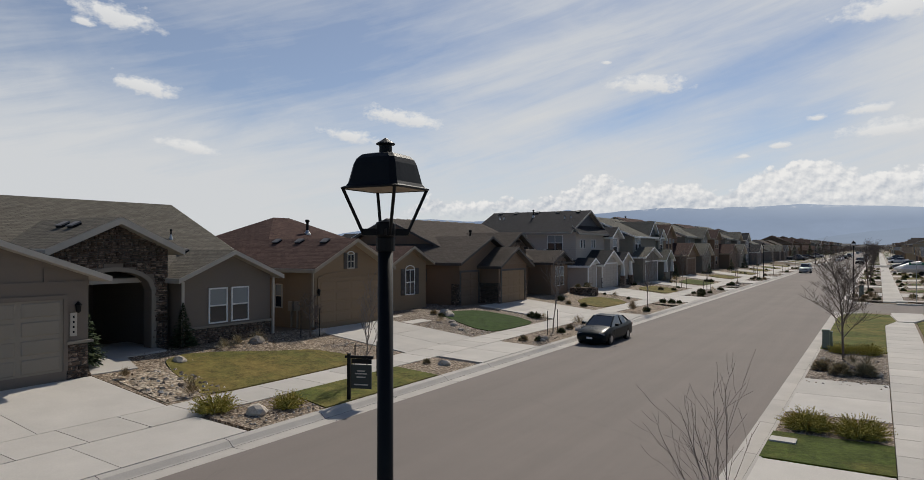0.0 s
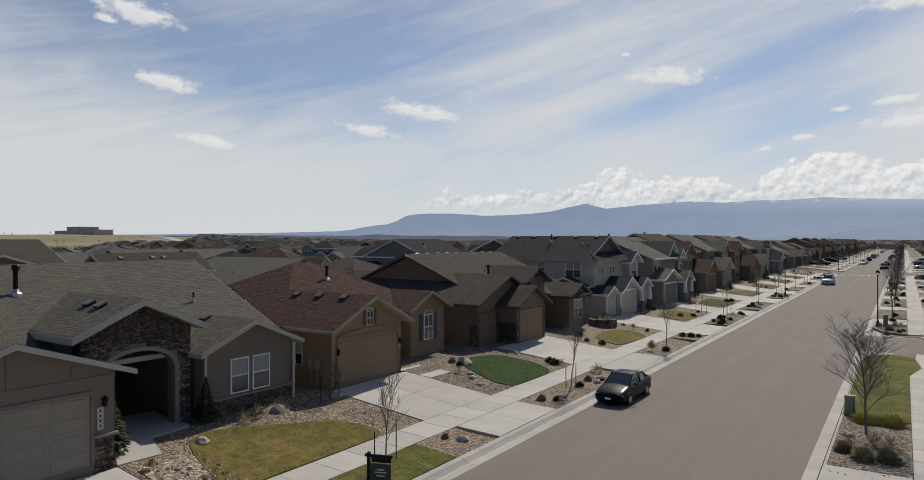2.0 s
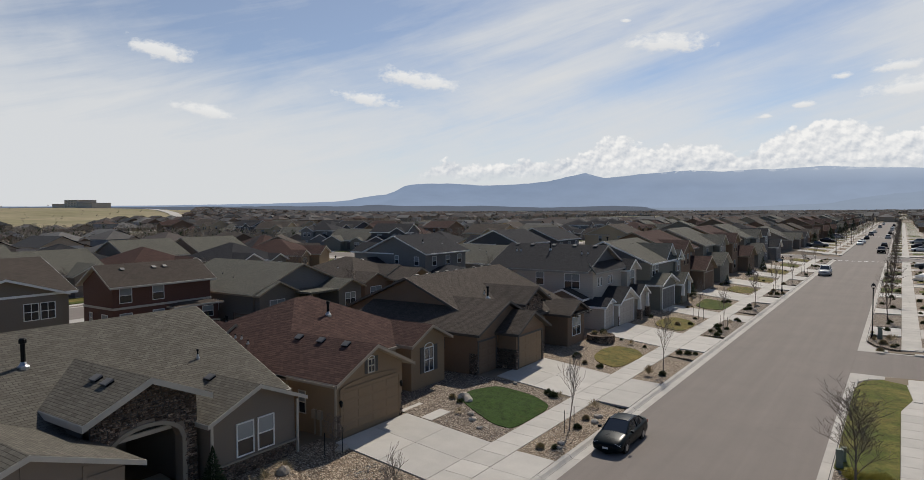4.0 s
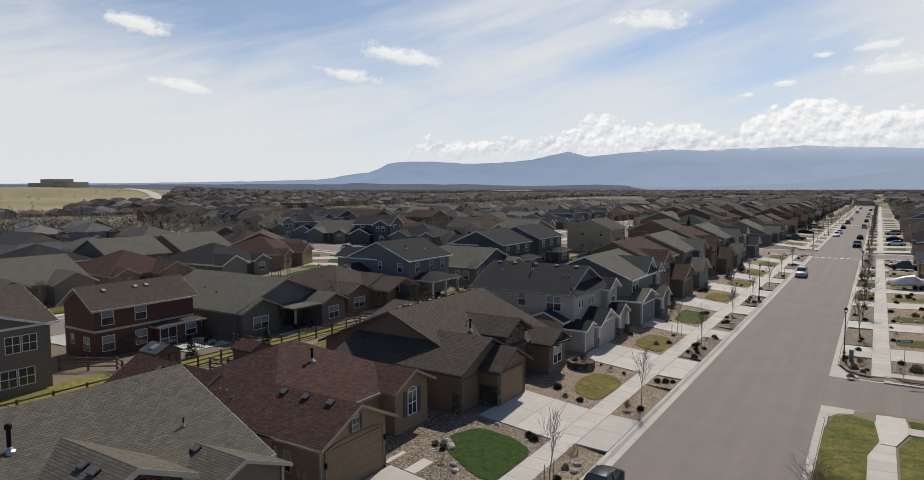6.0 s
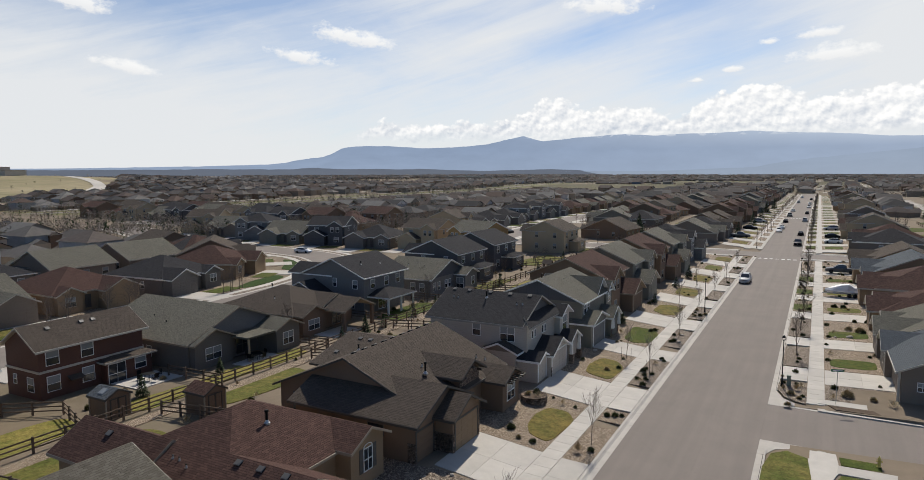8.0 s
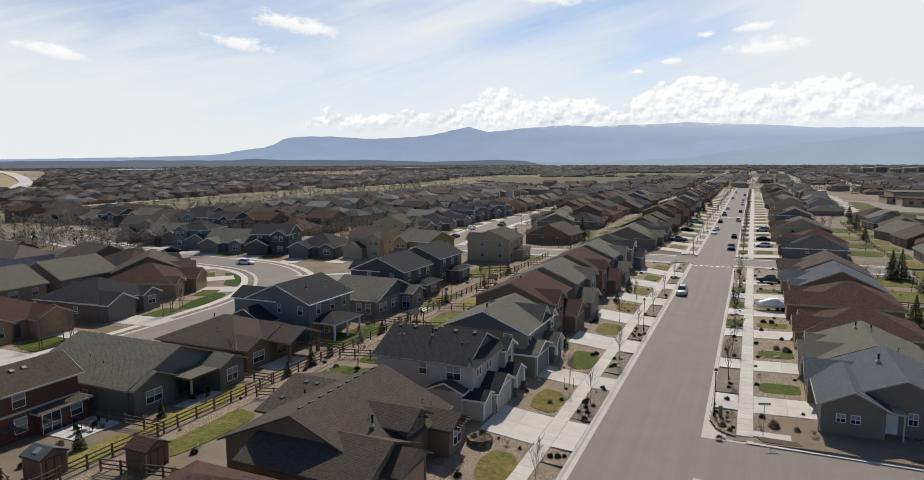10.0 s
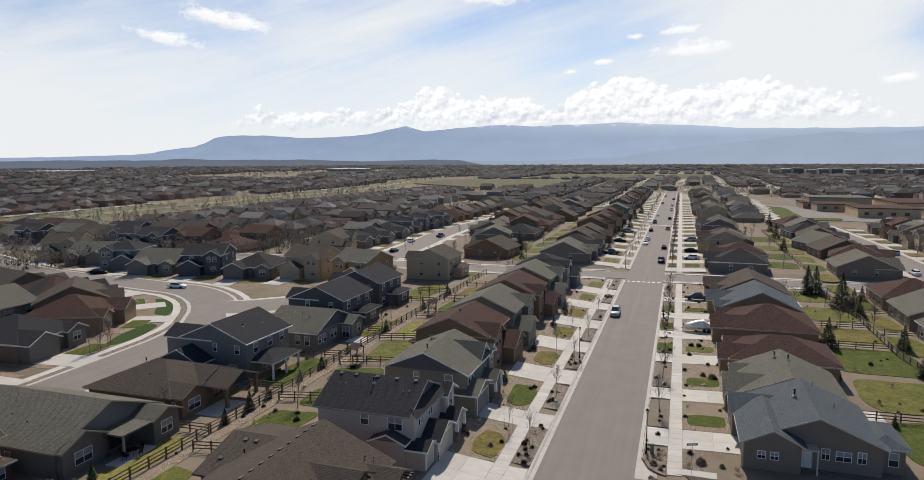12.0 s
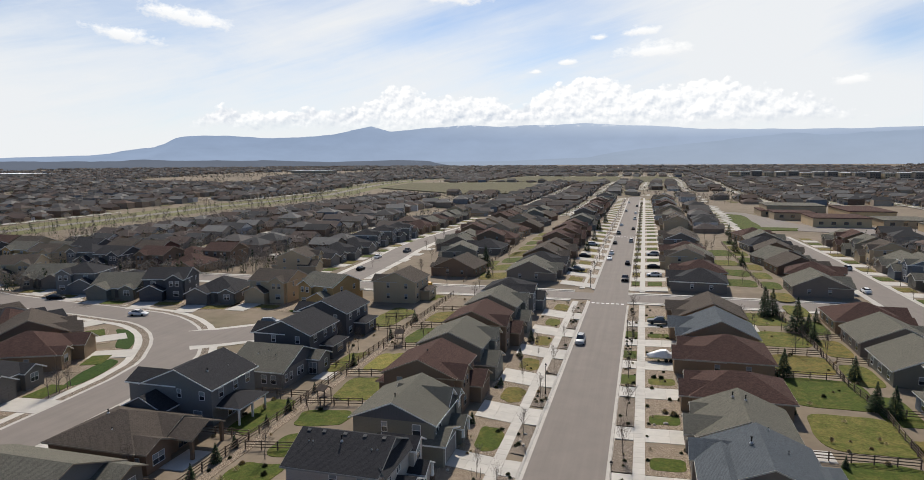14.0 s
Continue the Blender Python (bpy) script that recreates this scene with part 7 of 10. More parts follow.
# back yards
def back_yards():
    for i, (pts, mt, lb) in enumerate((
            (blob(-46.6, 44.5, 2.6, 5.6, 1), "lawn_mixed", "patchy yellow-green back lawn"), (blob(-52.4, 49.5, 1.7, 7.5, 2), "lawn_straw", "sunlit yellow-green back lawn"), (blob(-52.4, 38.2, 1.7, 3.6, 31), "lawn_straw", "sunlit yellow-green back lawn beside the patio"),
            (blob(-43.4, 63, 3.4, 3.6, 3), "lawn_green", "curved green back lawn"), (blob(-42.2, 72.0, 3.2, 3.8, 4), "lawn_green", "green round back lawn"), (blob(-43.2, 81.4, 4.0, 3.0, 30), "lawn_green", "curved green back lawn behind the house"),
            (blob(-42.2, 94, 4.2, 5.4, 5), "lawn_mixed", "mottled green back lawn"), (blob(-44.2, 108.5, 2.9, 5.4, 6), "lawn_straw", "yellow-green back lawn"), (blob(-43.0, 127.5, 3.4, 6.2, 8), "lawn_green", "green back lawn"), (blob(-43.6, 144, 4.4, 5.0, 32), "lawn_dry", "dry back lawn"),
            (blob(-53.0, 81, 2.5, 6.6, 7), "lawn_green", "green back lawn along the fence"), (blob(-52.0, 108, 1.8, 6.0, 9), "lawn_mixed", "green back lawn"), (blob(-57.0, 143, 3.5, 9.0, 10), "lawn_mixed", "green back lawn"),
            (blob(-58.0, 166, 6.0, 4.0, 11), "lawn_mixed", "green lawn by the cross street"), (blob(-53.8, 26, 2.6, 4.6, 12), "lawn_straw", "patchy sunlit back lawn inside the fence"), (blob(-44.5, 26, 4.0, 6.0, 33), "lawn_mixed", "green back lawn"), (blob(-55, 12, 2.4, 5, 13), "lawn_mixed", "patchy back lawn"),
            (blob(29.2, 110.8, 6.6, 7.0, 14, 0.08), "lawn_green", "wide green back lawn"), (blob(29.8, 95.0, 6.0, 6.6, 15, 0.08), "lawn_mixed", "wide patchy back lawn"), (blob(30.0, 79.0, 6.0, 6.6, 16, 0.08), "lawn_green", "green back lawn"),
            (blob(29.0, 126.0, 5.2, 5.6, 17, 0.08), "lawn_dry", "dry back lawn"), (blob(28.5, 143.0, 5.4, 6.0, 18, 0.08), "lawn_mixed", "green back lawn"), (blob(28, 160.0, 5.0, 6.0, 19, 0.08), "lawn_mixed", "green back lawn"),
            (blob(29, 206, 4.5, 6.0, 20), "lawn_green", "bright green back lawn"), (blob(30, 224, 4.5, 6.0, 21), "lawn_green", "green back lawn"), (blob(29, 245, 4.5, 6.0, 22), "lawn_mixed", "green back lawn"), (blob(30, 270, 5, 8, 23), "lawn_green", "green back lawn"),
            (blob(-54, 205, 5, 6, 24), "lawn_mixed", "green back lawn"), (blob(-54, 226, 5, 7, 25), "lawn_mixed", "green back lawn"), (blob(-44, 250, 5, 7, 26), "lawn_mixed", "green back lawn"), *((blob(37.2, 72 + 16.5 * k, 2.6, 6.0, 60 + k, 0.1), ("lawn_mixed", "lawn_dry", "lawn_green")[k % 3], "patchy back lawn beside the fence") for k in range(15)), *((blob(-44.5, 200 + 17 * k, 4.4, 6.2, 90 + k, 0.1), ("lawn_dry", "lawn_mixed", "lawn_green")[k % 3], "patchy back lawn") for k in range(8)))):
        patch("lawn_back", pts, M[mt], lb, "lawn", 0.02, 0.08)
    for x0, x1, y0, y1 in ((-61.0, -56.6, 38.6, 43.6), (-55.2, -53.3, 48.8, 54.0), (-53.8, -50.6, 97.5, 101.5), (21.0, 24.5, 84.6, 88.0), (22.0, 25.5, 148, 154), (-56.0, -52.5, 63.0, 68.5)):
        patch("pavement_patio", rect(x0, x1, y0, y1), M["concrete"], "pale concrete back patio", "patio", 0.03, 0.1)


back_yards()
patch("path_trail", [(-49.3, 8), (-47.9, 8), (-47.8, 60), (-47.7, 168), (-49.2, 168), (-49.4, 75), (-49.6, 40)], M["gravel"], "pale gravel strip along the rail fence", "path", 0.01, 0.08)


# ---- fences ----
def fence(path, step=2.4, group="rail fences"):
    th = thing("rail_fence", "weathered brown wooden rail fence with three rails", "fence", (*path[0], gz(*path[0])), 0, group)
    o = Vector((*path[0], gz(*path[0])))
    if "post" not in CACHE:
        mb = MB()
        mb.box(-0.07, 0.07, -0.07, 0.07, -0.3, 1.25)
        CACHE["post"] = mb.mesh("post", [M["wood"]])
        mb = MB()
        mb.box(-0.025, 0.025, 0.0, 1.0, -0.055, 0.055)
        CACHE["rail"] = mb.mesh("rail", [M["wood"]])
    pts = []
    for a, b in zip(path, path[1:]):
        a, b = Vector(a), Vector(b)
        n = max(1, round((b - a).length / step))
        pts += [a + (b - a) * k / n for k in range(n)]
    pts.append(Vector(path[-1]))
    g3 = lambda p: Vector((p.x, p.y, gz(p.x, p.y)))
    for i, p in enumerate(pts):
        q = part("post", CACHE["post"], None, th)
        q.location = g3(p) - o
        if i + 1 < len(pts):
            a, b = g3(p), g3(pts[i + 1])
            d = b - a
            for z in (0.35, 0.72, 1.1):
                r = part("rail", CACHE["rail"], None, th)
                rot = d.to_track_quat("Y", "Z").to_matrix().to_4x4()
                r.matrix_basis = Matrix.Translation(a - o + Vector((0, 0, z))) @ rot @ Matrix.Diagonal((1, d.length, 1, 1))


fence([(-50.2, -6), (-50.3, 40), (-50.2, 52), (-50.0, 68), (-49.6, 75), (-49.8, 96), (-49.7, 120), (-49.5, 138), (-49.4, 170)])
for y in (20.5, 35.0, 54.0, 70.0, 86.0, 100.2, 117.0, 133.5, 150.0):
    fence([(-48.4, y), (-39.2, y + 0.4)])
for y in (14.5, 43.0, 58.5, 73.3, 89.1, 104.8, 131.2, 142.0):
    fence([(-50.1, y), (-58.0, y)])
fence([(-50.4, 29.3), (-56.6, 31.4), (-61.0, 28.6)])
fence([(33.8, 66), (34.4, 86.8), (35.1, 101.5), (33.6, 115), (33.8, 138), (31.8, 162), (31.6, 168.6)])
for y in (85.0, 117.4, 131.2):
    fence([(21.0, y), (33.6, y + 0.6)])
for y in (102.6, 128, 145):
    fence([(35.2, y), (40.3, y)])
fence([(34.0, 190), (33.5, 300)], 5.0)
fence([(-52, 190), (-52, 300)], 5.0)


def shed(x, y, label, roof, skylight=False):
    """A garden shed of boards with a double door towards the street."""
    z = gz(x, y)
    h = House(label, (x, y, z), trim="trim_dark", category="shed")
    h.e.name = "garden_shed"
    h.wing(x - 1.15, x + 1.15, y - 1.1, y + 1.1, z, z + 1.85, "gx", 0.5, "lap_umber", roof, ov=0.15)
    for s in (-1, 1):
        d = h.door("+x", x + 1.15, y + 0.33 * s, z + 0.05, 0.62, 1.6, "lap_umber")
    mb = MB()
    for s in (-1, 1):
        for t in (-1, 1):
            mb.box(x + 1.15 * s - 0.05, x + 1.15 * s + 0.05, y + 1.1 * t - 0.05, y + 1.1 * t + 0.05, z, z + 1.8)
    h.add("corner_trim", mb, M["trim_tan"])
    if skylight:
        mb = MB()
        e = lambda yy: z + 1.85 - 0.075 + 0.16 + 0.5 * (yy - y + 1.25)
        mb.faces([(x - 0.3, y - 0.85, e(y - 0.85) + 0.06), (x + 0.35, y - 0.85, e(y - 0.85) + 0.06), (x + 0.35, y - 0.3, e(y - 0.3) + 0.06), (x - 0.3, y - 0.3, e(y - 0.3) + 0.06),
                  (x - 0.34, y - 0.89, e(y - 0.89)), (x + 0.39, y - 0.89, e(y - 0.89)), (x + 0.39, y - 0.26, e(y - 0.26)), (x - 0.34, y - 0.26, e(y - 0.26))], [(0, 1, 2, 3), (4, 5, 1, 0), (5, 6, 2, 1), (6, 7, 3, 2), (7, 4, 0, 3)])
        h.add("skylight", mb, M["blind"])


shed(-52.6, 33.1, "brown wooden garden shed with blue-gray roof and skylight", "roof_blue", True)
shed(-45.2, 37.0, "small brown shed beside the rail fence", "roof_brown")


def patio_chair(at, rz):
    th = thing("patio_chair", "dark metal patio chair on a concrete patio", "chair", at, rz, "patio chairs")
    for nm, bx in (("seat", (-0.25, 0.25, -0.25, 0.25, 0.42, 0.46)), ("backrest", (-0.27, -0.23, -0.25, 0.25, 0.50, 0.95))):
        mb = MB()
        mb.box(*bx)
        part(nm, mb, M["iron"], th)
    for x in (-0.23, 0.23):
        for y in (-0.23, 0.23):
            mb = MB()
            mb.tube((x, y, 0.0), (x, y, 0.5 if x < 0 else 0.42), 0.018, 0.018, 5)
            part("leg", mb, M["iron"], th)
    return th


def patio_set(cx, cy, z):
    th = thing("patio_table", "dark metal patio table on a concrete patio", "table", (cx, cy, z), 20)
    mb = MB()
    mb.lathe([(0.02, 0.70), (0.60, 0.70), (0.62, 0.715), (0.60, 0.73), (0.02, 0.73)], 20)
    part("tabletop", mb, M["iron"], th)
    for k in range(4):
        a = math.pi / 4 + k * math.pi / 2
        mb = MB()
        mb.tube((0.42 * math.cos(a), 0.42 * math.sin(a), 0.0), (0.3 * math.cos(a), 0.3 * math.sin(a), 0.7), 0.02, 0.02, 5)
        part("leg", mb, M["iron"], th)
    first = patio_chair((cx + 1.0, cy, z), 180)
    for a in (80, 190, 280):
        copy_thing(first, pose(cx + math.cos(radians(a)), cy + math.sin(radians(a)), z, 0, 0, a + 180))


patio_set(-58.4, 41.0, gz(-58.4) + 0.03)
patio_set(-54.2, 51.4, gz(-54.2) + 0.03)
patio_set(23.6, 151.0, gz(23.6) + 0.03)


def playset(at, rz):
    th = thing("playset", "weathered wooden playset with a small gabled roof and slide", "playset", at, rz)
    for x in (-0.7, 0.7):
        for y in (-0.7, 0.7):
            mb = MB()
            mb.box(x - 0.05, x + 0.05, y - 0.05, y + 0.05, -0.1, 2.5)
            part("post", mb, M["wood"], th)
    mb = MB()
    mb.box(-0.8, 0.8, -0.8, 0.8, 1.25, 1.33)
    part("deck", mb, M["wood"], th)
    for s in (-1, 1):
        mb = MB()
        mb.faces([(0, -0.95, 3.1), (0, 0.95, 3.1), (s * 0.95, 0.95, 2.4), (s * 0.95, -0.95, 2.4), (0, -0.95, 3.04), (0, 0.95, 3.04), (s * 0.95, 0.95, 2.34), (s * 0.95, -0.95, 2.34)], [(0, 1, 2, 3), (7, 6, 5, 4), (0, 3, 7, 4), (1, 5, 6, 2), (3, 2, 6, 7)])
        part("roof", mb, M["wood"], th)
        mb = MB()
        mb.tube((-0.7 + 0.0, s * 0.65, 2.3), (-3.2, s * 0.65, 2.3), 0.05, 0.05, 6) if s > 0 else mb.tube((-3.2, 0.0, 0.0), (-3.2, 0.65, 2.3), 0.05, 0.05, 6)
        part("swing_beam", mb, M["wood"], th)
    mb = MB()
    mb.faces([(0.8, -0.25, 1.33), (0.8, 0.25, 1.33), (2.9, 0.25, 0.2), (2.9, -0.25, 0.2), (0.8, -0.25, 1.25), (0.8, 0.25, 1.25), (2.9, 0.25, 0.12), (2.9, -0.25, 0.12)], [(0, 3, 2, 1), (4, 5, 6, 7), (0, 4, 7, 3), (1, 2, 6, 5)])
    part("slide", mb, M["trim_tan"], th)


playset((-45.6, 86.6, gz(-45.6)), 70)
playset((-46.2, 120.4, gz(-46.2)), 100)


# ---- street furniture ----
def lamp_post(at, rz=0.0, tall=5.1):
    th = thing("street_lamp", "black cast-iron post lamp with a four-sided lantern hood", "street lamp", at, rz, "street lamps")
    z = tall - 0.535
    mb = MB()
    mb.lathe([(0.12, 0.0), (0.12, 0.25), (0.085, 0.35), (0.055, 0.6), (0.047, 1.2), (0.042, 2.6), (0.038, z - 0.02)], 16)
    part("pole", mb, M["iron"], th, smooth=True)
    mb = MB()
    mb.lathe([(0.038, z - 0.09), (0.046, z - 0.085), (0.046, z - 0.02), (0.041, z - 0.015), (0.050, z), (0.050, z + 0.055), (0.044, z + 0.065), (0.02, z + 0.075)], 16)
    part("collar", mb, M["iron"], th)
    mb = MB()
    for a in (math.pi / 4, 3 * math.pi / 4):
        c, s = math.cos(a) * 0.112, math.sin(a) * 0.112
        d = Vector((-math.sin(a), math.cos(a), 0)) * 0.016
        p, q, up = Vector((-c, -s, z - 0.005)), Vector((c, s, z - 0.005)), Vector((0, 0, 0.035))
        mb.faces([p - d, p + d, q + d, q - d, p - d + up, p + d + up, q + d + up, q - d + up], [(3, 2, 1, 0), (4, 5, 6, 7), (0, 1, 5, 4), (1, 2, 6, 5), (2, 3, 7, 6), (3, 0, 4, 7)])
    part("cross_arm", mb, M["iron"], th)
    zt = z + 0.235
    for k in range(4):
        a = math.pi / 4 + k * math.pi / 2
        c, s = math.cos(a), math.sin(a)
        mb = MB()
        mb.tube((c * 0.108, s * 0.108, z + 0.0), (c * 0.212, s * 0.212, zt + 0.012), 0.0085, 0.0085, 5)
        part("stay", mb, M["iron"], th)
    # hood: square in plan, bowed sides, flared lip
    prof = [(0.160, zt), (0.168, zt + 0.003), (0.168, zt + 0.010), (0.152, zt + 0.017), (0.141, zt + 0.035), (0.130, zt + 0.090), (0.121, zt + 0.135), (0.110, zt + 0.163), (0.092, zt + 0.183), (0.062, zt + 0.192), (0.03, zt + 0.195)]
    mb = MB()
    n = 32

    def ring(r, zz):
        out = []
        for k in range(n):
            a = 2 * math.pi * (k + 0.5) / n
            c, s = math.cos(a), math.sin(a)
            q = (abs(c) ** 12 + abs(s) ** 12) ** (-1 / 12)
            out.append((r * q * c, r * q * s, zz))
        return out
    pts = [p for r, zz in prof for p in ring(r, zz)]
    fs = [(j * n + k, j * n + (k + 1) % n, (j + 1) * n + (k + 1) % n, (j + 1) * n + k) for j in range(len(prof) - 1) for k in range(n)]
    fs.append(tuple((len(prof) - 1) * n + k for k in range(n)))
    mb.faces(pts, fs)
    part("hood", mb, M["iron"], th)
    mb = MB()
    mb.faces(ring(0.158, zt + 0.004) + ring(0.08, zt + 0.03), [(k, n + k, n + (k + 1) % n, (k + 1) % n) for k in range(n)] + [tuple(range(2 * n - 1, n - 1, -1))])
    part("reflector", mb, M["trim_tan"], th, "pale reflector and lamp under the hood")
    mb = MB()
    t = zt + 0.192
    mb.lathe([(0.032, t), (0.032, t + 0.045), (0.035, t + 0.047), (0.047, t + 0.049), (0.047, t + 0.055), (0.022, t + 0.072), (0.003, t + 0.086)], 16)
    part("finial", mb, M["iron"], th)
    return th


lamp = lamp_post((-2.2, 2.70, 0.15), 5.4)
lamp.scale = (1.08, 1.08, 1.0)
for x, y in ((-1.88, 68.25), (-1.75, 132), (-1.75, 214), (-1.75, 300), (-13.6, 100.0), (-13.6, 190), (-13.6, 250)):
    copy_thing(lamp, pose(x, y, gz(x, y), 0, 0, 8.0))


def street_sign(at, rz):
    th = thing("street_sign", "tall thin steel post with a green name blade", "street sign", at, rz)
    mb = MB()
    mb.tube((0, 0, 0), (0, 0, 3.1), 0.03, 0.03, 8)
    part("post", mb, M["steel"], th)
    mb = MB()
    mb.box(-0.55, 0.55, -0.012, 0.012, 3.0, 3.22)
    b = part("blade", mb, M["sign_green"], th)
    mb = MB()
    mb.box(-0.4, 0.4, -0.016, -0.012, 3.07, 3.15)
    part("bar", mb, M["trim_white"], b)


M["sign_green"] = paint("sign_green", (0.02, 0.14, 0.07), 0.5)
street_sign((2.6, 64.9, 0.16), 20)


def pedestal(at, s=1.0, rz=0):
    th = thing("utility_pedestal", "gray-green utility pedestal box beside the kerb", "utility box", at, rz, "utility boxes")
    mb = MB()
    mb.faces([(-0.15 * s, -0.12 * s, 0), (0.15 * s, -0.12 * s, 0), (0.15 * s, 0.12 * s, 0), (-0.15 * s, 0.12 * s, 0), (-0.13 * s, -0.10 * s, 0.75 * s), (0.13 * s, -0.10 * s, 0.75 * s), (0.13 * s, 0.10 * s, 0.75 * s), (-0.13 * s, 0.10 * s, 0.75 * s)],
             [(4, 5, 6, 7), (0, 1, 5, 4), (1, 2, 6, 5), (2, 3, 7, 6), (3, 0, 4, 7)])
    part("body", mb, M["utility"], th)
    mb = MB()
    mb.box(-0.155 * s, 0.155 * s, -0.125 * s, 0.125 * s, 0.72 * s, 0.82 * s)
    part("cap", mb, M["utility"], th)


M["utility"] = paint("utility_green_gray", (0.17, 0.20, 0.16), 0.6)
pedestal((-2.0, 33.3, 0.15), 1.0)
pedestal((-1.9, 34.2, 0.15), 0.8)
pedestal((-1.3, 68.6, 0.16), 1.3)
mb = MB()
mb.box(-0.28, 0.28, -0.2, 0.2, 0.0, 0.05)
lid = part("meter_lid", mb, M["concrete"])
lid.location = (-1.9, 16.9, 0.125)
tagged(lid, "pale concrete meter pit lid in the grass", "utility lid")


def hydrant(at):
    th = thing("fire_hydrant", "small yellow fire hydrant in the grass", "hydrant", at)
    mb = MB()
    mb.lathe([(0.15, 0), (0.15, 0.05), (0.10, 0.06), (0.10, 0.5), (0.13, 0.52), (0.13, 0.56), (0.09, 0.66), (0.03, 0.72), (0.03, 0.78)], 12)
    part("barrel", mb, M["hydrant"], th)
    mb = MB()
    mb.tube((-0.2, 0, 0.4), (0.2, 0, 0.4), 0.06, 0.06, 8)
    part("outlet", mb, M["hydrant"], th)


M["hydrant"] = paint("hydrant_paint", (0.45, 0.36, 0.10), 0.5)
hydrant((5.0, 52.0, 0.25))


def yard_sign():
    th = thing("yard_sign", "black wooden yard sign post with two hanging dark panels", "yard sign", (-13.15, 14.46, 0.2), 20)
    mb = MB()
    mb.box(-0.045, 0.045, -0.045, 0.045, -0.2, 1.32)
    part("post", mb, M["iron"], th)
    mb = MB()
    mb.box(-0.12, 0.75, -0.03, 0.03, 1.18, 1.26)
    part("arm", mb, M["iron"], th)
    mb = MB()
    mb.box(0.08, 0.70, -0.012, 0.012, 1.03, 1.17)
    part("panel", mb, M["iron"], th)
    mb = MB()
    mb.box(0.06, 0.70, -0.014, 0.014, 0.30, 1.0)
    p = part("panel", mb, M["sign_dark"], th, "dark green panel with pale lines")
    for z, a, b in ((0.80, 0.26, 0.50), (0.72, 0.2, 0.56), (0.62, 0.24, 0.52), (0.40, 0.16, 0.60)):
        mb = MB()
        mb.box(a, b, -0.018, -0.014, z, z + 0.035)
        part("bar", mb, M["trim_cream"], p)
    mb = MB()
    for x in (0.2, 0.58):
        mb.box(x - 0.006, x + 0.006, -0.005, 0.005, 1.0, 1.18)
    part("hanger", mb, M["steel"], th)


M["sign_dark"] = paint("sign_dark", (0.02, 0.028, 0.025), 0.5)
yard_sign()

# thin near-black strips along the foot of both kerbs
for nm, x in (("gutter_line_left", ROAD_L - 0.47), ("gutter_line_right", ROAD_R + 0.44)):
    for k, (a, b) in enumerate(((-14, 51), (67, 168)) if "right" in nm else ((-14, 170),)):
        mb = MB()
        mb.box(x - 0.018, x + 0.018, a, b, -0.02, 0.004)
        setting(nm + ("_far" if k else ""), mb, M["tar"], "thin dark line of dirt in the gutter", "gutter")

mb = MB()
for k in range(7):
    x = ROAD_L + 0.5 + k * 1.25
    mb.box(x, x + 0.75, 169.6, 170.4, 0.0, 0.006)
    mb.box(x, x + 0.75, 318.4, 319.6, 0.0, 0.012)
setting("crosswalk_marking", mb, M["trim_white"], "white painted crossing dashes on the asphalt", "road marking")


# ---- plants ----
def tree_mesh(seed, height, spread, trunk_r, levels=4, first=0.35, twig=0.006, kids=(7, 5, 4), droop=0.0, lean=0.35):
    """A bare tree: tapered trunk, limbs and twigs; returns two meshes, trunk and crown."""
    rng = random.Random(seed)
    tb, cb = MB(), MB()

    def limb(p, d, length, r, level, mb):
        segs = 4 if level < 2 else 3
        pts = [p]
        for k in range(segs):
            wob = 0.10 if level == 0 else 0.20
            d = (d + Vector((rng.uniform(-wob, wob), rng.uniform(-wob, wob), rng.uniform(-0.03, 0.12) - droop * level * 0.03))).normalized()
            pts.append(pts[-1] + d * length / segs)
        for k in range(segs):
            ra, rb = r * (1 - 0.72 * k / segs), r * (1 - 0.72 * (k + 1) / segs)
            mb.tube(pts[k], pts[k + 1], max(ra, twig), max(rb, twig * 0.8), 6 if level == 0 else (5 if level == 1 else 3), 0, level == 0)
        if level >= levels - 1:
            return
        n = kids[min(level, len(kids) - 1)]
        for i in range(n):
            f = (first if level == 0 else 0.25) + (0.98 - (first if level == 0 else 0.25)) * (i + rng.random() * 0.7) / n
            k = min(segs - 1, int(f * segs))
            q = pts[k].lerp(pts[k + 1], f * segs - k)
            a = rng.uniform(0, 2 * math.pi) if level else i * 2.4 + rng.uniform(-0.4, 0.4)
            side = Vector((math.cos(a), math.sin(a), 0))
            up = rng.uniform(0.55, 1.1) if level == 0 else rng.uniform(0.1, 0.8)
            nd = (side * spread + Vector((0, 0, up)) + d * 0.35).normalized()
            limb(q, nd, length * rng.uniform(0.38, 0.62) * (1.0 if level else (1.15 - 0.6 * f)), r * 0.45 * (1 - 0.4 * f), level + 1, cb)

    limb(Vector((0, 0, -0.1)), Vector((0.02, 0.01, 1)), height * 0.93, trunk_r, 0, tb)
    return tb, cb


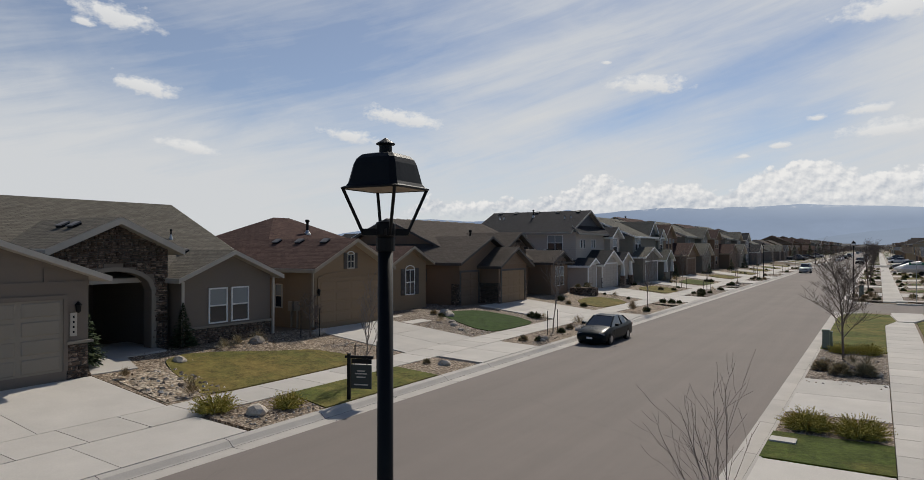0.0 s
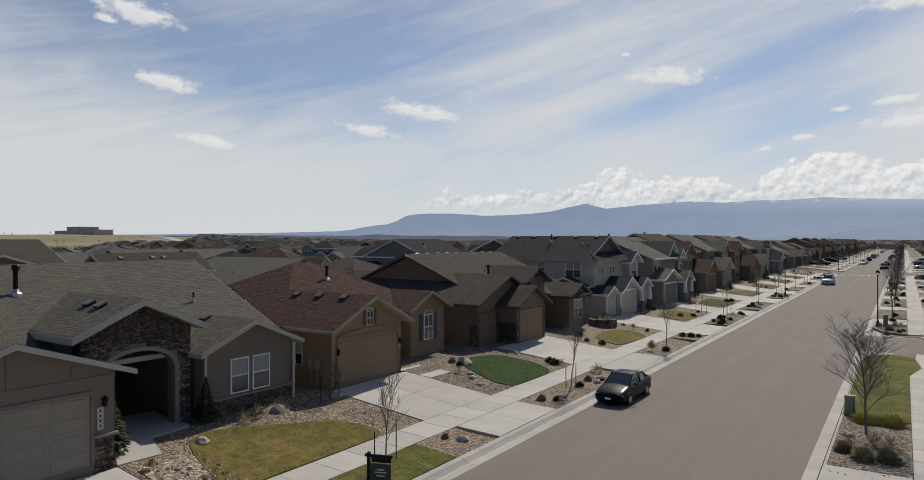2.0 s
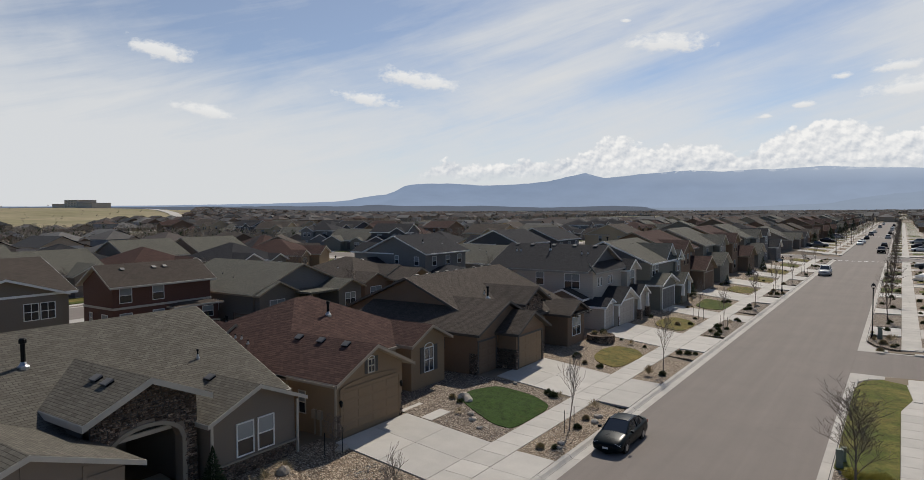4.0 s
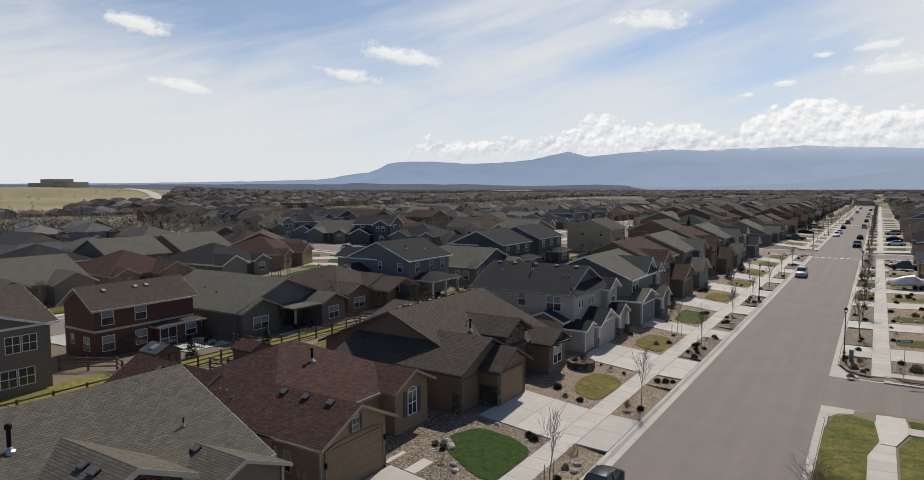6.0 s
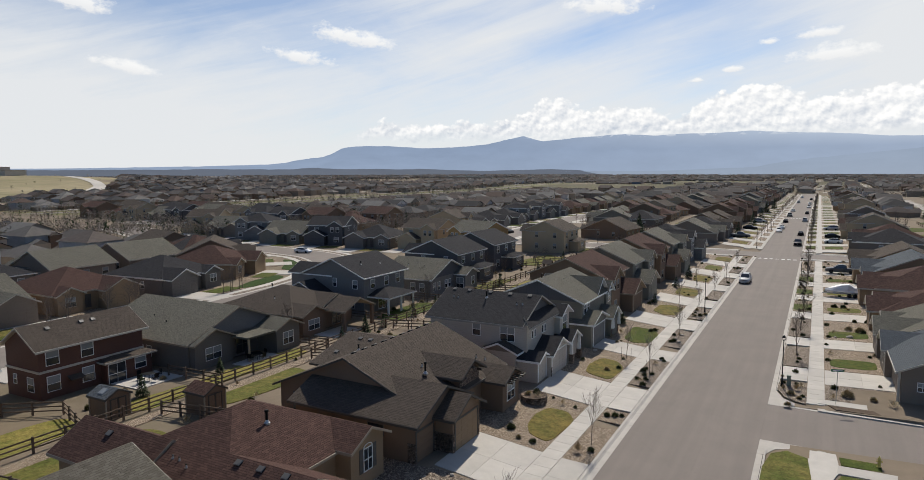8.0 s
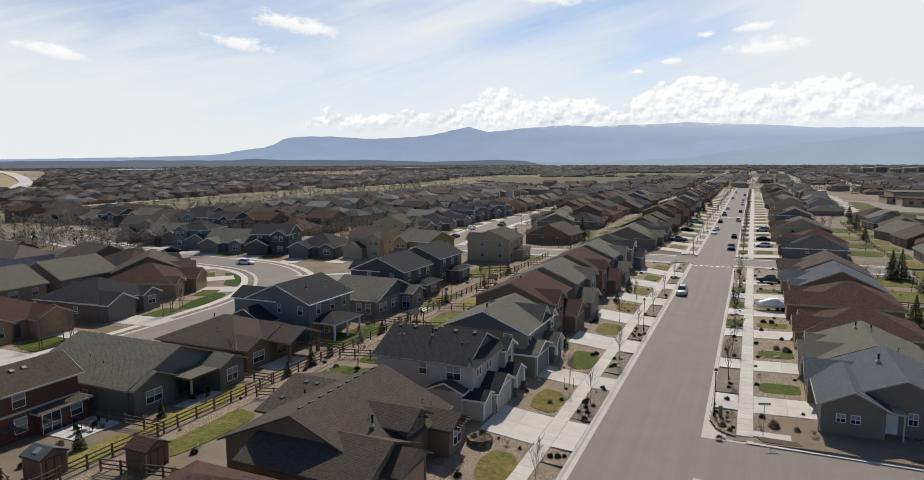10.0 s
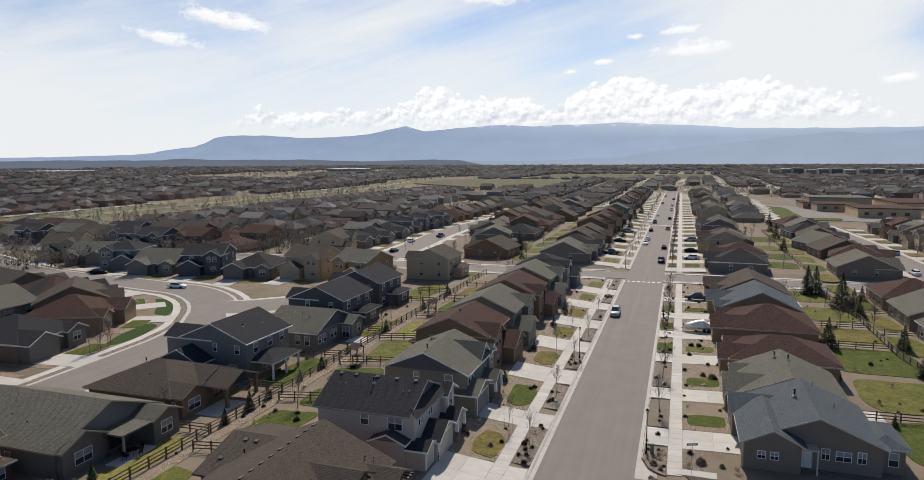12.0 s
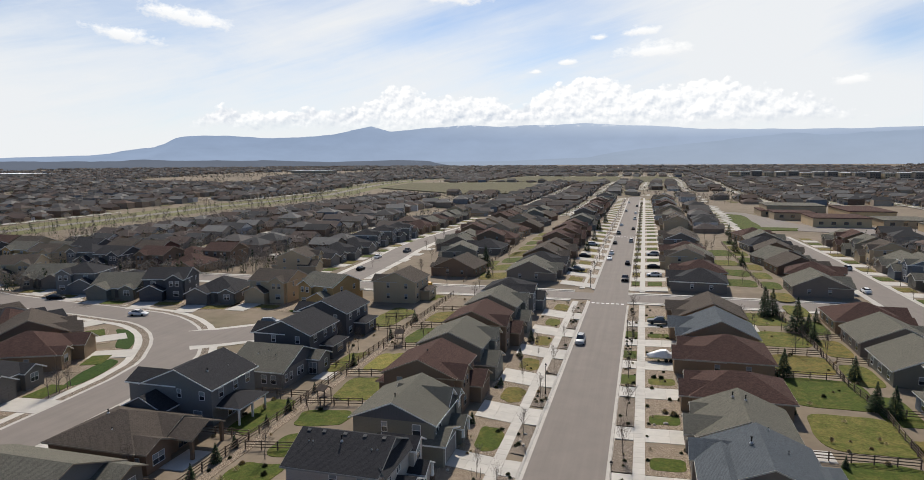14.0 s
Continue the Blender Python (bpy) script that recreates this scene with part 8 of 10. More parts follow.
def bare_tree(at, seed, height, spread, r, label, mat="bark", staked=False, **kw):
    th = thing("bare_tree", label, "tree", at, 0, "bare street trees")
    tb, cb = tree_mesh(seed, height, spread, r, **kw)
    part("trunk", tb, M[mat], th)
    part("crown", cb, M[mat], th, uv=False)
    if staked:
        for s in (-1, 1):
            mb = MB()
            mb.tube((0.05 * s, 0.5 * s, -0.1), (0.05 * s, 0.5 * s, 1.2), 0.02, 0.02, 5)
            part("stake", mb, M["iron"], th)
    return th


def multi_stem(at):
    th = thing("bare_tree", "bare multi-stemmed young tree beside the kerb", "tree", at, 0, "bare street trees")
    tb, cb = MB(), MB()
    for k, (ax, ay, hh) in enumerate(((-0.55, 0.1, 2.2), (-0.30, -0.2, 2.2), (-0.06, 0.1, 2.35), (0.06, -0.05, 2.8), (-0.80, -0.1, 2.05))):
        a, b = tree_mesh(70 + k, hh, 0.42, 0.015, levels=3, first=0.34, twig=0.0034, kids=(6, 2))
        m = Matrix.Rotation(ax * 0.75, 4, "Y") @ Matrix.Rotation(-ay * 0.75, 4, "X")
        for src, dst in ((a, tb), (b, cb)):
            n = len(dst.v)
            dst.v += [tuple(m @ Vector(p)) for p in src.v]
            dst.f += [tuple(n + q for q in f) for f in src.f]
            dst.m += src.m
    part("trunk", tb, M["bark_light"], th)
    part("crown", cb, M["bark_light"], th, uv=False)


bare_tree((-1.2, 30.2, 0.12), 3, 3.9, 0.9, 0.052, "bare broad street tree with many fine branches over shrubs", kids=(18, 10, 6), first=0.24, twig=0.0055)
multi_stem((-1.95, 10.4, 0.12))
slim = bare_tree((-14.2, 31.0, 0.18), 5, 3.6, 0.38, 0.035, "slender bare young tree between two stakes", "bark_light", True, kids=(12, 4, 3), first=0.35)
slim2 = bare_tree((-13.9, 46.4, 0.18), 8, 3.7, 0.45, 0.035, "slender bare young tree in a gravel strip", "bark_light", False, kids=(12, 5, 3), first=0.35)
slim3 = bare_tree((-14.6, 16.9, 0.2), 15, 2.9, 0.42, 0.03, "small bare sapling between stakes in the lawn strip", "bark_light", True, kids=(11, 4, 3), first=0.3)
bare_tree((-21.0, 20.6, 0.72), 18, 1.7, 0.9, 0.035, "small bare ornamental tree with reddish twigs and stakes", "bark", True, kids=(9, 6, 4), first=0.25)
rng = random.Random(21)
for i, (x, y) in enumerate(((-14.1, 66.5), (-14.1, 82.5), (-14.1, 98.0), (-14.0, 113.5), (-14.1, 130), (-14.1, 146), (-17.4, 70.0), (-17.8, 103), (-18.0, 121))):
    copy_thing((slim, slim2)[i % 2], pose(x, y, gz(x, y), 0, 0, rng.uniform(0, 360)))
midtree = bare_tree((-0.9, 80.6, 0.13), 31, 4.6, 0.6, 0.06, "bare slender street tree in a gravel strip", kids=(12, 6, 4), first=0.28)
for i, y in enumerate((94.0, 111.0, 127, 142, 158)):
    copy_thing(midtree, pose(-0.9, y, 0.14, 0, 0, rng.uniform(0, 360)))
for i in range(24):
    copy_thing((slim2, midtree)[i % 2], pose(-14.2, 196 + i * 15, 0.2, 0, 0, rng.uniform(0, 360)))
    copy_thing(midtree, pose(-1.0, 193 + i * 14, 0.14, 0, 0, rng.uniform(0, 360)))


def tuft(mb, rng, n, rx, rz, wide, low=0.05, ragged=0.35, seed=0):
    """Blades and twigs that spring from the foot of a plant to an uneven outline."""
    for _ in range(n):
        a = rng.uniform(0, 2 * math.pi)
        el = math.asin(rng.uniform(low, 1.0))
        env = 1 + ragged * (noise.noise(Vector((math.cos(a) * 1.6 + seed, math.sin(a) * 1.6, el * 1.5))) + rng.uniform(-0.5, 0.4))
        tip = Vector((rx * env * math.cos(a) * math.cos(el), rx * env * math.sin(a) * math.cos(el), rz * env * math.sin(el)))
        f = rng.uniform(0.15, 0.75)
        root = Vector((tip.x * f * 0.8, tip.y * f * 0.8, tip.z * f * 0.9))
        side = Vector((-math.sin(a), math.cos(a), rng.uniform(-0.8, 0.8))).normalized() * wide * rng.uniform(0.6, 1.3)
        mid = root.lerp(tip, 0.55) + Vector((0, 0, 0.04 * rz))
        mb.faces([root, mid - side, tip, mid + side], [(0, 1, 2, 3)])


def plumes(mb, rng, n, rx, rz, seed=0):
    """Feathery branches: each a short stem set all round with fine needles."""
    for b in range(n):
        a = rng.uniform(0, 2 * math.pi)
        el = math.asin(rng.uniform(0.12, 0.98))
        env = rng.uniform(0.7, 1.15)
        tip = Vector((rx * env * math.cos(a) * math.cos(el), rx * env * math.sin(a) * math.cos(el), rz * env * math.sin(el)))
        root = tip * 0.25
        root.z *= 0.5
        axis = (tip - root).normalized()
        u = axis.orthogonal().normalized()
        v = axis.cross(u)
        for k in range(26):
            f = rng.uniform(0.05, 1.0)
            p = root.lerp(tip, f)
            t = rng.uniform(0, 2 * math.pi)
            out = (u * math.cos(t) + v * math.sin(t)) * 0.7 + axis * rng.uniform(0.5, 1.2)
            q = p + out.normalized() * 0.085 * (1.25 - f) * rng.uniform(0.7, 1.2)
            s = out.cross(axis).normalized() * 0.015
            mb.faces([p - s, p + s, q], [(0, 1, 2)])


SHRUBS = {}
PLANTS = {"juniper": ("juniper", 650, 0.75, 0.62, 0.020, 0.15, 0.55, "spreading yellow-green juniper shrub"), "round": ("shrub", 900, 0.46, 0.46, 0.012, 0.0, 0.18, "rounded dry brown ornamental grass clump"),
          "green": ("shrub_green", 600, 0.42, 0.42, 0.022, 0.0, 0.45, "low gray-green evergreen garden shrub"), "straw": ("straw", 320, 0.50, 0.80, 0.010, 0.35, 0.3, "tuft of dry straw-coloured grass"),
          "twig": ("shrub", 260, 0.55, 0.60, 0.008, 0.1, 0.5, "bare brown twiggy garden shrub"), "hedge": ("juniper", 1500, 0.85, 0.62, 0.026, 0.0, 0.50, "wide low yellow-green juniper shrub")}


def shrub(style, at, s=1.0, rz=0.0):
    """One of the planted shrubs; repeats share one of three meshes."""
    mat, n, rx, rz_, wide, low, ragged, label = PLANTS[style]
    k = (style, int(abs(rz)) % 3)
    if k not in SHRUBS:
        mb = MB()
        if style in ("juniper", "hedge"):
            plumes(mb, random.Random(k[1] * 7 + len(style)), 240 if style == "juniper" else 520, rx, rz_)
        else:
            tuft(mb, random.Random(k[1] * 7 + len(style)), n, rx, rz_, wide, low, ragged, k[1] * 3.0)
        SHRUBS[k] = mb.mesh("shrub", [M[mat]], uv=False)
    ob = new("shrub", SHRUBS[k])
    ob.matrix_basis = pose(*at, 0, 0, rz) @ Matrix.Diagonal((s, s, s, 1))
    return tagged(ob, label, "shrub", "planted shrubs")


ROCKS = []


def rock(at, s, seed, flat=0.62):
    s *= 0.8
    if len(ROCKS) < 6:
        bm = bmesh.new()
        bmesh.ops.create_icosphere(bm, subdivisions=2, radius=1.0)
        k = len(ROCKS)
        for v in bm.verts:
            n1 = noise.noise(v.co * 0.9 + Vector((k * 5.3, 0, 0)))
            n2 = noise.noise(v.co * 2.6 + Vector((k * 5.3, 9, 0)))
            v.co *= 1 + 0.42 * n1 + 0.26 * n2
            v.co.z = max(v.co.z, -0.5)
        me = bpy.data.meshes.new("boulder")
        bm.to_mesh(me)
        bm.free()
        me.materials.append(M["rock"])
        for p in me.polygons:
            p.use_smooth = False
        ROCKS.append(me)
    ob = new("boulder", ROCKS[seed % len(ROCKS)])
    ob.matrix_basis = pose(at[0], at[1], at[2] + 0.25 * s * flat, 0, 0, seed * 67 % 360) @ Matrix.Diagonal((s, s * 0.8, s * flat, 1))
    return tagged(ob, "weathered tan-gray landscape boulder on gravel", "boulder", "yard boulders")


def G(x, y):
    return (x, y, gz(x, y))


for st, x, y, s in (("juniper", -15.1, 11.3, 0.95), ("juniper", -13.9, 12.8, 0.8), ("straw", -19.7, 11.5, 0.45), ("straw", -17.0, 11.9, 0.6), ("twig", -18.0, 12.6, 0.5), ("twig", -21.2, 16.3, 0.75), ("twig", -21.4, 17.1, 0.8),
                    ("twig", -21.5, 18.2, 0.8), ("round", -14.6, 20.4, 0.42), ("green", -14.0, 31.6, 0.6), ("green", -13.7, 28.3, 0.5), ("round", -14.3, 27.9, 0.6), ("round", -14.2, 33.2, 0.6), ("twig", -14.6, 35.4, 0.9),
                    ("green", -17.4, 35.7, 0.8), ("green", -17.9, 36.0, 0.7), ("twig", -17.1, 36.0, 0.6), ("green", -20.9, 30.6, 0.5), ("round", -21.6, 30.9, 0.6), ("twig", -20.0, 29.2, 0.6), ("straw", -14.4, 44.6, 0.95),
                    ("green", -13.6, 45.2, 0.75), ("green", -14.5, 52.6, 0.75), ("green", -13.9, 52.9, 0.8), ("green", -13.4, 53.2, 0.6), ("green", -17.8, 44.2, 0.7), ("green", -20.2, 45.4, 0.9), ("round", -19.0, 44.2, 0.6), ("green", -17.4, 52.8, 0.5), ("twig", -18.6, 52.8, 0.8),
                    ("green", -19.7, 53.6, 0.4), ("green", -13.9, 64.0, 0.7), ("green", -14.3, 65.2, 0.7), ("green", -13.7, 66.0, 0.6), ("twig", -14.2, 69.8, 0.7), ("green", -17.6, 69.5, 0.5),
                    ("hedge", -1.5, 18.35, 0.85), ("hedge", -0.4, 18.2, 0.85), ("round", -1.8, 27.4, 0.85), ("round", -1.15, 26.7, 1.0), ("round", -0.4, 26.9, 1.0), ("hedge", -1.3, 32.2, 0.75), ("hedge", -0.4, 32.2, 0.8), ("twig", -0.4, 28.5, 0.9), ("twig", -1.6, 27.8, 0.8),
                    ("twig", -0.9, 28.8, 0.9), ("straw", -0.6, 67.6, 0.9), ("round", -1.0, 66.0, 1.0), ("straw", -1.7, 67.4, 0.6), ("twig", -0.2, 68.8, 0.9), ("round", -0.3, 65.0, 0.7), ("round", 3.6, 67.6, 1.4), ("twig", 2.4, 66.4, 0.9), ("round", 5.6, 67.2, 0.8), ("twig", 7.0, 66.2, 1.0),
                    ("round", 5.8, 95.6, 1.5), ("round", 4.6, 96.4, 1.2), ("green", 4.4, 112.0, 1.2), ("green", 3.2, 112.2, 1.2), ("round", 5.0, 126.5, 1.3), ("round", 3.4, 127.0, 1.2), ("green", -1.2, 122.2, 0.9), ("twig", 5.4, 139, 1.2)):
    shrub(st, G(x, y), s, (x * 91 + y * 37) % 360)
rng = random.Random(5)
for i in range(170):
    y = rng.uniform(62, 168)
    x = rng.choice((rng.uniform(-14.9, -13.2), rng.uniform(-21.5, -17), rng.uniform(-2, 0.1), rng.uniform(2, 7)))
    if all(not (a - 0.5 < y < a + 7.4) for a, _ in LOT) if x < 0 and x > -23 and x < -12 else True:
        shrub(rng.choice(("round", "twig", "green", "green", "green")), G(x, y), rng.uniform(0.45, 0.95), rng.uniform(0, 360))
for i, (x, y, s) in enumerate(((-20.5, 13.9, 0.34), (-21.4, 18.0, 0.40), (-14.1, 11.9, 0.42), (-13.9, 20.6, 0.3), (-21.2, 21.3, 0.4), (-13.7, 29.0, 0.26), (-13.6, 28.4, 0.24), (-13.6, 33.0, 0.3), (-13.8, 34.0, 0.3), (-21.2, 31.5, 0.5), (-20.7, 31.2, 0.45),
                               (-19.4, 29.5, 0.26), (-18.9, 28.9, 0.3), (-20.3, 36.1, 0.2), (-18.0, 28.2, 0.2), (-1.2, 27.6, 0.35), (-0.2, 27.2, 0.4), (-1.8, 29.6, 0.25), (-20.6, 46.4, 0.3), (-20.2, 45.8, 0.25), (-13.7, 80.5, 0.35), (-14.3, 81.6, 0.3), (-14.0, 83.9, 0.35), (-21.0, 70.2, 0.3), (4.6, 92.2, 0.5), (3.0, 91.6, 0.3))):
    rock(G(x, y), s, i)
for i, (x, y) in enumerate(((-22.1, 11.5), (-22.6, 15.75))):
    shrub("green", G(x, y), 0.9, i * 50)


def planter(cx, cy, r, hgt):
    """A low curved planter of stacked blocks with soil."""
    z = gz(cx, cy)
    th = thing("stone_planter", "low curved planter of tan stacked blocks", "planter", (cx, cy, z))
    rng = random.Random(8)
    n = 22
    for row in range(3):
        for k in range(n):
            a0, a1 = 2 * math.pi * (k + 0.5 * (row % 2)) / n + 0.01, 2 * math.pi * (k + 1 + 0.5 * (row % 2)) / n - 0.01
            d = rng.uniform(-0.02, 0.03)
            z0, z1 = row * hgt / 3 - 0.1 * (row == 0), (row + 1) * hgt / 3 - 0.012
            q = [(rr_ * math.cos(a), rr_ * math.sin(a)) for rr_, a in ((r - 0.25, a0), (r + d, a0), (r + d, a1), (r - 0.25, a1))]
            mb = MB()
            mb.faces([(x, y, z0) for x, y in q] + [(x, y, z1) for x, y in q], [(4, 5, 6, 7), (0, 1, 5, 4), (1, 2, 6, 5), (2, 3, 7, 6)])
            part("block", mb, M["stone"], th)
    mb = MB()
    mb.lathe([(r - 0.24, 0.0), (r - 0.24, hgt - 0.06), (0.2, hgt)], 18)
    part("soil", mb, M["mulch"], th)


planter(-20.9, 51.9, 1.15, 0.55)
shrub("green", (-20.9, 52.5, gz(-20.9) + 0.55), 0.9, 10)
shrub("twig", (-20.4, 51.7, gz(-20.9) + 0.55), 0.8, 50)
shrub("round", (-21.4, 51.8, gz(-20.9) + 0.55), 0.7, 91)


def pebble_stuff():
    """Loose river stones over the drainage strip and gravel beds."""
    rng = random.Random(33)
    mb = MB()
    for k in range(1000):
        zone = rng.choice(((-20.0, -16.8, 11.1, 13.2), (-15.0, -13.1, 10.95, 13.6), (-22.2, -20.3, 13.4, 21.2), (-15.0, -13.1, 27, 36.2), (-20.2, -16.8, 27.3, 29.3), (-2.1, 0.2, 24.4, 31.0), (-19.5, -16.8, 19.7, 21.3)))
        x, y = rng.uniform(zone[0], zone[1]), rng.uniform(zone[2], zone[3])
        s = rng.uniform(0.02, 0.06) * (1.9 if zone[0] == -20.0 else 1.0)
        z = gz(x, y)
        a = rng.uniform(0, 3.1)
        c, sn = math.cos(a) * s, math.sin(a) * s
        mb.faces([(x + c, y + sn, z), (x - sn * 0.7, y + c * 0.7, z), (x - c, y - sn, z), (x + sn * 0.7, y - c * 0.7, z), (x + c * 0.4, y + sn * 0.4, z + s * 0.7), (x - c * 0.4, y - sn * 0.4, z + s * 0.6)],
                 [(0, 1, 4), (1, 5, 4), (1, 2, 5), (2, 3, 5), (3, 4, 5), (3, 0, 4)])
    mt = island("loose_stones", [(0.0, (0.16, 0.12, 0.09)), (0.4, (0.30, 0.24, 0.18)), (0.8, (0.42, 0.37, 0.31)), (1.0, (0.55, 0.51, 0.46))])
    tagged(part("loose_stones", mb, mt, uv=False), "loose tan river stones on the gravel beds", "stones", kind="stuff")


pebble_stuff()


def conifer(at, hgt, seed=0):
    if "con" not in SHRUBS:
        rng = random.Random(77)
        mb = MB()
        for k in range(1500):
            f = rng.random() ** 1.3
            a = rng.uniform(0, 2 * math.pi)
            tier = 1 - 0.25 * ((f * 9) % 1.0)
            r = (1 - f) * 0.30 * tier * rng.uniform(0.35, 1.05)
            p = Vector((r * math.cos(a), r * math.sin(a), 0.05 + f * 0.95))
            d = Vector((math.cos(a), math.sin(a), rng.uniform(-0.5, 0.4))).normalized()
            s = Vector((-math.sin(a), math.cos(a), rng.uniform(-0.4, 0.4))) * 0.018
            q = p + d * 0.07 * (1.2 - f)
            mb.faces([p - s, p + s, q + s * 0.5, q - s * 0.5], [(0, 1, 2, 3)])
        SHRUBS["con"] = mb.mesh("crown", [M["needle"]], uv=False)
        tb = MB()
        tb.tube((0, 0, -0.03), (0, 0, 0.9), 0.022, 0.005, 6)
        SHRUBS["cont"] = tb.mesh("trunk", [M["bark"]], uv=False)
    th = thing("spruce", "dark green spruce tree beside the yards", "tree", at, seed * 71 % 360, "spruces")
    th.scale = (hgt, hgt, hgt)
    part("trunk", SHRUBS["cont"], None, th)
    part("crown", SHRUBS["con"], None, th)


for i, (x, y, hh) in enumerate(((-21.75, 11.25, 2.3), (-22.4, 15.35, 1.7), (-54.5, 37.5, 2.2), (-53.8, 46, 1.8), (-50.2, 61.5, 2.0), (-50.0, 66.0, 2.6), (-50.4, 70.5, 1.8), (-50.3, 78.0, 1.6), (-50.0, 83.5, 2.2), (-50.2, 92.0, 1.6), (-49.8, 106, 2.4), (-50.0, 125, 2.2), (-50.0, 140, 2.8), (-21.6, 84.2, 1.8), (-21.0, 100.6, 1.6),
                                (-20.6, 128, 2.6), (-20.8, 116.6, 2.0), (30.7, 164.5, 6.5), (28.6, 162.8, 5.0), (33.0, 150, 7.5), (34.4, 146.4, 5.0), (34.6, 142.4, 4.0), (24.5, 117.9, 5.0), (34.4, 104.3, 4.6), (36.2, 102.4, 4.8), (35.6, 119, 4.2), (39.0, 160, 3.2), (22.6, 100, 1.6), (25, 83.6, 1.6), (44, 112, 4.2), (31, 176, 5.0),
                                (-33, 232, 6.0), (-28, 230, 5.0), (-21, 216, 4.6), (-20.6, 262, 5.0), (-20.4, 300, 5.0), (-70, 182, 4.0), (-58, 222, 7.0), (-54, 228, 6.5), (-52, 220, 6.0), (34, 240, 5), (36, 275, 6), (-21, 340, 6), (-20, 380, 6), (-58, 262, 5), (-46, 198, 3.5), (40, 330, 6), (37, 300, 5))):
    conifer((x, y, gz(x, y)), hh, i)
rng = random.Random(13)
yardtree = bare_tree((30, 150, 0.3), 41, 4.2, 0.8, 0.07, "bare round-crowned back-yard tree", kids=(10, 6, 4), first=0.3)
for i in range(96):
    x, y = rng.choice(((rng.uniform(22, 36), rng.uniform(120, 320)), (rng.uniform(-60, -42), rng.uniform(60, 330)), (rng.uniform(69.5, 73), rng.uniform(80, 300)), (rng.uniform(-93, -91), rng.uniform(20, 96)), (rng.uniform(-100, -60), rng.uniform(186, 330))))
    copy_thing(yardtree, pose(x, y, gz(x, y), 0, 0, rng.uniform(0, 360)))
for i in range(110):
    x, y = rng.choice(((rng.uniform(-50.5, -41), rng.uniform(18, 165)), (rng.uniform(-57.5, -53), rng.uniform(10, 165)), (rng.uniform(22, 36), rng.uniform(74, 170))))
    shrub(rng.choice(("round", "twig", "green", "straw")), G(x, y), rng.uniform(0.5, 1.1), rng.uniform(0, 360))


# ---- vehicles ----
CAR_SHAPES = {
    # stations along the car (nose at +x): x, half width, floor, shoulder, bonnet or boot height
    "sedan": dict(L=4.70, W=0.89, r=0.315, axles=(1.40, -1.28), body=[(-2.35, 0.66, 0.42, 0.62, 0.80), (-2.28, 0.80, 0.28, 0.70, 0.98), (-1.90, 0.87, 0.22, 0.76, 1.04), (-1.0, 0.89, 0.20, 0.80, 0.98), (0.2, 0.89, 0.20, 0.78, 0.96), (1.0, 0.88, 0.20, 0.74, 0.95), (1.7, 0.86, 0.21, 0.68, 0.84), (2.15, 0.80, 0.24, 0.58, 0.70), (2.33, 0.64, 0.32, 0.50, 0.58)],
                  cab=[(-1.85, 0.70, 1.00), (-1.20, 0.60, 1.36), (-0.45, 0.57, 1.46), (0.20, 0.58, 1.42), (1.05, 0.70, 0.95)]),
    "suv": dict(L=4.70, W=0.92, r=0.36, axles=(1.42, -1.32), body=[(-2.33, 0.74, 0.5, 0.8, 1.02), (-2.28, 0.86, 0.36, 0.88, 1.10), (-1.90, 0.91, 0.30, 0.90, 1.12), (-1.0, 0.92, 0.28, 0.92, 1.10), (0.2, 0.92, 0.28, 0.92, 1.08), (1.0, 0.91, 0.28, 0.90, 1.08), (1.7, 0.89, 0.29, 0.84, 1.00), (2.15, 0.84, 0.32, 0.74, 0.90), (2.33, 0.70, 0.40, 0.64, 0.76)],
                cab=[(-2.22, 0.76, 1.10), (-1.95, 0.66, 1.62), (-0.6, 0.64, 1.72), (0.25, 0.65, 1.66), (1.15, 0.76, 1.08)]),
    "pickup": dict(L=5.6, W=0.98, r=0.40, axles=(1.75, -1.70), body=[(-2.80, 0.90, 0.55, 0.9, 1.06), (-2.76, 0.96, 0.46, 1.0, 1.12), (-2.0, 0.98, 0.40, 1.0, 1.12), (-1.0, 0.98, 0.38, 1.0, 1.12), (0.4, 0.98, 0.38, 1.0, 1.14), (1.2, 0.97, 0.38, 1.0, 1.14), (2.1, 0.95, 0.39, 0.94, 1.08), (2.6, 0.90, 0.44, 0.84, 0.98), (2.78, 0.80, 0.52, 0.74, 0.84)],
                   cab=[(-1.0, 0.80, 1.12), (-0.85, 0.72, 1.70), (-0.2, 0.70, 1.80), (0.55, 0.71, 1.74), (1.40, 0.82, 1.14)])}


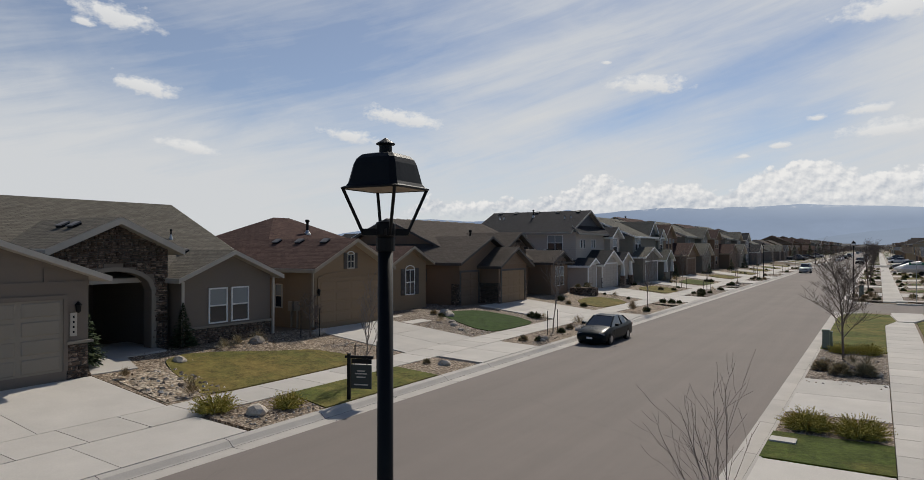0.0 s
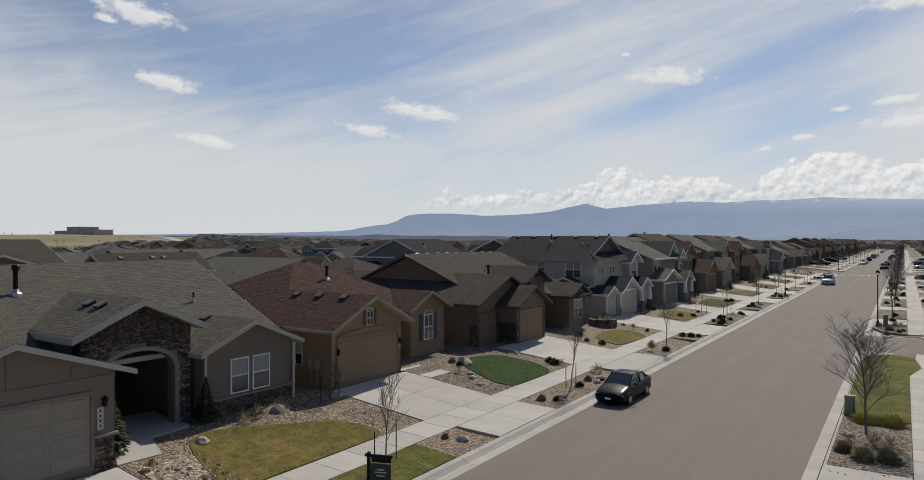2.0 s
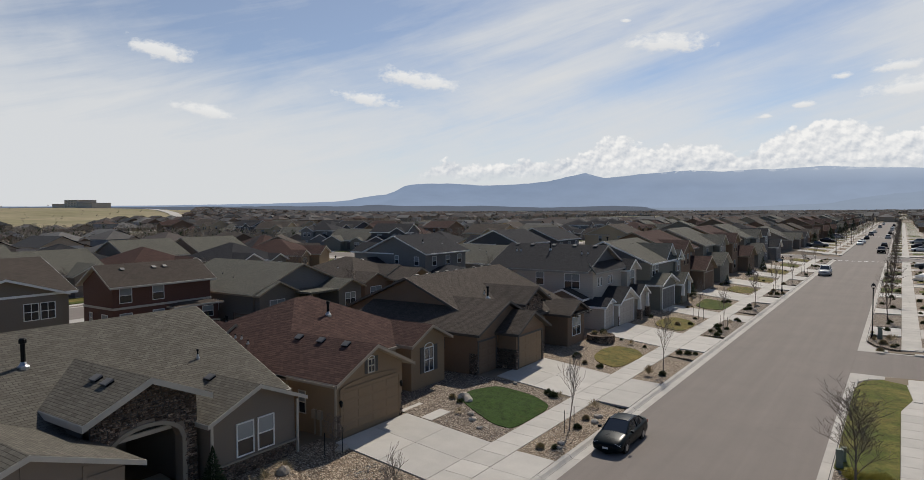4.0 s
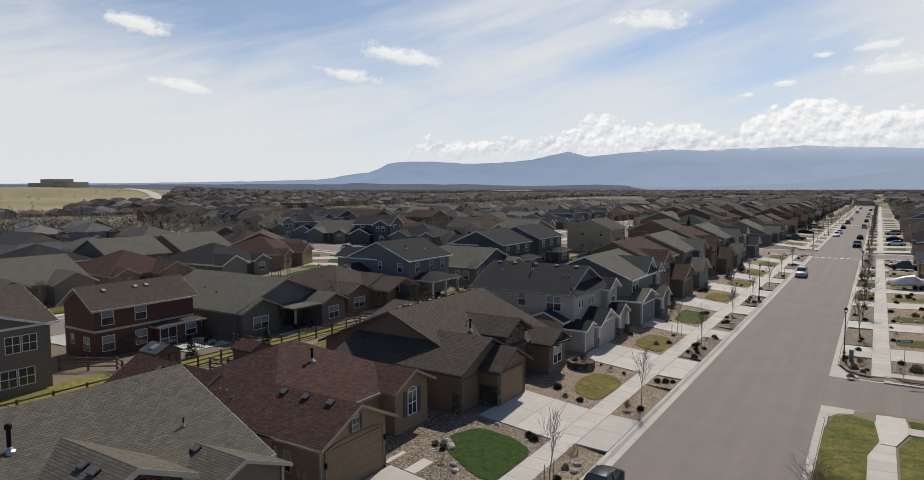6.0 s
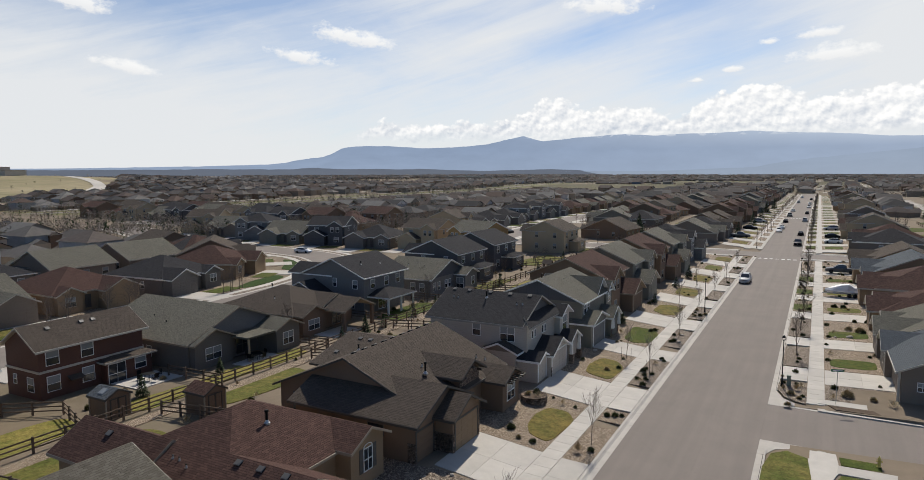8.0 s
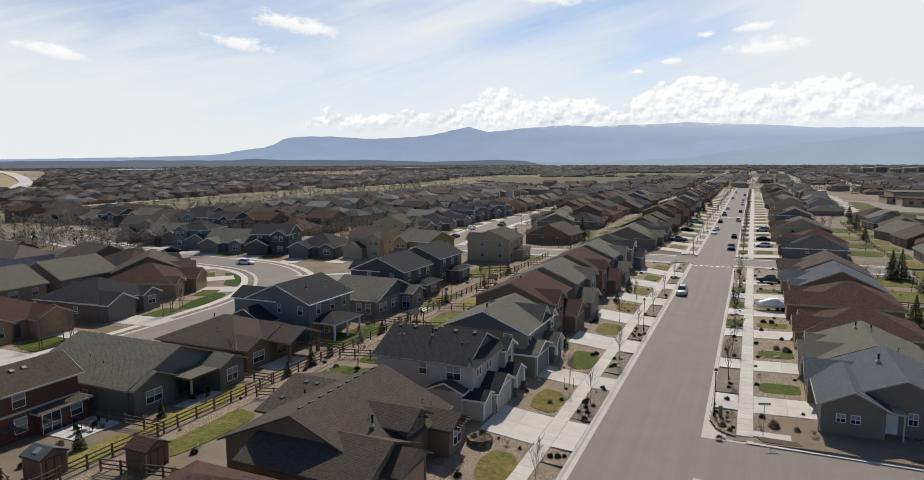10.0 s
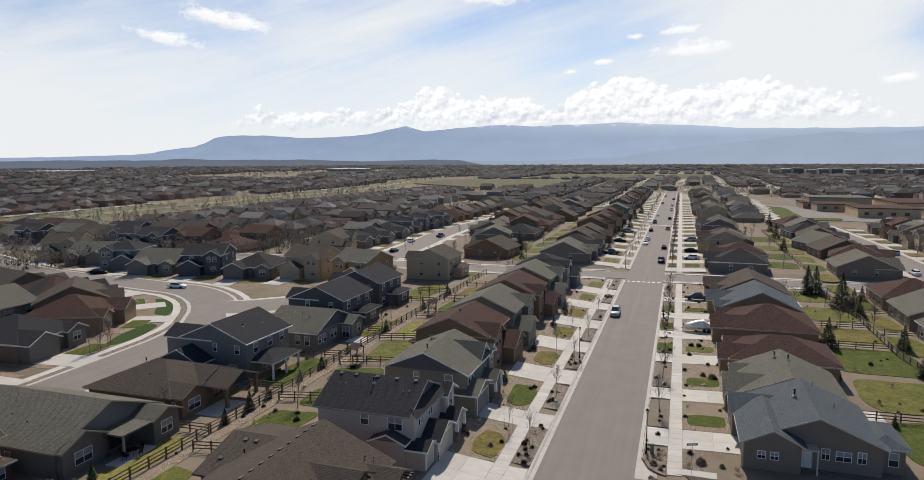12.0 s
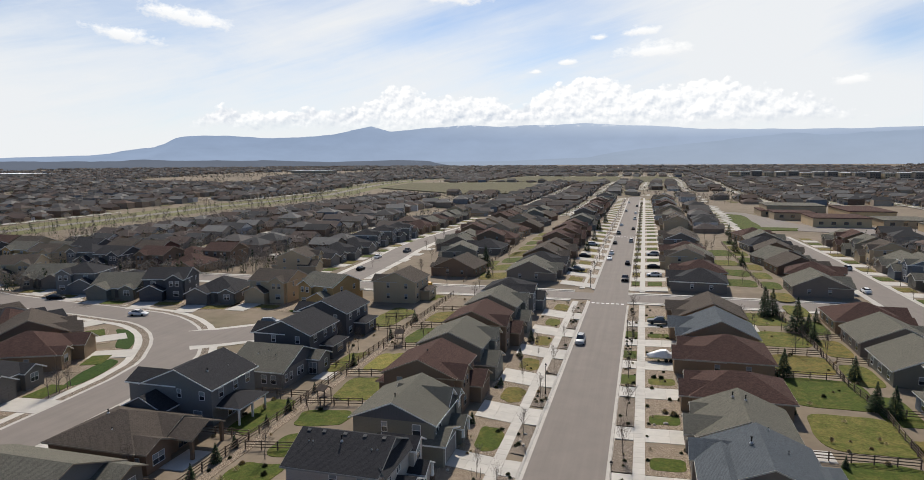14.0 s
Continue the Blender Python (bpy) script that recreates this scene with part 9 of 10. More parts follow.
def car(at, rz, colour, label, style="sedan", category="car", far=False):
    th = thing("car", label, category, at, rz, "parked cars")
    sh = CAR_SHAPES[style]
    L, W = sh["L"], sh["W"]
    mb = MB()
    pts, n = [], 12
    for x, w, lo, mid, hi in sh["body"]:
        sec = [(-0.90 * w, lo), (-0.985 * w, lo + 0.10), (-w, mid - 0.12), (-0.985 * w, mid), (-0.90 * w, hi - 0.05), (-0.62 * w, hi), (0.62 * w, hi), (0.90 * w, hi - 0.05), (0.985 * w, mid), (w, mid - 0.12), (0.985 * w, lo + 0.10), (0.90 * w, lo)]
        pts += [(x, y, z) for y, z in sec]
    m = len(sh["body"])
    fs = [(i * n + k, i * n + (k + 1) % n, (i + 1) * n + (k + 1) % n, (i + 1) * n + k) for i in range(m - 1) for k in range(n)]
    fs += [tuple(range(n - 1, -1, -1)), tuple((m - 1) * n + k for k in range(n))]
    mb.faces(pts, fs)
    me = mb.mesh("body", [colour])
    bm = bmesh.new()
    bm.from_mesh(me)
    bmesh.ops.recalc_face_normals(bm, faces=bm.faces)
    bmesh.ops.subdivide_edges(bm, edges=bm.edges, cuts=1, smooth=0.6, use_grid_fill=True)
    bm.to_mesh(me)
    bm.free()
    for p in me.polygons:
        p.use_smooth = True
    part("body", me, None, th)
    cab = sh["cab"]
    belt = lambda x: lerp(x, [(s[0], s[4]) for s in sh["body"]]) - 0.03
    gb = MB()
    for i in range(len(cab) - 1):
        (x0, w0, z0), (x1, w1, z1) = cab[i], cab[i + 1]
        b0, b1 = (x0, W * 0.86, belt(x0)), (x1, W * 0.86, belt(x1))
        gb.faces([(x0, w0, z0), (x1, w1, z1), b1, b0, (x0, -w0, z0), (x1, -w1, z1), (b1[0], -b1[1], b1[2]), (b0[0], -b0[1], b0[2])], [(0, 1, 2, 3), (7, 6, 5, 4)])
        gb.faces([(x0, -w0, z0), (x0, w0, z0), (x1, w1, z1), (x1, -w1, z1)], [(0, 3, 2, 1)])
    part("window_glass", gb, M["glass"], th)
    rb = MB()
    top = cab[1:-1]
    pts = []
    for x, w, z in top:
        pts += [(x, -w - 0.012, z - 0.03), (x, -w * 0.7, z + 0.022), (x, w * 0.7, z + 0.022), (x, w + 0.012, z - 0.03)]
    rb.faces(pts, [(i * 4 + k, (i + 1) * 4 + k, (i + 1) * 4 + k + 1, i * 4 + k + 1) for i in range(len(top) - 1) for k in range(3)])
    part("roof", rb, colour, th, smooth=True)
    if far:
        for fx in sh["axles"]:
            for s in (-1, 1):
                tb = MB()
                tb.tube((fx, s * (W - 0.20), sh["r"]), (fx, s * (W + 0.012), sh["r"]), sh["r"], sh["r"] * 0.97, 12)
                part("tyre", tb, M["rubber"], th)
        return th
    for s in (-1, 1):
        pil = MB()
        for a, b in ((cab[0], cab[1]), (cab[-2], cab[-1])):
            pil.tube((a[0], s * (a[1] + 0.012), a[2]), (b[0], s * (b[1] + 0.012), b[2]), 0.035, 0.035, 5)
        mx = (cab[1][0] + cab[-2][0]) / 2
        pil.tube((mx, s * (cab[2][1] + 0.015), cab[2][2] - 0.06), (mx - 0.05, s * W * 0.875, belt(mx)), 0.035, 0.045, 5)
        part("pillar", pil, colour, th)
        r = sh["r"]
        for fx in sh["axles"]:
            arch = MB()
            arch.tube((fx, s * (W - 0.12), r), (fx, s * (W + 0.004), r), r + 0.06, r + 0.05, 20)
            part("wheel_arch", arch, M["iron"], th)
            tb = MB()
            tb.tube((fx, s * (W - 0.20), r), (fx, s * (W + 0.012), r), r, r * 0.97, 20)
            wh = part("tyre", tb, M["rubber"], th)
            rim = MB()
            rim.tube((fx, s * (W - 0.08), r), (fx, s * (W + 0.018), r), r * 0.64, r * 0.60, 14)
            part("rim", rim, M["steel"], wh)
        nose, tail = sh["body"][-2], sh["body"][1]
        lamp_ = MB()
        y0, y1 = sorted((s * nose[1] * 0.58, s * nose[1] * 0.98))
        lamp_.faces([(nose[0] - 0.22, s * nose[1] * 1.01, nose[4] - 0.02), (nose[0] + 0.06, s * nose[1] * 0.93, nose[3] + 0.04), (nose[0] + 0.14, s * nose[1] * 0.62, nose[3] + 0.02), (nose[0] + 0.05, s * nose[1] * 0.62, nose[4] - 0.01), (nose[0] + 0.0, s * nose[1] * 1.0, nose[3] - 0.04)], [(0, 4, 1, 2, 3), (3, 2, 1, 4, 0)])
        part("headlight", lamp_, M["lens"], th)
        tl = MB()
        y0, y1 = sorted((s * tail[1] * 0.60, s * tail[1] * 1.01))
        tl.box(tail[0] - 0.05, tail[0] + 0.16, y0, y1, tail[3], tail[3] + 0.16)
        part("tail_light", tl, M["red_lens"], th)
        mr = MB()
        y0, y1 = sorted((s * (W - 0.02), s * (W + 0.16)))
        mr.box(cab[-1][0] - 0.38, cab[-1][0] - 0.24, y0, y1, cab[-1][2] + 0.02, cab[-1][2] + 0.14)
        part("mirror", mr, colour, th)
    end = sh["body"][-1]
    mb = MB()
    mb.box(end[0] - 0.05, end[0] + 0.02, -0.16, 0.16, end[2] + 0.04, end[2] + 0.15)
    part("plate", mb, M["trim_white"], th)
    mb = MB()
    mb.box(end[0] - 0.06, end[0] + 0.006, -0.42, 0.42, end[3] - 0.02, end[3] + 0.06)
    part("grille", mb, M["iron"], th)
    if style == "pickup":
        mb = MB()
        mb.box(-2.68, -1.08, -0.84, 0.84, 1.10, 1.16)
        part("bed_cover", mb, M["iron"], th)
    return th


M["school"] = material("school_masonry", (0.50, 0.37, 0.22), 0.9, 0.06, 0.2, 20, 0.2)
M["rubber"] = paint("tyre_rubber", (0.02, 0.02, 0.02), 0.9)
M["lens"] = paint("headlight_lens", (0.55, 0.56, 0.58), 0.12, 0.0, 0.8)
M["red_lens"] = paint("tail_light_lens", (0.25, 0.01, 0.01), 0.2)
CAR = {k: paint("car_paint_" + k, c, 0.30, 0.0, 0.10, 0.0) for k, c in {"teal": (0.003, 0.008, 0.010), "black": (0.010, 0.010, 0.012), "silver": (0.42, 0.43, 0.44), "white": (0.75, 0.75, 0.75), "red": (0.22, 0.02, 0.02), "gray": (0.10, 0.105, 0.11)}.items()}
first_car = car((-11.5, 31.3, 0.0), -90, CAR["teal"], "dark teal four-door sedan parked at the kerb")
first_car.scale = (0.9, 0.88, 0.87)
silver = car((-11.0, 131.5, 0.0), -90, CAR["silver"], "silver sedan parked at the kerb", "suv")
truck = car((-4.2, 204.0, 0.0), -90, CAR["black"], "black pickup truck at the kerb", "pickup", "pickup truck")
white = car((-11.0, 246.0, 0.0), -90, CAR["white"], "white sedan parked at the kerb")
far_white = car((-10.8, 260, 0.0), 90, CAR["white"], "white sedan parked far along the street", far=True)
far_silver = car((-4.2, 300, 0.0), 90, CAR["silver"], "silver car parked far along the street", "suv", far=True)
far_dark = car((-4.2, 236, 0.0), 90, CAR["black"], "black car parked far along the street", far=True)
far_truck = car((-10.8, 330, 0.0), 90, CAR["gray"], "dark gray pickup parked far along the street", "pickup", "pickup truck", True)
for src, x, y, rz in ((far_white, -10.8, 372, 90), (far_dark, -4.2, 352, 90), (far_silver, -4.2, 410, -90), (far_dark, -10.9, 292, 90), (far_white, -4.3, 455, 90), (far_silver, -10.9, 470, 90), (far_white, -10.9, 560, 90), (far_dark, -4.2, 520, 90),
                       (far_white, 4.5, 212, 180), (far_truck, 5.0, 150, 180), (far_silver, 4.6, 258, 180), (far_dark, 4.8, 228, 0), (far_white, -119, 130.5, 8), (far_silver, -82, 130.5, 15), (far_dark, -156, 141, 20), (far_dark, -93, 205, 90), (far_white, -98, 232, 90), (far_truck, -92.5, 250, 90), (far_silver, 72.0, 150, 180), (far_dark, 72, 130, 180), (far_white, 60.5, 200, 90), (far_silver, 66.5, 240, 90), (far_truck, -20, 214, 0), (far_dark, -20, 246, 0), (far_silver, -19.5, 280, 0)):
    copy_thing(src, pose(x, y, gz(x, y) + (0.04 if not -12.3 < x < -2.7 else 0), 0, 0, rz))


def covered_boat(at, rz):
    th = thing("covered_boat", "white shrink-wrapped boat on a trailer in a driveway", "boat", at, rz)
    st = [(-3.2, 0.25, 0.95, 1.15), (-2.4, 0.95, 0.8, 1.5), (-0.9, 1.15, 0.75, 2.05), (0.2, 1.2, 0.75, 2.2), (0.9, 1.2, 0.75, 1.75), (2.2, 1.15, 0.75, 1.5), (3.2, 1.0, 0.8, 1.3)]
    mb = MB()
    pts = []
    for x, w, lo, hi in st:
        pts += [(x, -w * 0.6, lo - 0.2), (x, -w, lo + 0.2), (x, -w * 0.55, hi - 0.12), (x, 0, hi), (x, w * 0.55, hi - 0.12), (x, w, lo + 0.2), (x, w * 0.6, lo - 0.2)]
    fs = [(i * 7 + j, i * 7 + j + 1, (i + 1) * 7 + j + 1, (i + 1) * 7 + j) for i in range(6) for j in range(6)] + [tuple(range(7)), tuple(range(48, 41, -1))]
    mb.faces(pts, fs)
    part("cover", mb, M["trim_white"], th)
    mb = MB()
    mb.box(-3.6, 2.6, -0.06, 0.06, 0.4, 0.55)
    for x in (-1.8, 0.0, 1.6):
        mb.box(x - 0.05, x + 0.05, -0.75, 0.75, 0.45, 0.6)
    part("trailer", mb, M["steel"], th)
    for s in (-1, 1):
        for x in (0.3, 1.1):
            mb = MB()
            mb.tube((x, s * 0.8, 0.33), (x, s * 1.0, 0.33), 0.33, 0.33, 14)
            part("wheel", mb, M["rubber"], th)


covered_boat((5.2, 122.2, 0.27), 0)


def school_bus(at, rz):
    th = thing("school_bus", "yellow school bus with dark window band", "bus", at, rz)
    mb = MB()
    mb.box(-5.2, 3.9, -1.2, 1.2, 0.55, 2.85)
    mb.box(3.9, 5.4, -1.05, 1.05, 0.55, 1.7)
    b = part("body", mb, M["bus"], th)
    mb = MB()
    mb.faces([(-5.2, -1.2, 2.85), (3.9, -1.2, 2.85), (3.9, 1.2, 2.85), (-5.2, 1.2, 2.85), (-5.1, -0.8, 3.1), (3.7, -0.8, 3.1), (3.7, 0.8, 3.1), (-5.1, 0.8, 3.1)], [(4, 5, 6, 7), (0, 1, 5, 4), (1, 2, 6, 5), (2, 3, 7, 6), (3, 0, 4, 7)])
    part("roof", mb, M["trim_cream"], th)
    for s in (-1, 1):
        for k in range(9):
            mb = MB()
            x = -4.9 + k * 0.96
            mb.box(x, x + 0.8, s * 1.2 - (0.01 if s < 0 else -0.0), s * 1.2 + (0.01 if s > 0 else 0.0), 1.85, 2.55)
            part("window", mb, M["glass"], b)
        for x in (-3.2, 4.2):
            mb = MB()
            mb.tube((x, s * 0.9, 0.5), (x, s * 1.22, 0.5), 0.5, 0.5, 14)
            part("wheel", mb, M["rubber"], th)


M["bus"] = paint("bus_yellow", (0.55, 0.30, 0.03), 0.4)
school_bus((-63.8, 178.0, 0.15), 0)


PARK = [(120, -380), (240, -340), (280, -333), (330, -332), (400, -332), (450, -335), (530, -326), (640, -325), (800, -360), (930, -385), (1130, -400)]


def far_suburb():
    """Thousands of far roofs, walls and bare trees out to the horizon."""
    rng = random.Random(2)
    rb, wb, tb, eb = MB(), MB(), MB(), MB()

    def free(x, y):
        az, r = math.degrees(math.atan2(x, y)), math.hypot(x, y)
        if not -78 < az < 27 or r > 3600:
            return False
        if -112 < x < 90 and y < 420 and not (24 < x < 48 and y > 338) or (-42 < x < 24 and y < 652):
            return False
        if -320 < x < -110 and y < 235 and x > -130 - 0 and y > 20:
            return False
        if -162 < x < -90 and y < 175 or (-320 < x < -126 and 128 < y < 232):
            return False
        px = lerp(y, PARK)
        if -30 < x - px < 60 and y < 1150 or on_hill(x + 12, y - 12):
            return False
        if 46 < x < 185 and 330 < y < 560:
            return False
        if -140 < x < 90 and 628 < y < 652 or (-350 < x < -125 and 660 < y < 1010) or (-250 < x < 60 and 1030 < y < 1340) or (6 < x < 90 and 655 < y < 760):
            return False
        if noise.noise(Vector((x * 0.0016, y * 0.0016, 1.0))) > 0.34 and r > 700:
            return False
        return True

    def place(x, y, a, two, s=1.0):
        z = gz(x, y) + (hills(x, y) if math.hypot(x, y) > 350 else 0) - 0.3
        c, sn = math.cos(a), math.sin(a)
        w = lambda u, v, q: (x + (c * u - sn * v) * s, y + (sn * u + c * v) * s, z + q * s)
        bodies = [(-7, 7, -5.8, 5.8, 5.6 if two else 3.0, rng.random() < 0.5), (4.5, 10, -5.6 if rng.random() < 0.5 else 0.0, 0.4, 2.9, False)]
        b1 = list(bodies[1])
        if b1[2] == 0.0:
            b1[2], b1[3] = -0.4, 5.6
        bodies[1] = tuple(b1)
        if rng.random() < 0.6:
            bodies.append((2.0, 8.0, 1.5, 5.4, 5.2 if two else 2.9, False))
        for u0, u1, v0, v1, e, hip in bodies:
            wb.faces([w(u0, v0, -1.5), w(u1, v0, -1.5), w(u1, v1, -1.5), w(u0, v1, -1.5), w(u0, v0, e), w(u1, v0, e), w(u1, v1, e), w(u0, v1, e)], [(0, 1, 5, 4), (1, 2, 6, 5), (2, 3, 7, 6), (3, 0, 4, 7)])
            o = 0.5
            U0, U1, V0, V1 = u0 - o, u1 + o, v0 - o, v1 + o
            half = (V1 - V0) / 2
            zr = e + 0.45 * half - 0.1
            k = min(half, (U1 - U0) / 2 - 0.5) if hip else 0.0
            m = (V0 + V1) / 2
            pts = [w(U0, V0, e - 0.15), w(U1, V0, e - 0.15), w(U1, V1, e - 0.15), w(U0, V1, e - 0.15), w(U0 + k, m, zr), w(U1 - k, m, zr)]
            rb.faces(pts, [(0, 1, 5, 4), (2, 3, 4, 5)] + ([(1, 2, 5), (3, 0, 4)] if hip else []))
            if not hip:
                wb.faces([w(u1, v0, e), w(u1, v1, e), w(u1, m, zr - 0.2), w(u0, v0, e), w(u0, v1, e), w(u0, m, zr - 0.2)], [(0, 1, 2), (4, 3, 5)])

    pv, gv = MB(), MB()

    def pad(mb, x, y, a, u0, u1, v0, v1, lift):
        c, sn = math.cos(a), math.sin(a)
        q = [(x + c * u - sn * v, y + sn * u + c * v) for u, v in ((u0, v0), (u1, v0), (u1, v1), (u0, v1))]
        mb.faces([(p, r, gz(p, r) + (hills(p, r) if math.hypot(p, r) > 350 else 0) + lift) for p, r in q], [(0, 1, 2, 3)])
    n = 0
    for bx in range(-120, 40):
        x0 = bx * 46.0
        for side in (-1, 1):
            y = -200.0 + rng.uniform(0, 15)
            while y < 3300:
                y += 14.6 * (1 if y < 1500 else 1.25)
                x = x0 + side * 15 + 26 * noise.noise(Vector((x0 * 0.002, y * 0.0024, 5.0))) + rng.uniform(-1, 1)
                yy = y + 40 * noise.noise(Vector((x0 * 0.003, y * 0.001, 8.0)))
                if math.hypot(x, yy) > 1500 and rng.random() < (0.25 if math.hypot(x, yy) < 2000 else 0.6):
                    continue
                if (int(y / 130) + bx) % 5 == 0 and rng.random() < 0.75:
                    continue
                if free(x, yy):
                    turn = 0.5 * noise.noise(Vector((x0 * 0.003, y * 0.003, 2.0)))
                    place(x, yy, (0 if side < 0 else math.pi) + turn, rng.random() < (0.5 if not 0 < x - lerp(yy, PARK) < 130 else 0.0), 0.84 if math.hypot(x, yy) < 1700 else 1.0)
                    aa = (0 if side < 0 else math.pi) + turn
                    sc = rng.random()
                    pad(pv, x, yy, aa, 9.5, 16.0, -5.6, 0.2, 0.5)
                    pad(pv, x, yy, aa, 14.5, 17.5, -9.5, 9.5, 0.45)
                    pad(gv, x, yy, aa, 10.5, 14.0, 1.0, 7.0, 0.55)
                    if sc < 0.5:
                        pad(gv, x, yy, aa, -15.0, -9.0, -7.0, 7.0, 0.4)
                    n += 1
    def tree(x, y, s, dark):
        """A far crown: a thin trunk and loose fans of twigs or needles with gaps between them."""
        z = gz(x, y) + (hills(x, y) if math.hypot(x, y) > 350 else 0) - 0.2
        r0 = math.hypot(x, y)
        count, size = (46, 0.055) if r0 < 600 else ((22, 0.085) if r0 < 1200 else (8, 0.16))
        w = 0.018 * s
        mb = eb if dark else tb
        k = len(mb.v)
        mb.v += [(x - w, y, z), (x + w, y, z), (x, y, z + 0.7 * s)]
        mb.f.append((k, k + 1, k + 2))
        mb.m.append(0)
        for j in range(count):
            a, q = rng.random() * 6.283, 0.35 + 0.65 * rng.random()
            if dark:
                f = rng.random() ** 1.4
                cx, cy, cz = x + 0.28 * s * (1 - f) * q * math.cos(a), y + 0.28 * s * (1 - f) * q * math.sin(a), z + s * (0.08 + 0.9 * f)
            else:
                e = rng.random() * 1.9 - 0.5
                cx, cy, cz = x + 0.36 * s * q * math.cos(a) * math.cos(e), y + 0.36 * s * q * math.sin(a) * math.cos(e), z + s * (0.56 + 0.42 * q * math.sin(e))
            r = s * size
            k = len(mb.v)
            mb.v += [(cx + (rng.random() - 0.5) * 2 * r, cy + (rng.random() - 0.5) * 2 * r, cz + (rng.random() - 0.5) * 2.6 * r) for _ in range(3)]
            mb.f.append((k, k + 1, k + 2))
            mb.m.append(0)

    for _ in range(26000):
        r = 230 + 3300 * rng.random() ** 1.7
        az = radians(rng.uniform(-75, 25))
        x, y = r * math.sin(az), r * math.cos(az)
        if (r < 1700 or rng.random() < 0.6) and not (-30 < x < 16 and y < 640) and not (-112 < x < 90 and y < 420) and not (44 < x < 185 and 330 < y < 560) and noise.noise(Vector((x * 0.004, y * 0.004, 6.0))) > -0.3 and not (on_hill(x, y) and rng.random() < 0.96) and not (-350 < x < -125 and 660 < y < 1010) and not (-250 < x < 60 and 1030 < y < 1340 and rng.random() < 0.97):
            tree(x, y, rng.uniform(3.0, 6.5) * (1.0 if r < 1400 else 1.5), rng.random() < 0.22)
    for k in range(120):
        y = 240 + k * 8.0
        px = lerp(y, PARK)
        for s in (-14, 14):
            if rng.random() < 0.35:
                tree(px + s + rng.uniform(-2, 2), y + rng.uniform(-3, 3), rng.uniform(3.5, 6.5), rng.random() < 0.5)
    tagged(part("far_paving", pv, island("far_paving", [(0.0, (0.30, 0.27, 0.24)), (0.5, (0.44, 0.41, 0.36)), (1.0, (0.52, 0.48, 0.43))]), uv=False), "pale drives and pavements of the far suburb", "paving", kind="stuff")
    tagged(part("far_lawns", gv, island("far_grass", [(0.0, (0.07, 0.09, 0.02)), (0.4, (0.13, 0.12, 0.04)), (0.7, (0.20, 0.16, 0.08)), (1.0, (0.26, 0.21, 0.14))]), uv=False), "green and dry lawns of the far suburb", "grass", kind="stuff")
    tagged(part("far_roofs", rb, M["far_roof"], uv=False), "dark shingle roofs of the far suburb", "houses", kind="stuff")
    tagged(part("far_walls", wb, M["far_wall"], uv=False), "tan and gray walls of the far suburb", "houses", kind="stuff")
    tagged(part("far_trees", tb, M["far_tree"], uv=False), "bare brown trees of the far suburb", "trees", kind="stuff")
    tagged(part("far_evergreens", eb, M["needle"], uv=False), "dark evergreen trees of the far suburb", "trees", kind="stuff")


far_suburb()


def block(h, x0, x1, y0, y1, z0, z1, wall="st_sand", top="concrete"):
    mb = MB()
    mb.box(x0, x1, y0, y1, z0 - 1, z1)
    part("wall", h.fix(mb), M[wall], h.e)
    mb = MB()
    mb.box(x0 - 0.3, x1 + 0.3, y0 - 0.3, y1 + 0.3, z1, z1 + 0.5)
    part("roof", h.fix(mb), M[top], h.e)


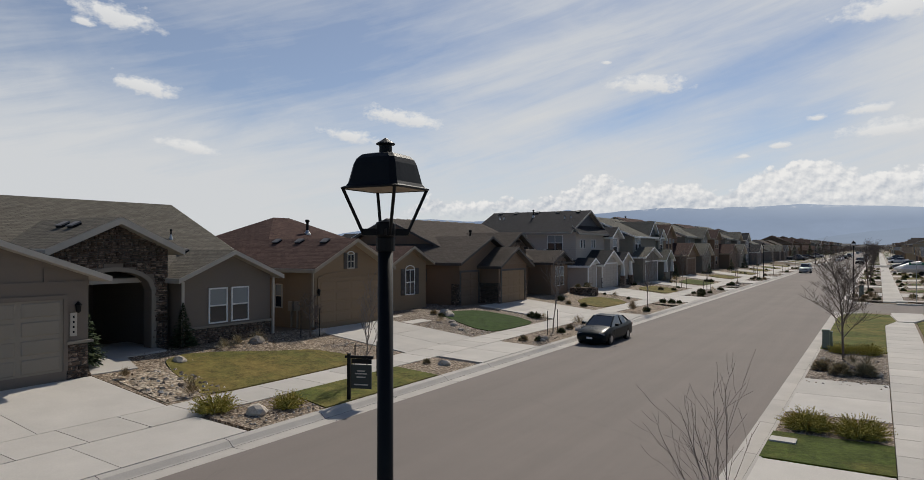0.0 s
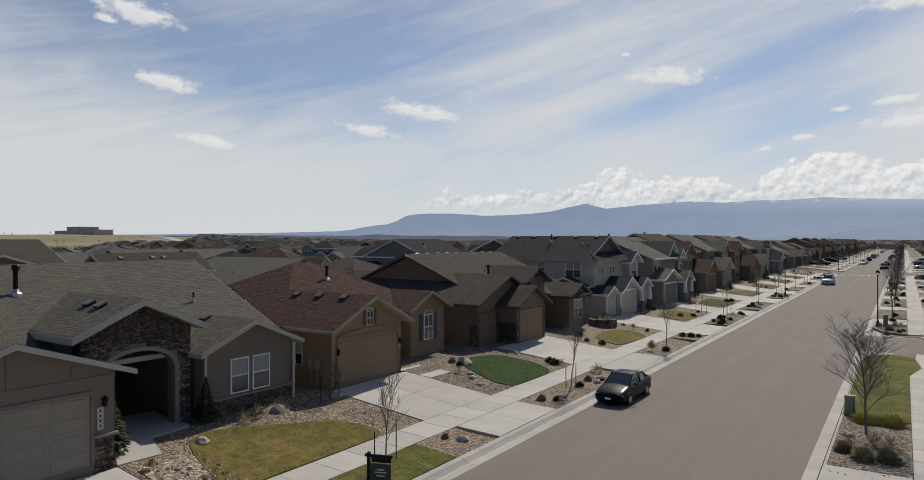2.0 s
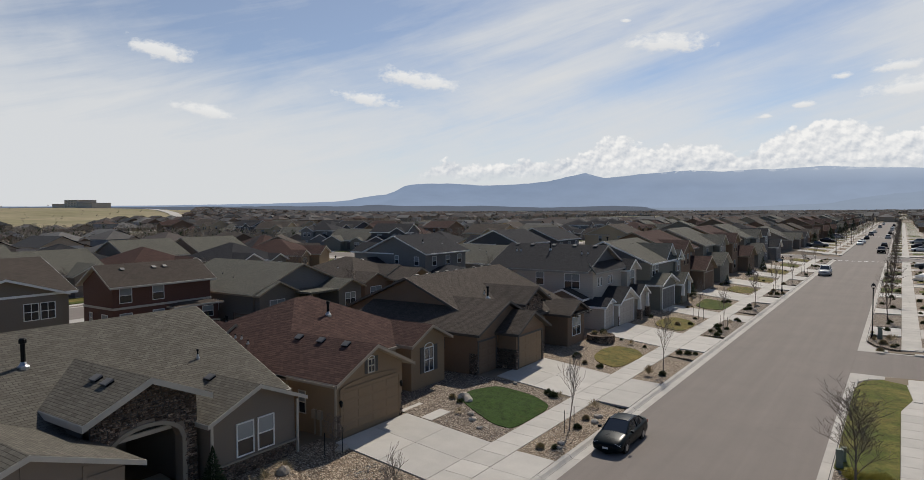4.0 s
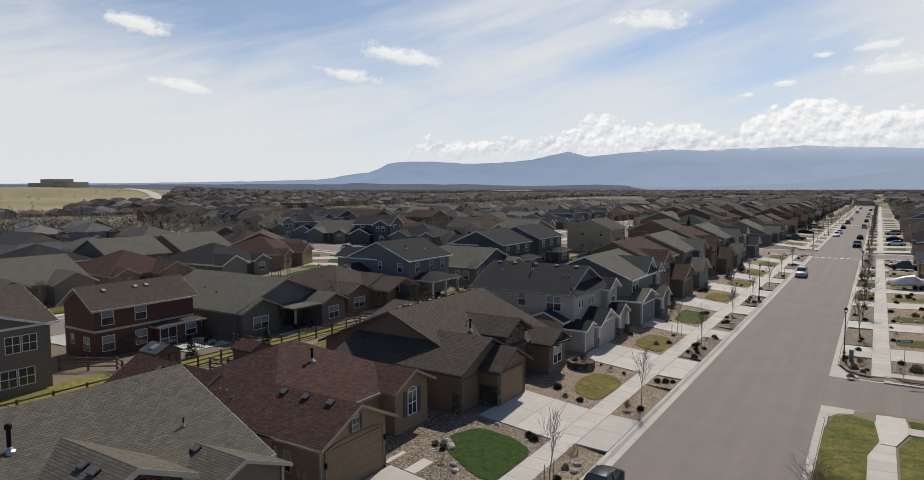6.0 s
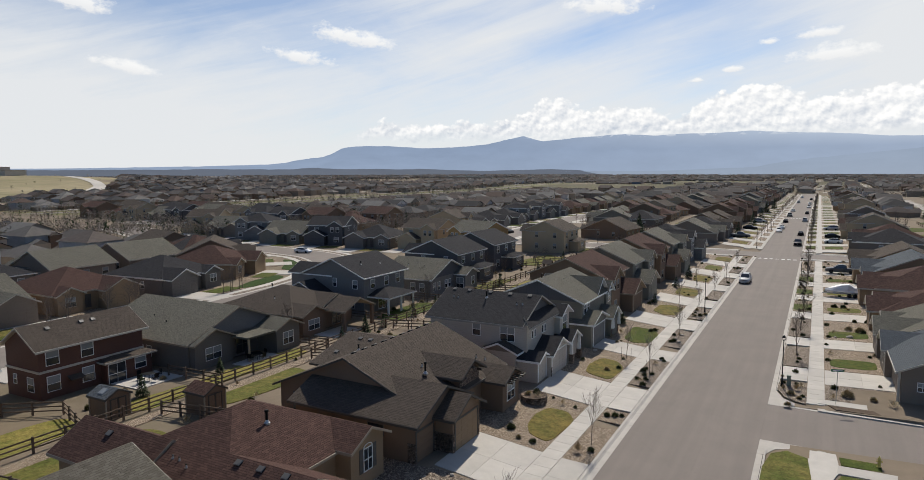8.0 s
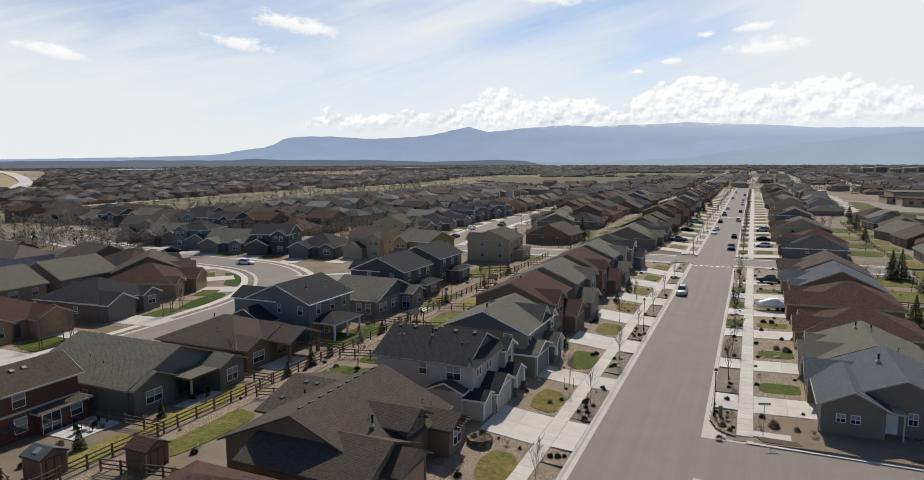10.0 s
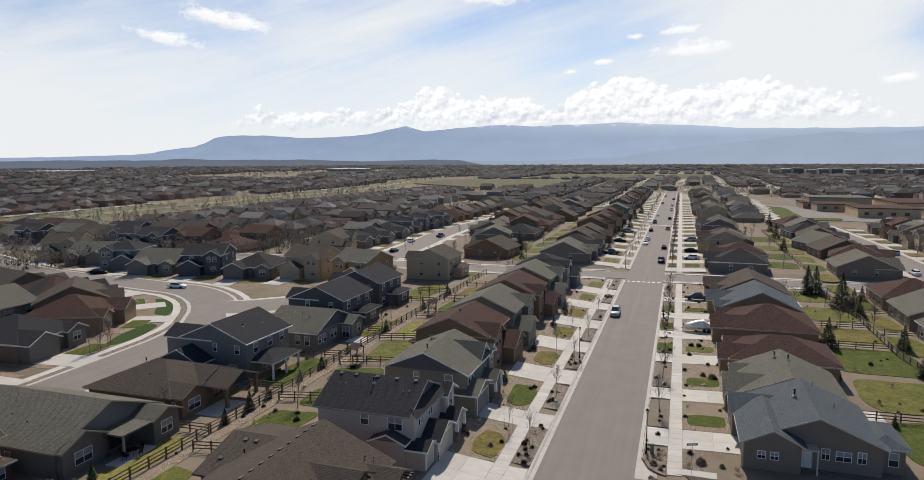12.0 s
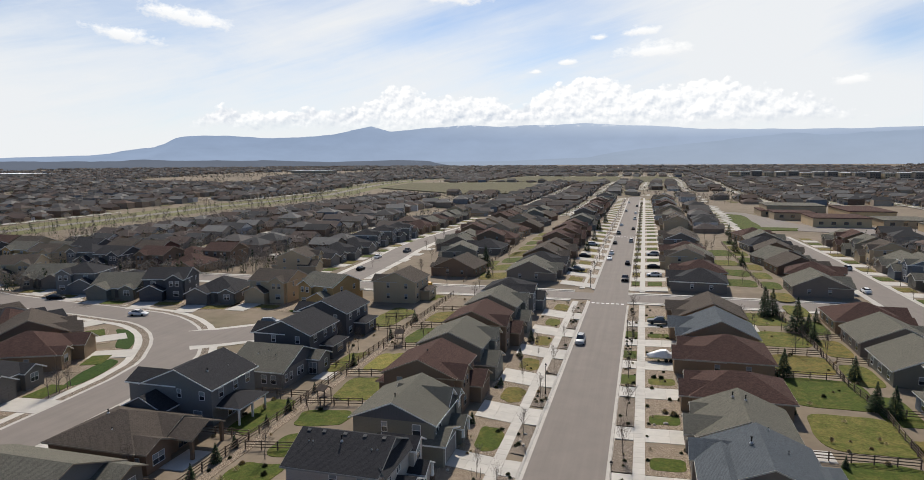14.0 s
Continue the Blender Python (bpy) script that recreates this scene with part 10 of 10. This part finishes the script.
def far_buildings():
    h = House("long tan school building with flat brown roofs", (95, 440, 0), category="school")
    for x0, x1, y0, y1, z1, wl, rf in ((72, 84, 445, 472, 3.6, "st_sand", "roof_brown"), (76, 98, 424, 446, 4.2, "st_sand", "roof_brown"), (88, 116, 384, 412, 4.8, "school", "roof_brown"), (76, 110, 450, 480, 6.5, "st_sand", "roof_olive"),
                                       (116, 140, 424, 470, 5.4, "school", "roof_brown"), (122, 146, 386, 412, 3.8, "st_sand", "roof_olive"), (134, 168, 354, 376, 4.0, "school", "roof_olive")):
        block(h, x0, x1, y0, y1, 0, z1, wl, rf)
        for x in range(x0 + 4, x1 - 2, 6):
            h.win("-y", y0, x, 1.5, 2.2, 1.6, "plain")
    mb = MB()
    mb.slab([(52, 372), (130, 340), (172, 352), (164, 378), (84, 396), (66, 470), (54, 480)], 0.25, 0.2)
    setting("road_school", mb, M["asphalt"], "gray school car park and drive", "road")
    mb = MB()
    mb.slab(blob(55, 412, 7, 44, 50), 0.4, 0.2)
    mb.slab(blob(66, 368, 12, 8, 51), 0.42, 0.2)
    setting("lawn_school", mb, M["lawn_green"], "green school lawn", "lawn")
    for i in range(16):
        x0, y0 = 150 + i * 17.0, 1230 - i * 9
        h = House("pale flat-roofed apartment block in the distance", (x0, y0, 4), category="apartment block", group="far apartment blocks")
        z = hills(x0, y0)
        block(h, x0 - 7.5, x0 + 7.5, y0 - 8, y0 + 8, z, z + 11.5 + (i % 3), ("st_sand", "st_greige", "st_gray")[i % 3], "trim_white")
        for k in range(3):
            for j in (-5, -1.7, 1.7, 5):
                h.win("-y", y0 - 8, x0 + j, z + 1.5 + k * 3.3, 1.4, 1.6, "plain")
    h = House("pale campus building on the dry hill", (-1090, 540, 20), category="office building")
    for a, b, z1 in ((-1190, -1150, 6), (-1148, -1105, 12), (-1103, -1060, 7)):
        zz = hills(-1110, 560)
        mb = MB()
        block(h, a, b, 530, 560, zz, zz + z1, "st_white", "gravel")
    for k in range(8):
        for j in range(3):
            h.win("-y", 530, -1145 + k * 5, hills(-1110, 560) + 2 + j * 4, 2, 2.2, "plain")
    h = House("long white warehouse roof in the distance", (-1500, 1290, 0), category="warehouse")
    z = hills(-1500, 1290)
    block(h, -1640, -1450, 1250, 1340, z, z + 8, "st_greige", "trim_white")
    z = hills(-900, 1700)
    h = House("pale warehouse in the distance", (-900, 1700, z), category="warehouse")
    block(h, -980, -860, 1690, 1740, z, z + 7, "st_greige", "trim_white")
    mb = MB()
    mb.slab([(-245, 1040), (50, 1000), (60, 1330), (-240, 1340)], lambda x, y: hills(x, y) + 0.6, 0.5)
    mb.slab([(-330, 790), (-184, 668), (-130, 690), (-100, 800), (-180, 1020), (-350, 960)], lambda x, y: hills(x, y) + 0.6, 0.5)
    setting("field", mb, M["field"], "dry yellow-green open field between the suburbs", "field")


far_buildings()


def mountains():
    """The blue range on the horizon, so far away that its haze is painted as glowing colour."""
    def ridge(name, label, dist, prof, rough_, seed, top, foot, lo=-90, hi=60, base=20, haze=True):
        mb = MB()
        az = lo
        cols = []
        while az <= hi:
            e = lerp(az, prof)
            e += rough_ * (noise.noise(Vector((az * 0.35, seed, 0))) * 0.6 + noise.noise(Vector((az * 1.1, seed, 4))) * 0.35 + noise.noise(Vector((az * 3.1, seed, 7))) * 0.14) * min(1.0, max(0.15, e))
            a = radians(az)
            col = []
            for k in range(7):
                f = k / 6
                d = dist - 500 * (1 - f) + 60 * noise.noise(Vector((az * 0.8, f * 3, seed)))
                z = base + (d * math.tan(radians(e)) + 20 - base) * f + (-60 if k == 0 else 0)
                col.append((d * math.sin(a), d * math.cos(a), z))
            cols.append(col)
            az += 0.25
        for i in range(len(cols) - 1):
            for k in range(6):
                mb.poly([cols[i][k], cols[i + 1][k], cols[i + 1][k + 1], cols[i][k + 1]])
        m = bpy.data.materials.new(name)
        m.use_nodes = True
        N = Nodes(m.node_tree)
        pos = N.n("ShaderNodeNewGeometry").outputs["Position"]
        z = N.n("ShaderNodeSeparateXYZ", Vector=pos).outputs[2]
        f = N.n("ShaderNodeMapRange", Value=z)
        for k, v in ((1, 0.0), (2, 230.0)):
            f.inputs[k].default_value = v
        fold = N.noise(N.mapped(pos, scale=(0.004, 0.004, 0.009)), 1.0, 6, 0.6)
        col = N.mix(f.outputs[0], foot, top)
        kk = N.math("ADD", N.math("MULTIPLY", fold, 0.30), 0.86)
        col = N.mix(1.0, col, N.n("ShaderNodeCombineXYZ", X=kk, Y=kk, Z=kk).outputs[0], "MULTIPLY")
        # painted haze: paler blue towards the right and up the slopes
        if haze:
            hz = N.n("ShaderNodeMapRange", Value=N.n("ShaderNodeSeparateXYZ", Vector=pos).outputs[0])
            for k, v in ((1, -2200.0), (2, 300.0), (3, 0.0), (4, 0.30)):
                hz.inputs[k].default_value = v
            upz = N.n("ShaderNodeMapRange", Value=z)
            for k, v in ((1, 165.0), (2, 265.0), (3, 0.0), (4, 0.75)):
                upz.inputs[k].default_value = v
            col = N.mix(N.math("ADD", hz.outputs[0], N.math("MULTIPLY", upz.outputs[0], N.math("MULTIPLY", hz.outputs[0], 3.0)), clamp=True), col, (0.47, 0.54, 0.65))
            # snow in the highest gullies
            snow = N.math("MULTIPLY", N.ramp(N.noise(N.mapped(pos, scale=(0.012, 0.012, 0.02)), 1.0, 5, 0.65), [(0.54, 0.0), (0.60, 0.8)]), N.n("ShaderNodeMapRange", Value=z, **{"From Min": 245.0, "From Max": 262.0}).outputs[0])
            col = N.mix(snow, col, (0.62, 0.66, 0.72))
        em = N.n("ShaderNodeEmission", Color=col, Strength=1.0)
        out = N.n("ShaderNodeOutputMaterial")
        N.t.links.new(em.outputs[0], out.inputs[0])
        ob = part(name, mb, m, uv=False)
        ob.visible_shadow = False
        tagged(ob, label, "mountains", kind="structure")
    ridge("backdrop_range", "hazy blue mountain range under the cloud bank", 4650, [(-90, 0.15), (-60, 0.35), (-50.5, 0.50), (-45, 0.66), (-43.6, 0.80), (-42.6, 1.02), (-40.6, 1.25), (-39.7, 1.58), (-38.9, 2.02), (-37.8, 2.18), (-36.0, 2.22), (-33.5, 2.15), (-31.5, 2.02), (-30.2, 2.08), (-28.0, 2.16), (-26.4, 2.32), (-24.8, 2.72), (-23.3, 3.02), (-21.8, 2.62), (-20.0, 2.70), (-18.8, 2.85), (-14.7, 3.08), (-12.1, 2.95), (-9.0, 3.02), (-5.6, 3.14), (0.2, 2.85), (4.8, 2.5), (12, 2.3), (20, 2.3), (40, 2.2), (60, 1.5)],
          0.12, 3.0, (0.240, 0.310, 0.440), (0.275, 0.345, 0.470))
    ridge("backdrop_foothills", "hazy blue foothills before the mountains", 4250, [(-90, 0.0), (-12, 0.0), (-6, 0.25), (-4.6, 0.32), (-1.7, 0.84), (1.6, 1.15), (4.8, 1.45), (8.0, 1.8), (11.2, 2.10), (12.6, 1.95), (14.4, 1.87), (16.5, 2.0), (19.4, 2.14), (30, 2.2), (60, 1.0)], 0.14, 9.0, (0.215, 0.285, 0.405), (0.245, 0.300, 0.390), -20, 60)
    # bluffs: haze lies in their two slate-blue emission colours alone
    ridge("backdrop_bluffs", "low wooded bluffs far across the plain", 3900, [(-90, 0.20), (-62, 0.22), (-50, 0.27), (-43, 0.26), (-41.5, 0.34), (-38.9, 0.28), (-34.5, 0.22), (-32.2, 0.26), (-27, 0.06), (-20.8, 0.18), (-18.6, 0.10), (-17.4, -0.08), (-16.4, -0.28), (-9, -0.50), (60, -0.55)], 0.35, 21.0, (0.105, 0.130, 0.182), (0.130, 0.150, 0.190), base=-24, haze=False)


mountains()
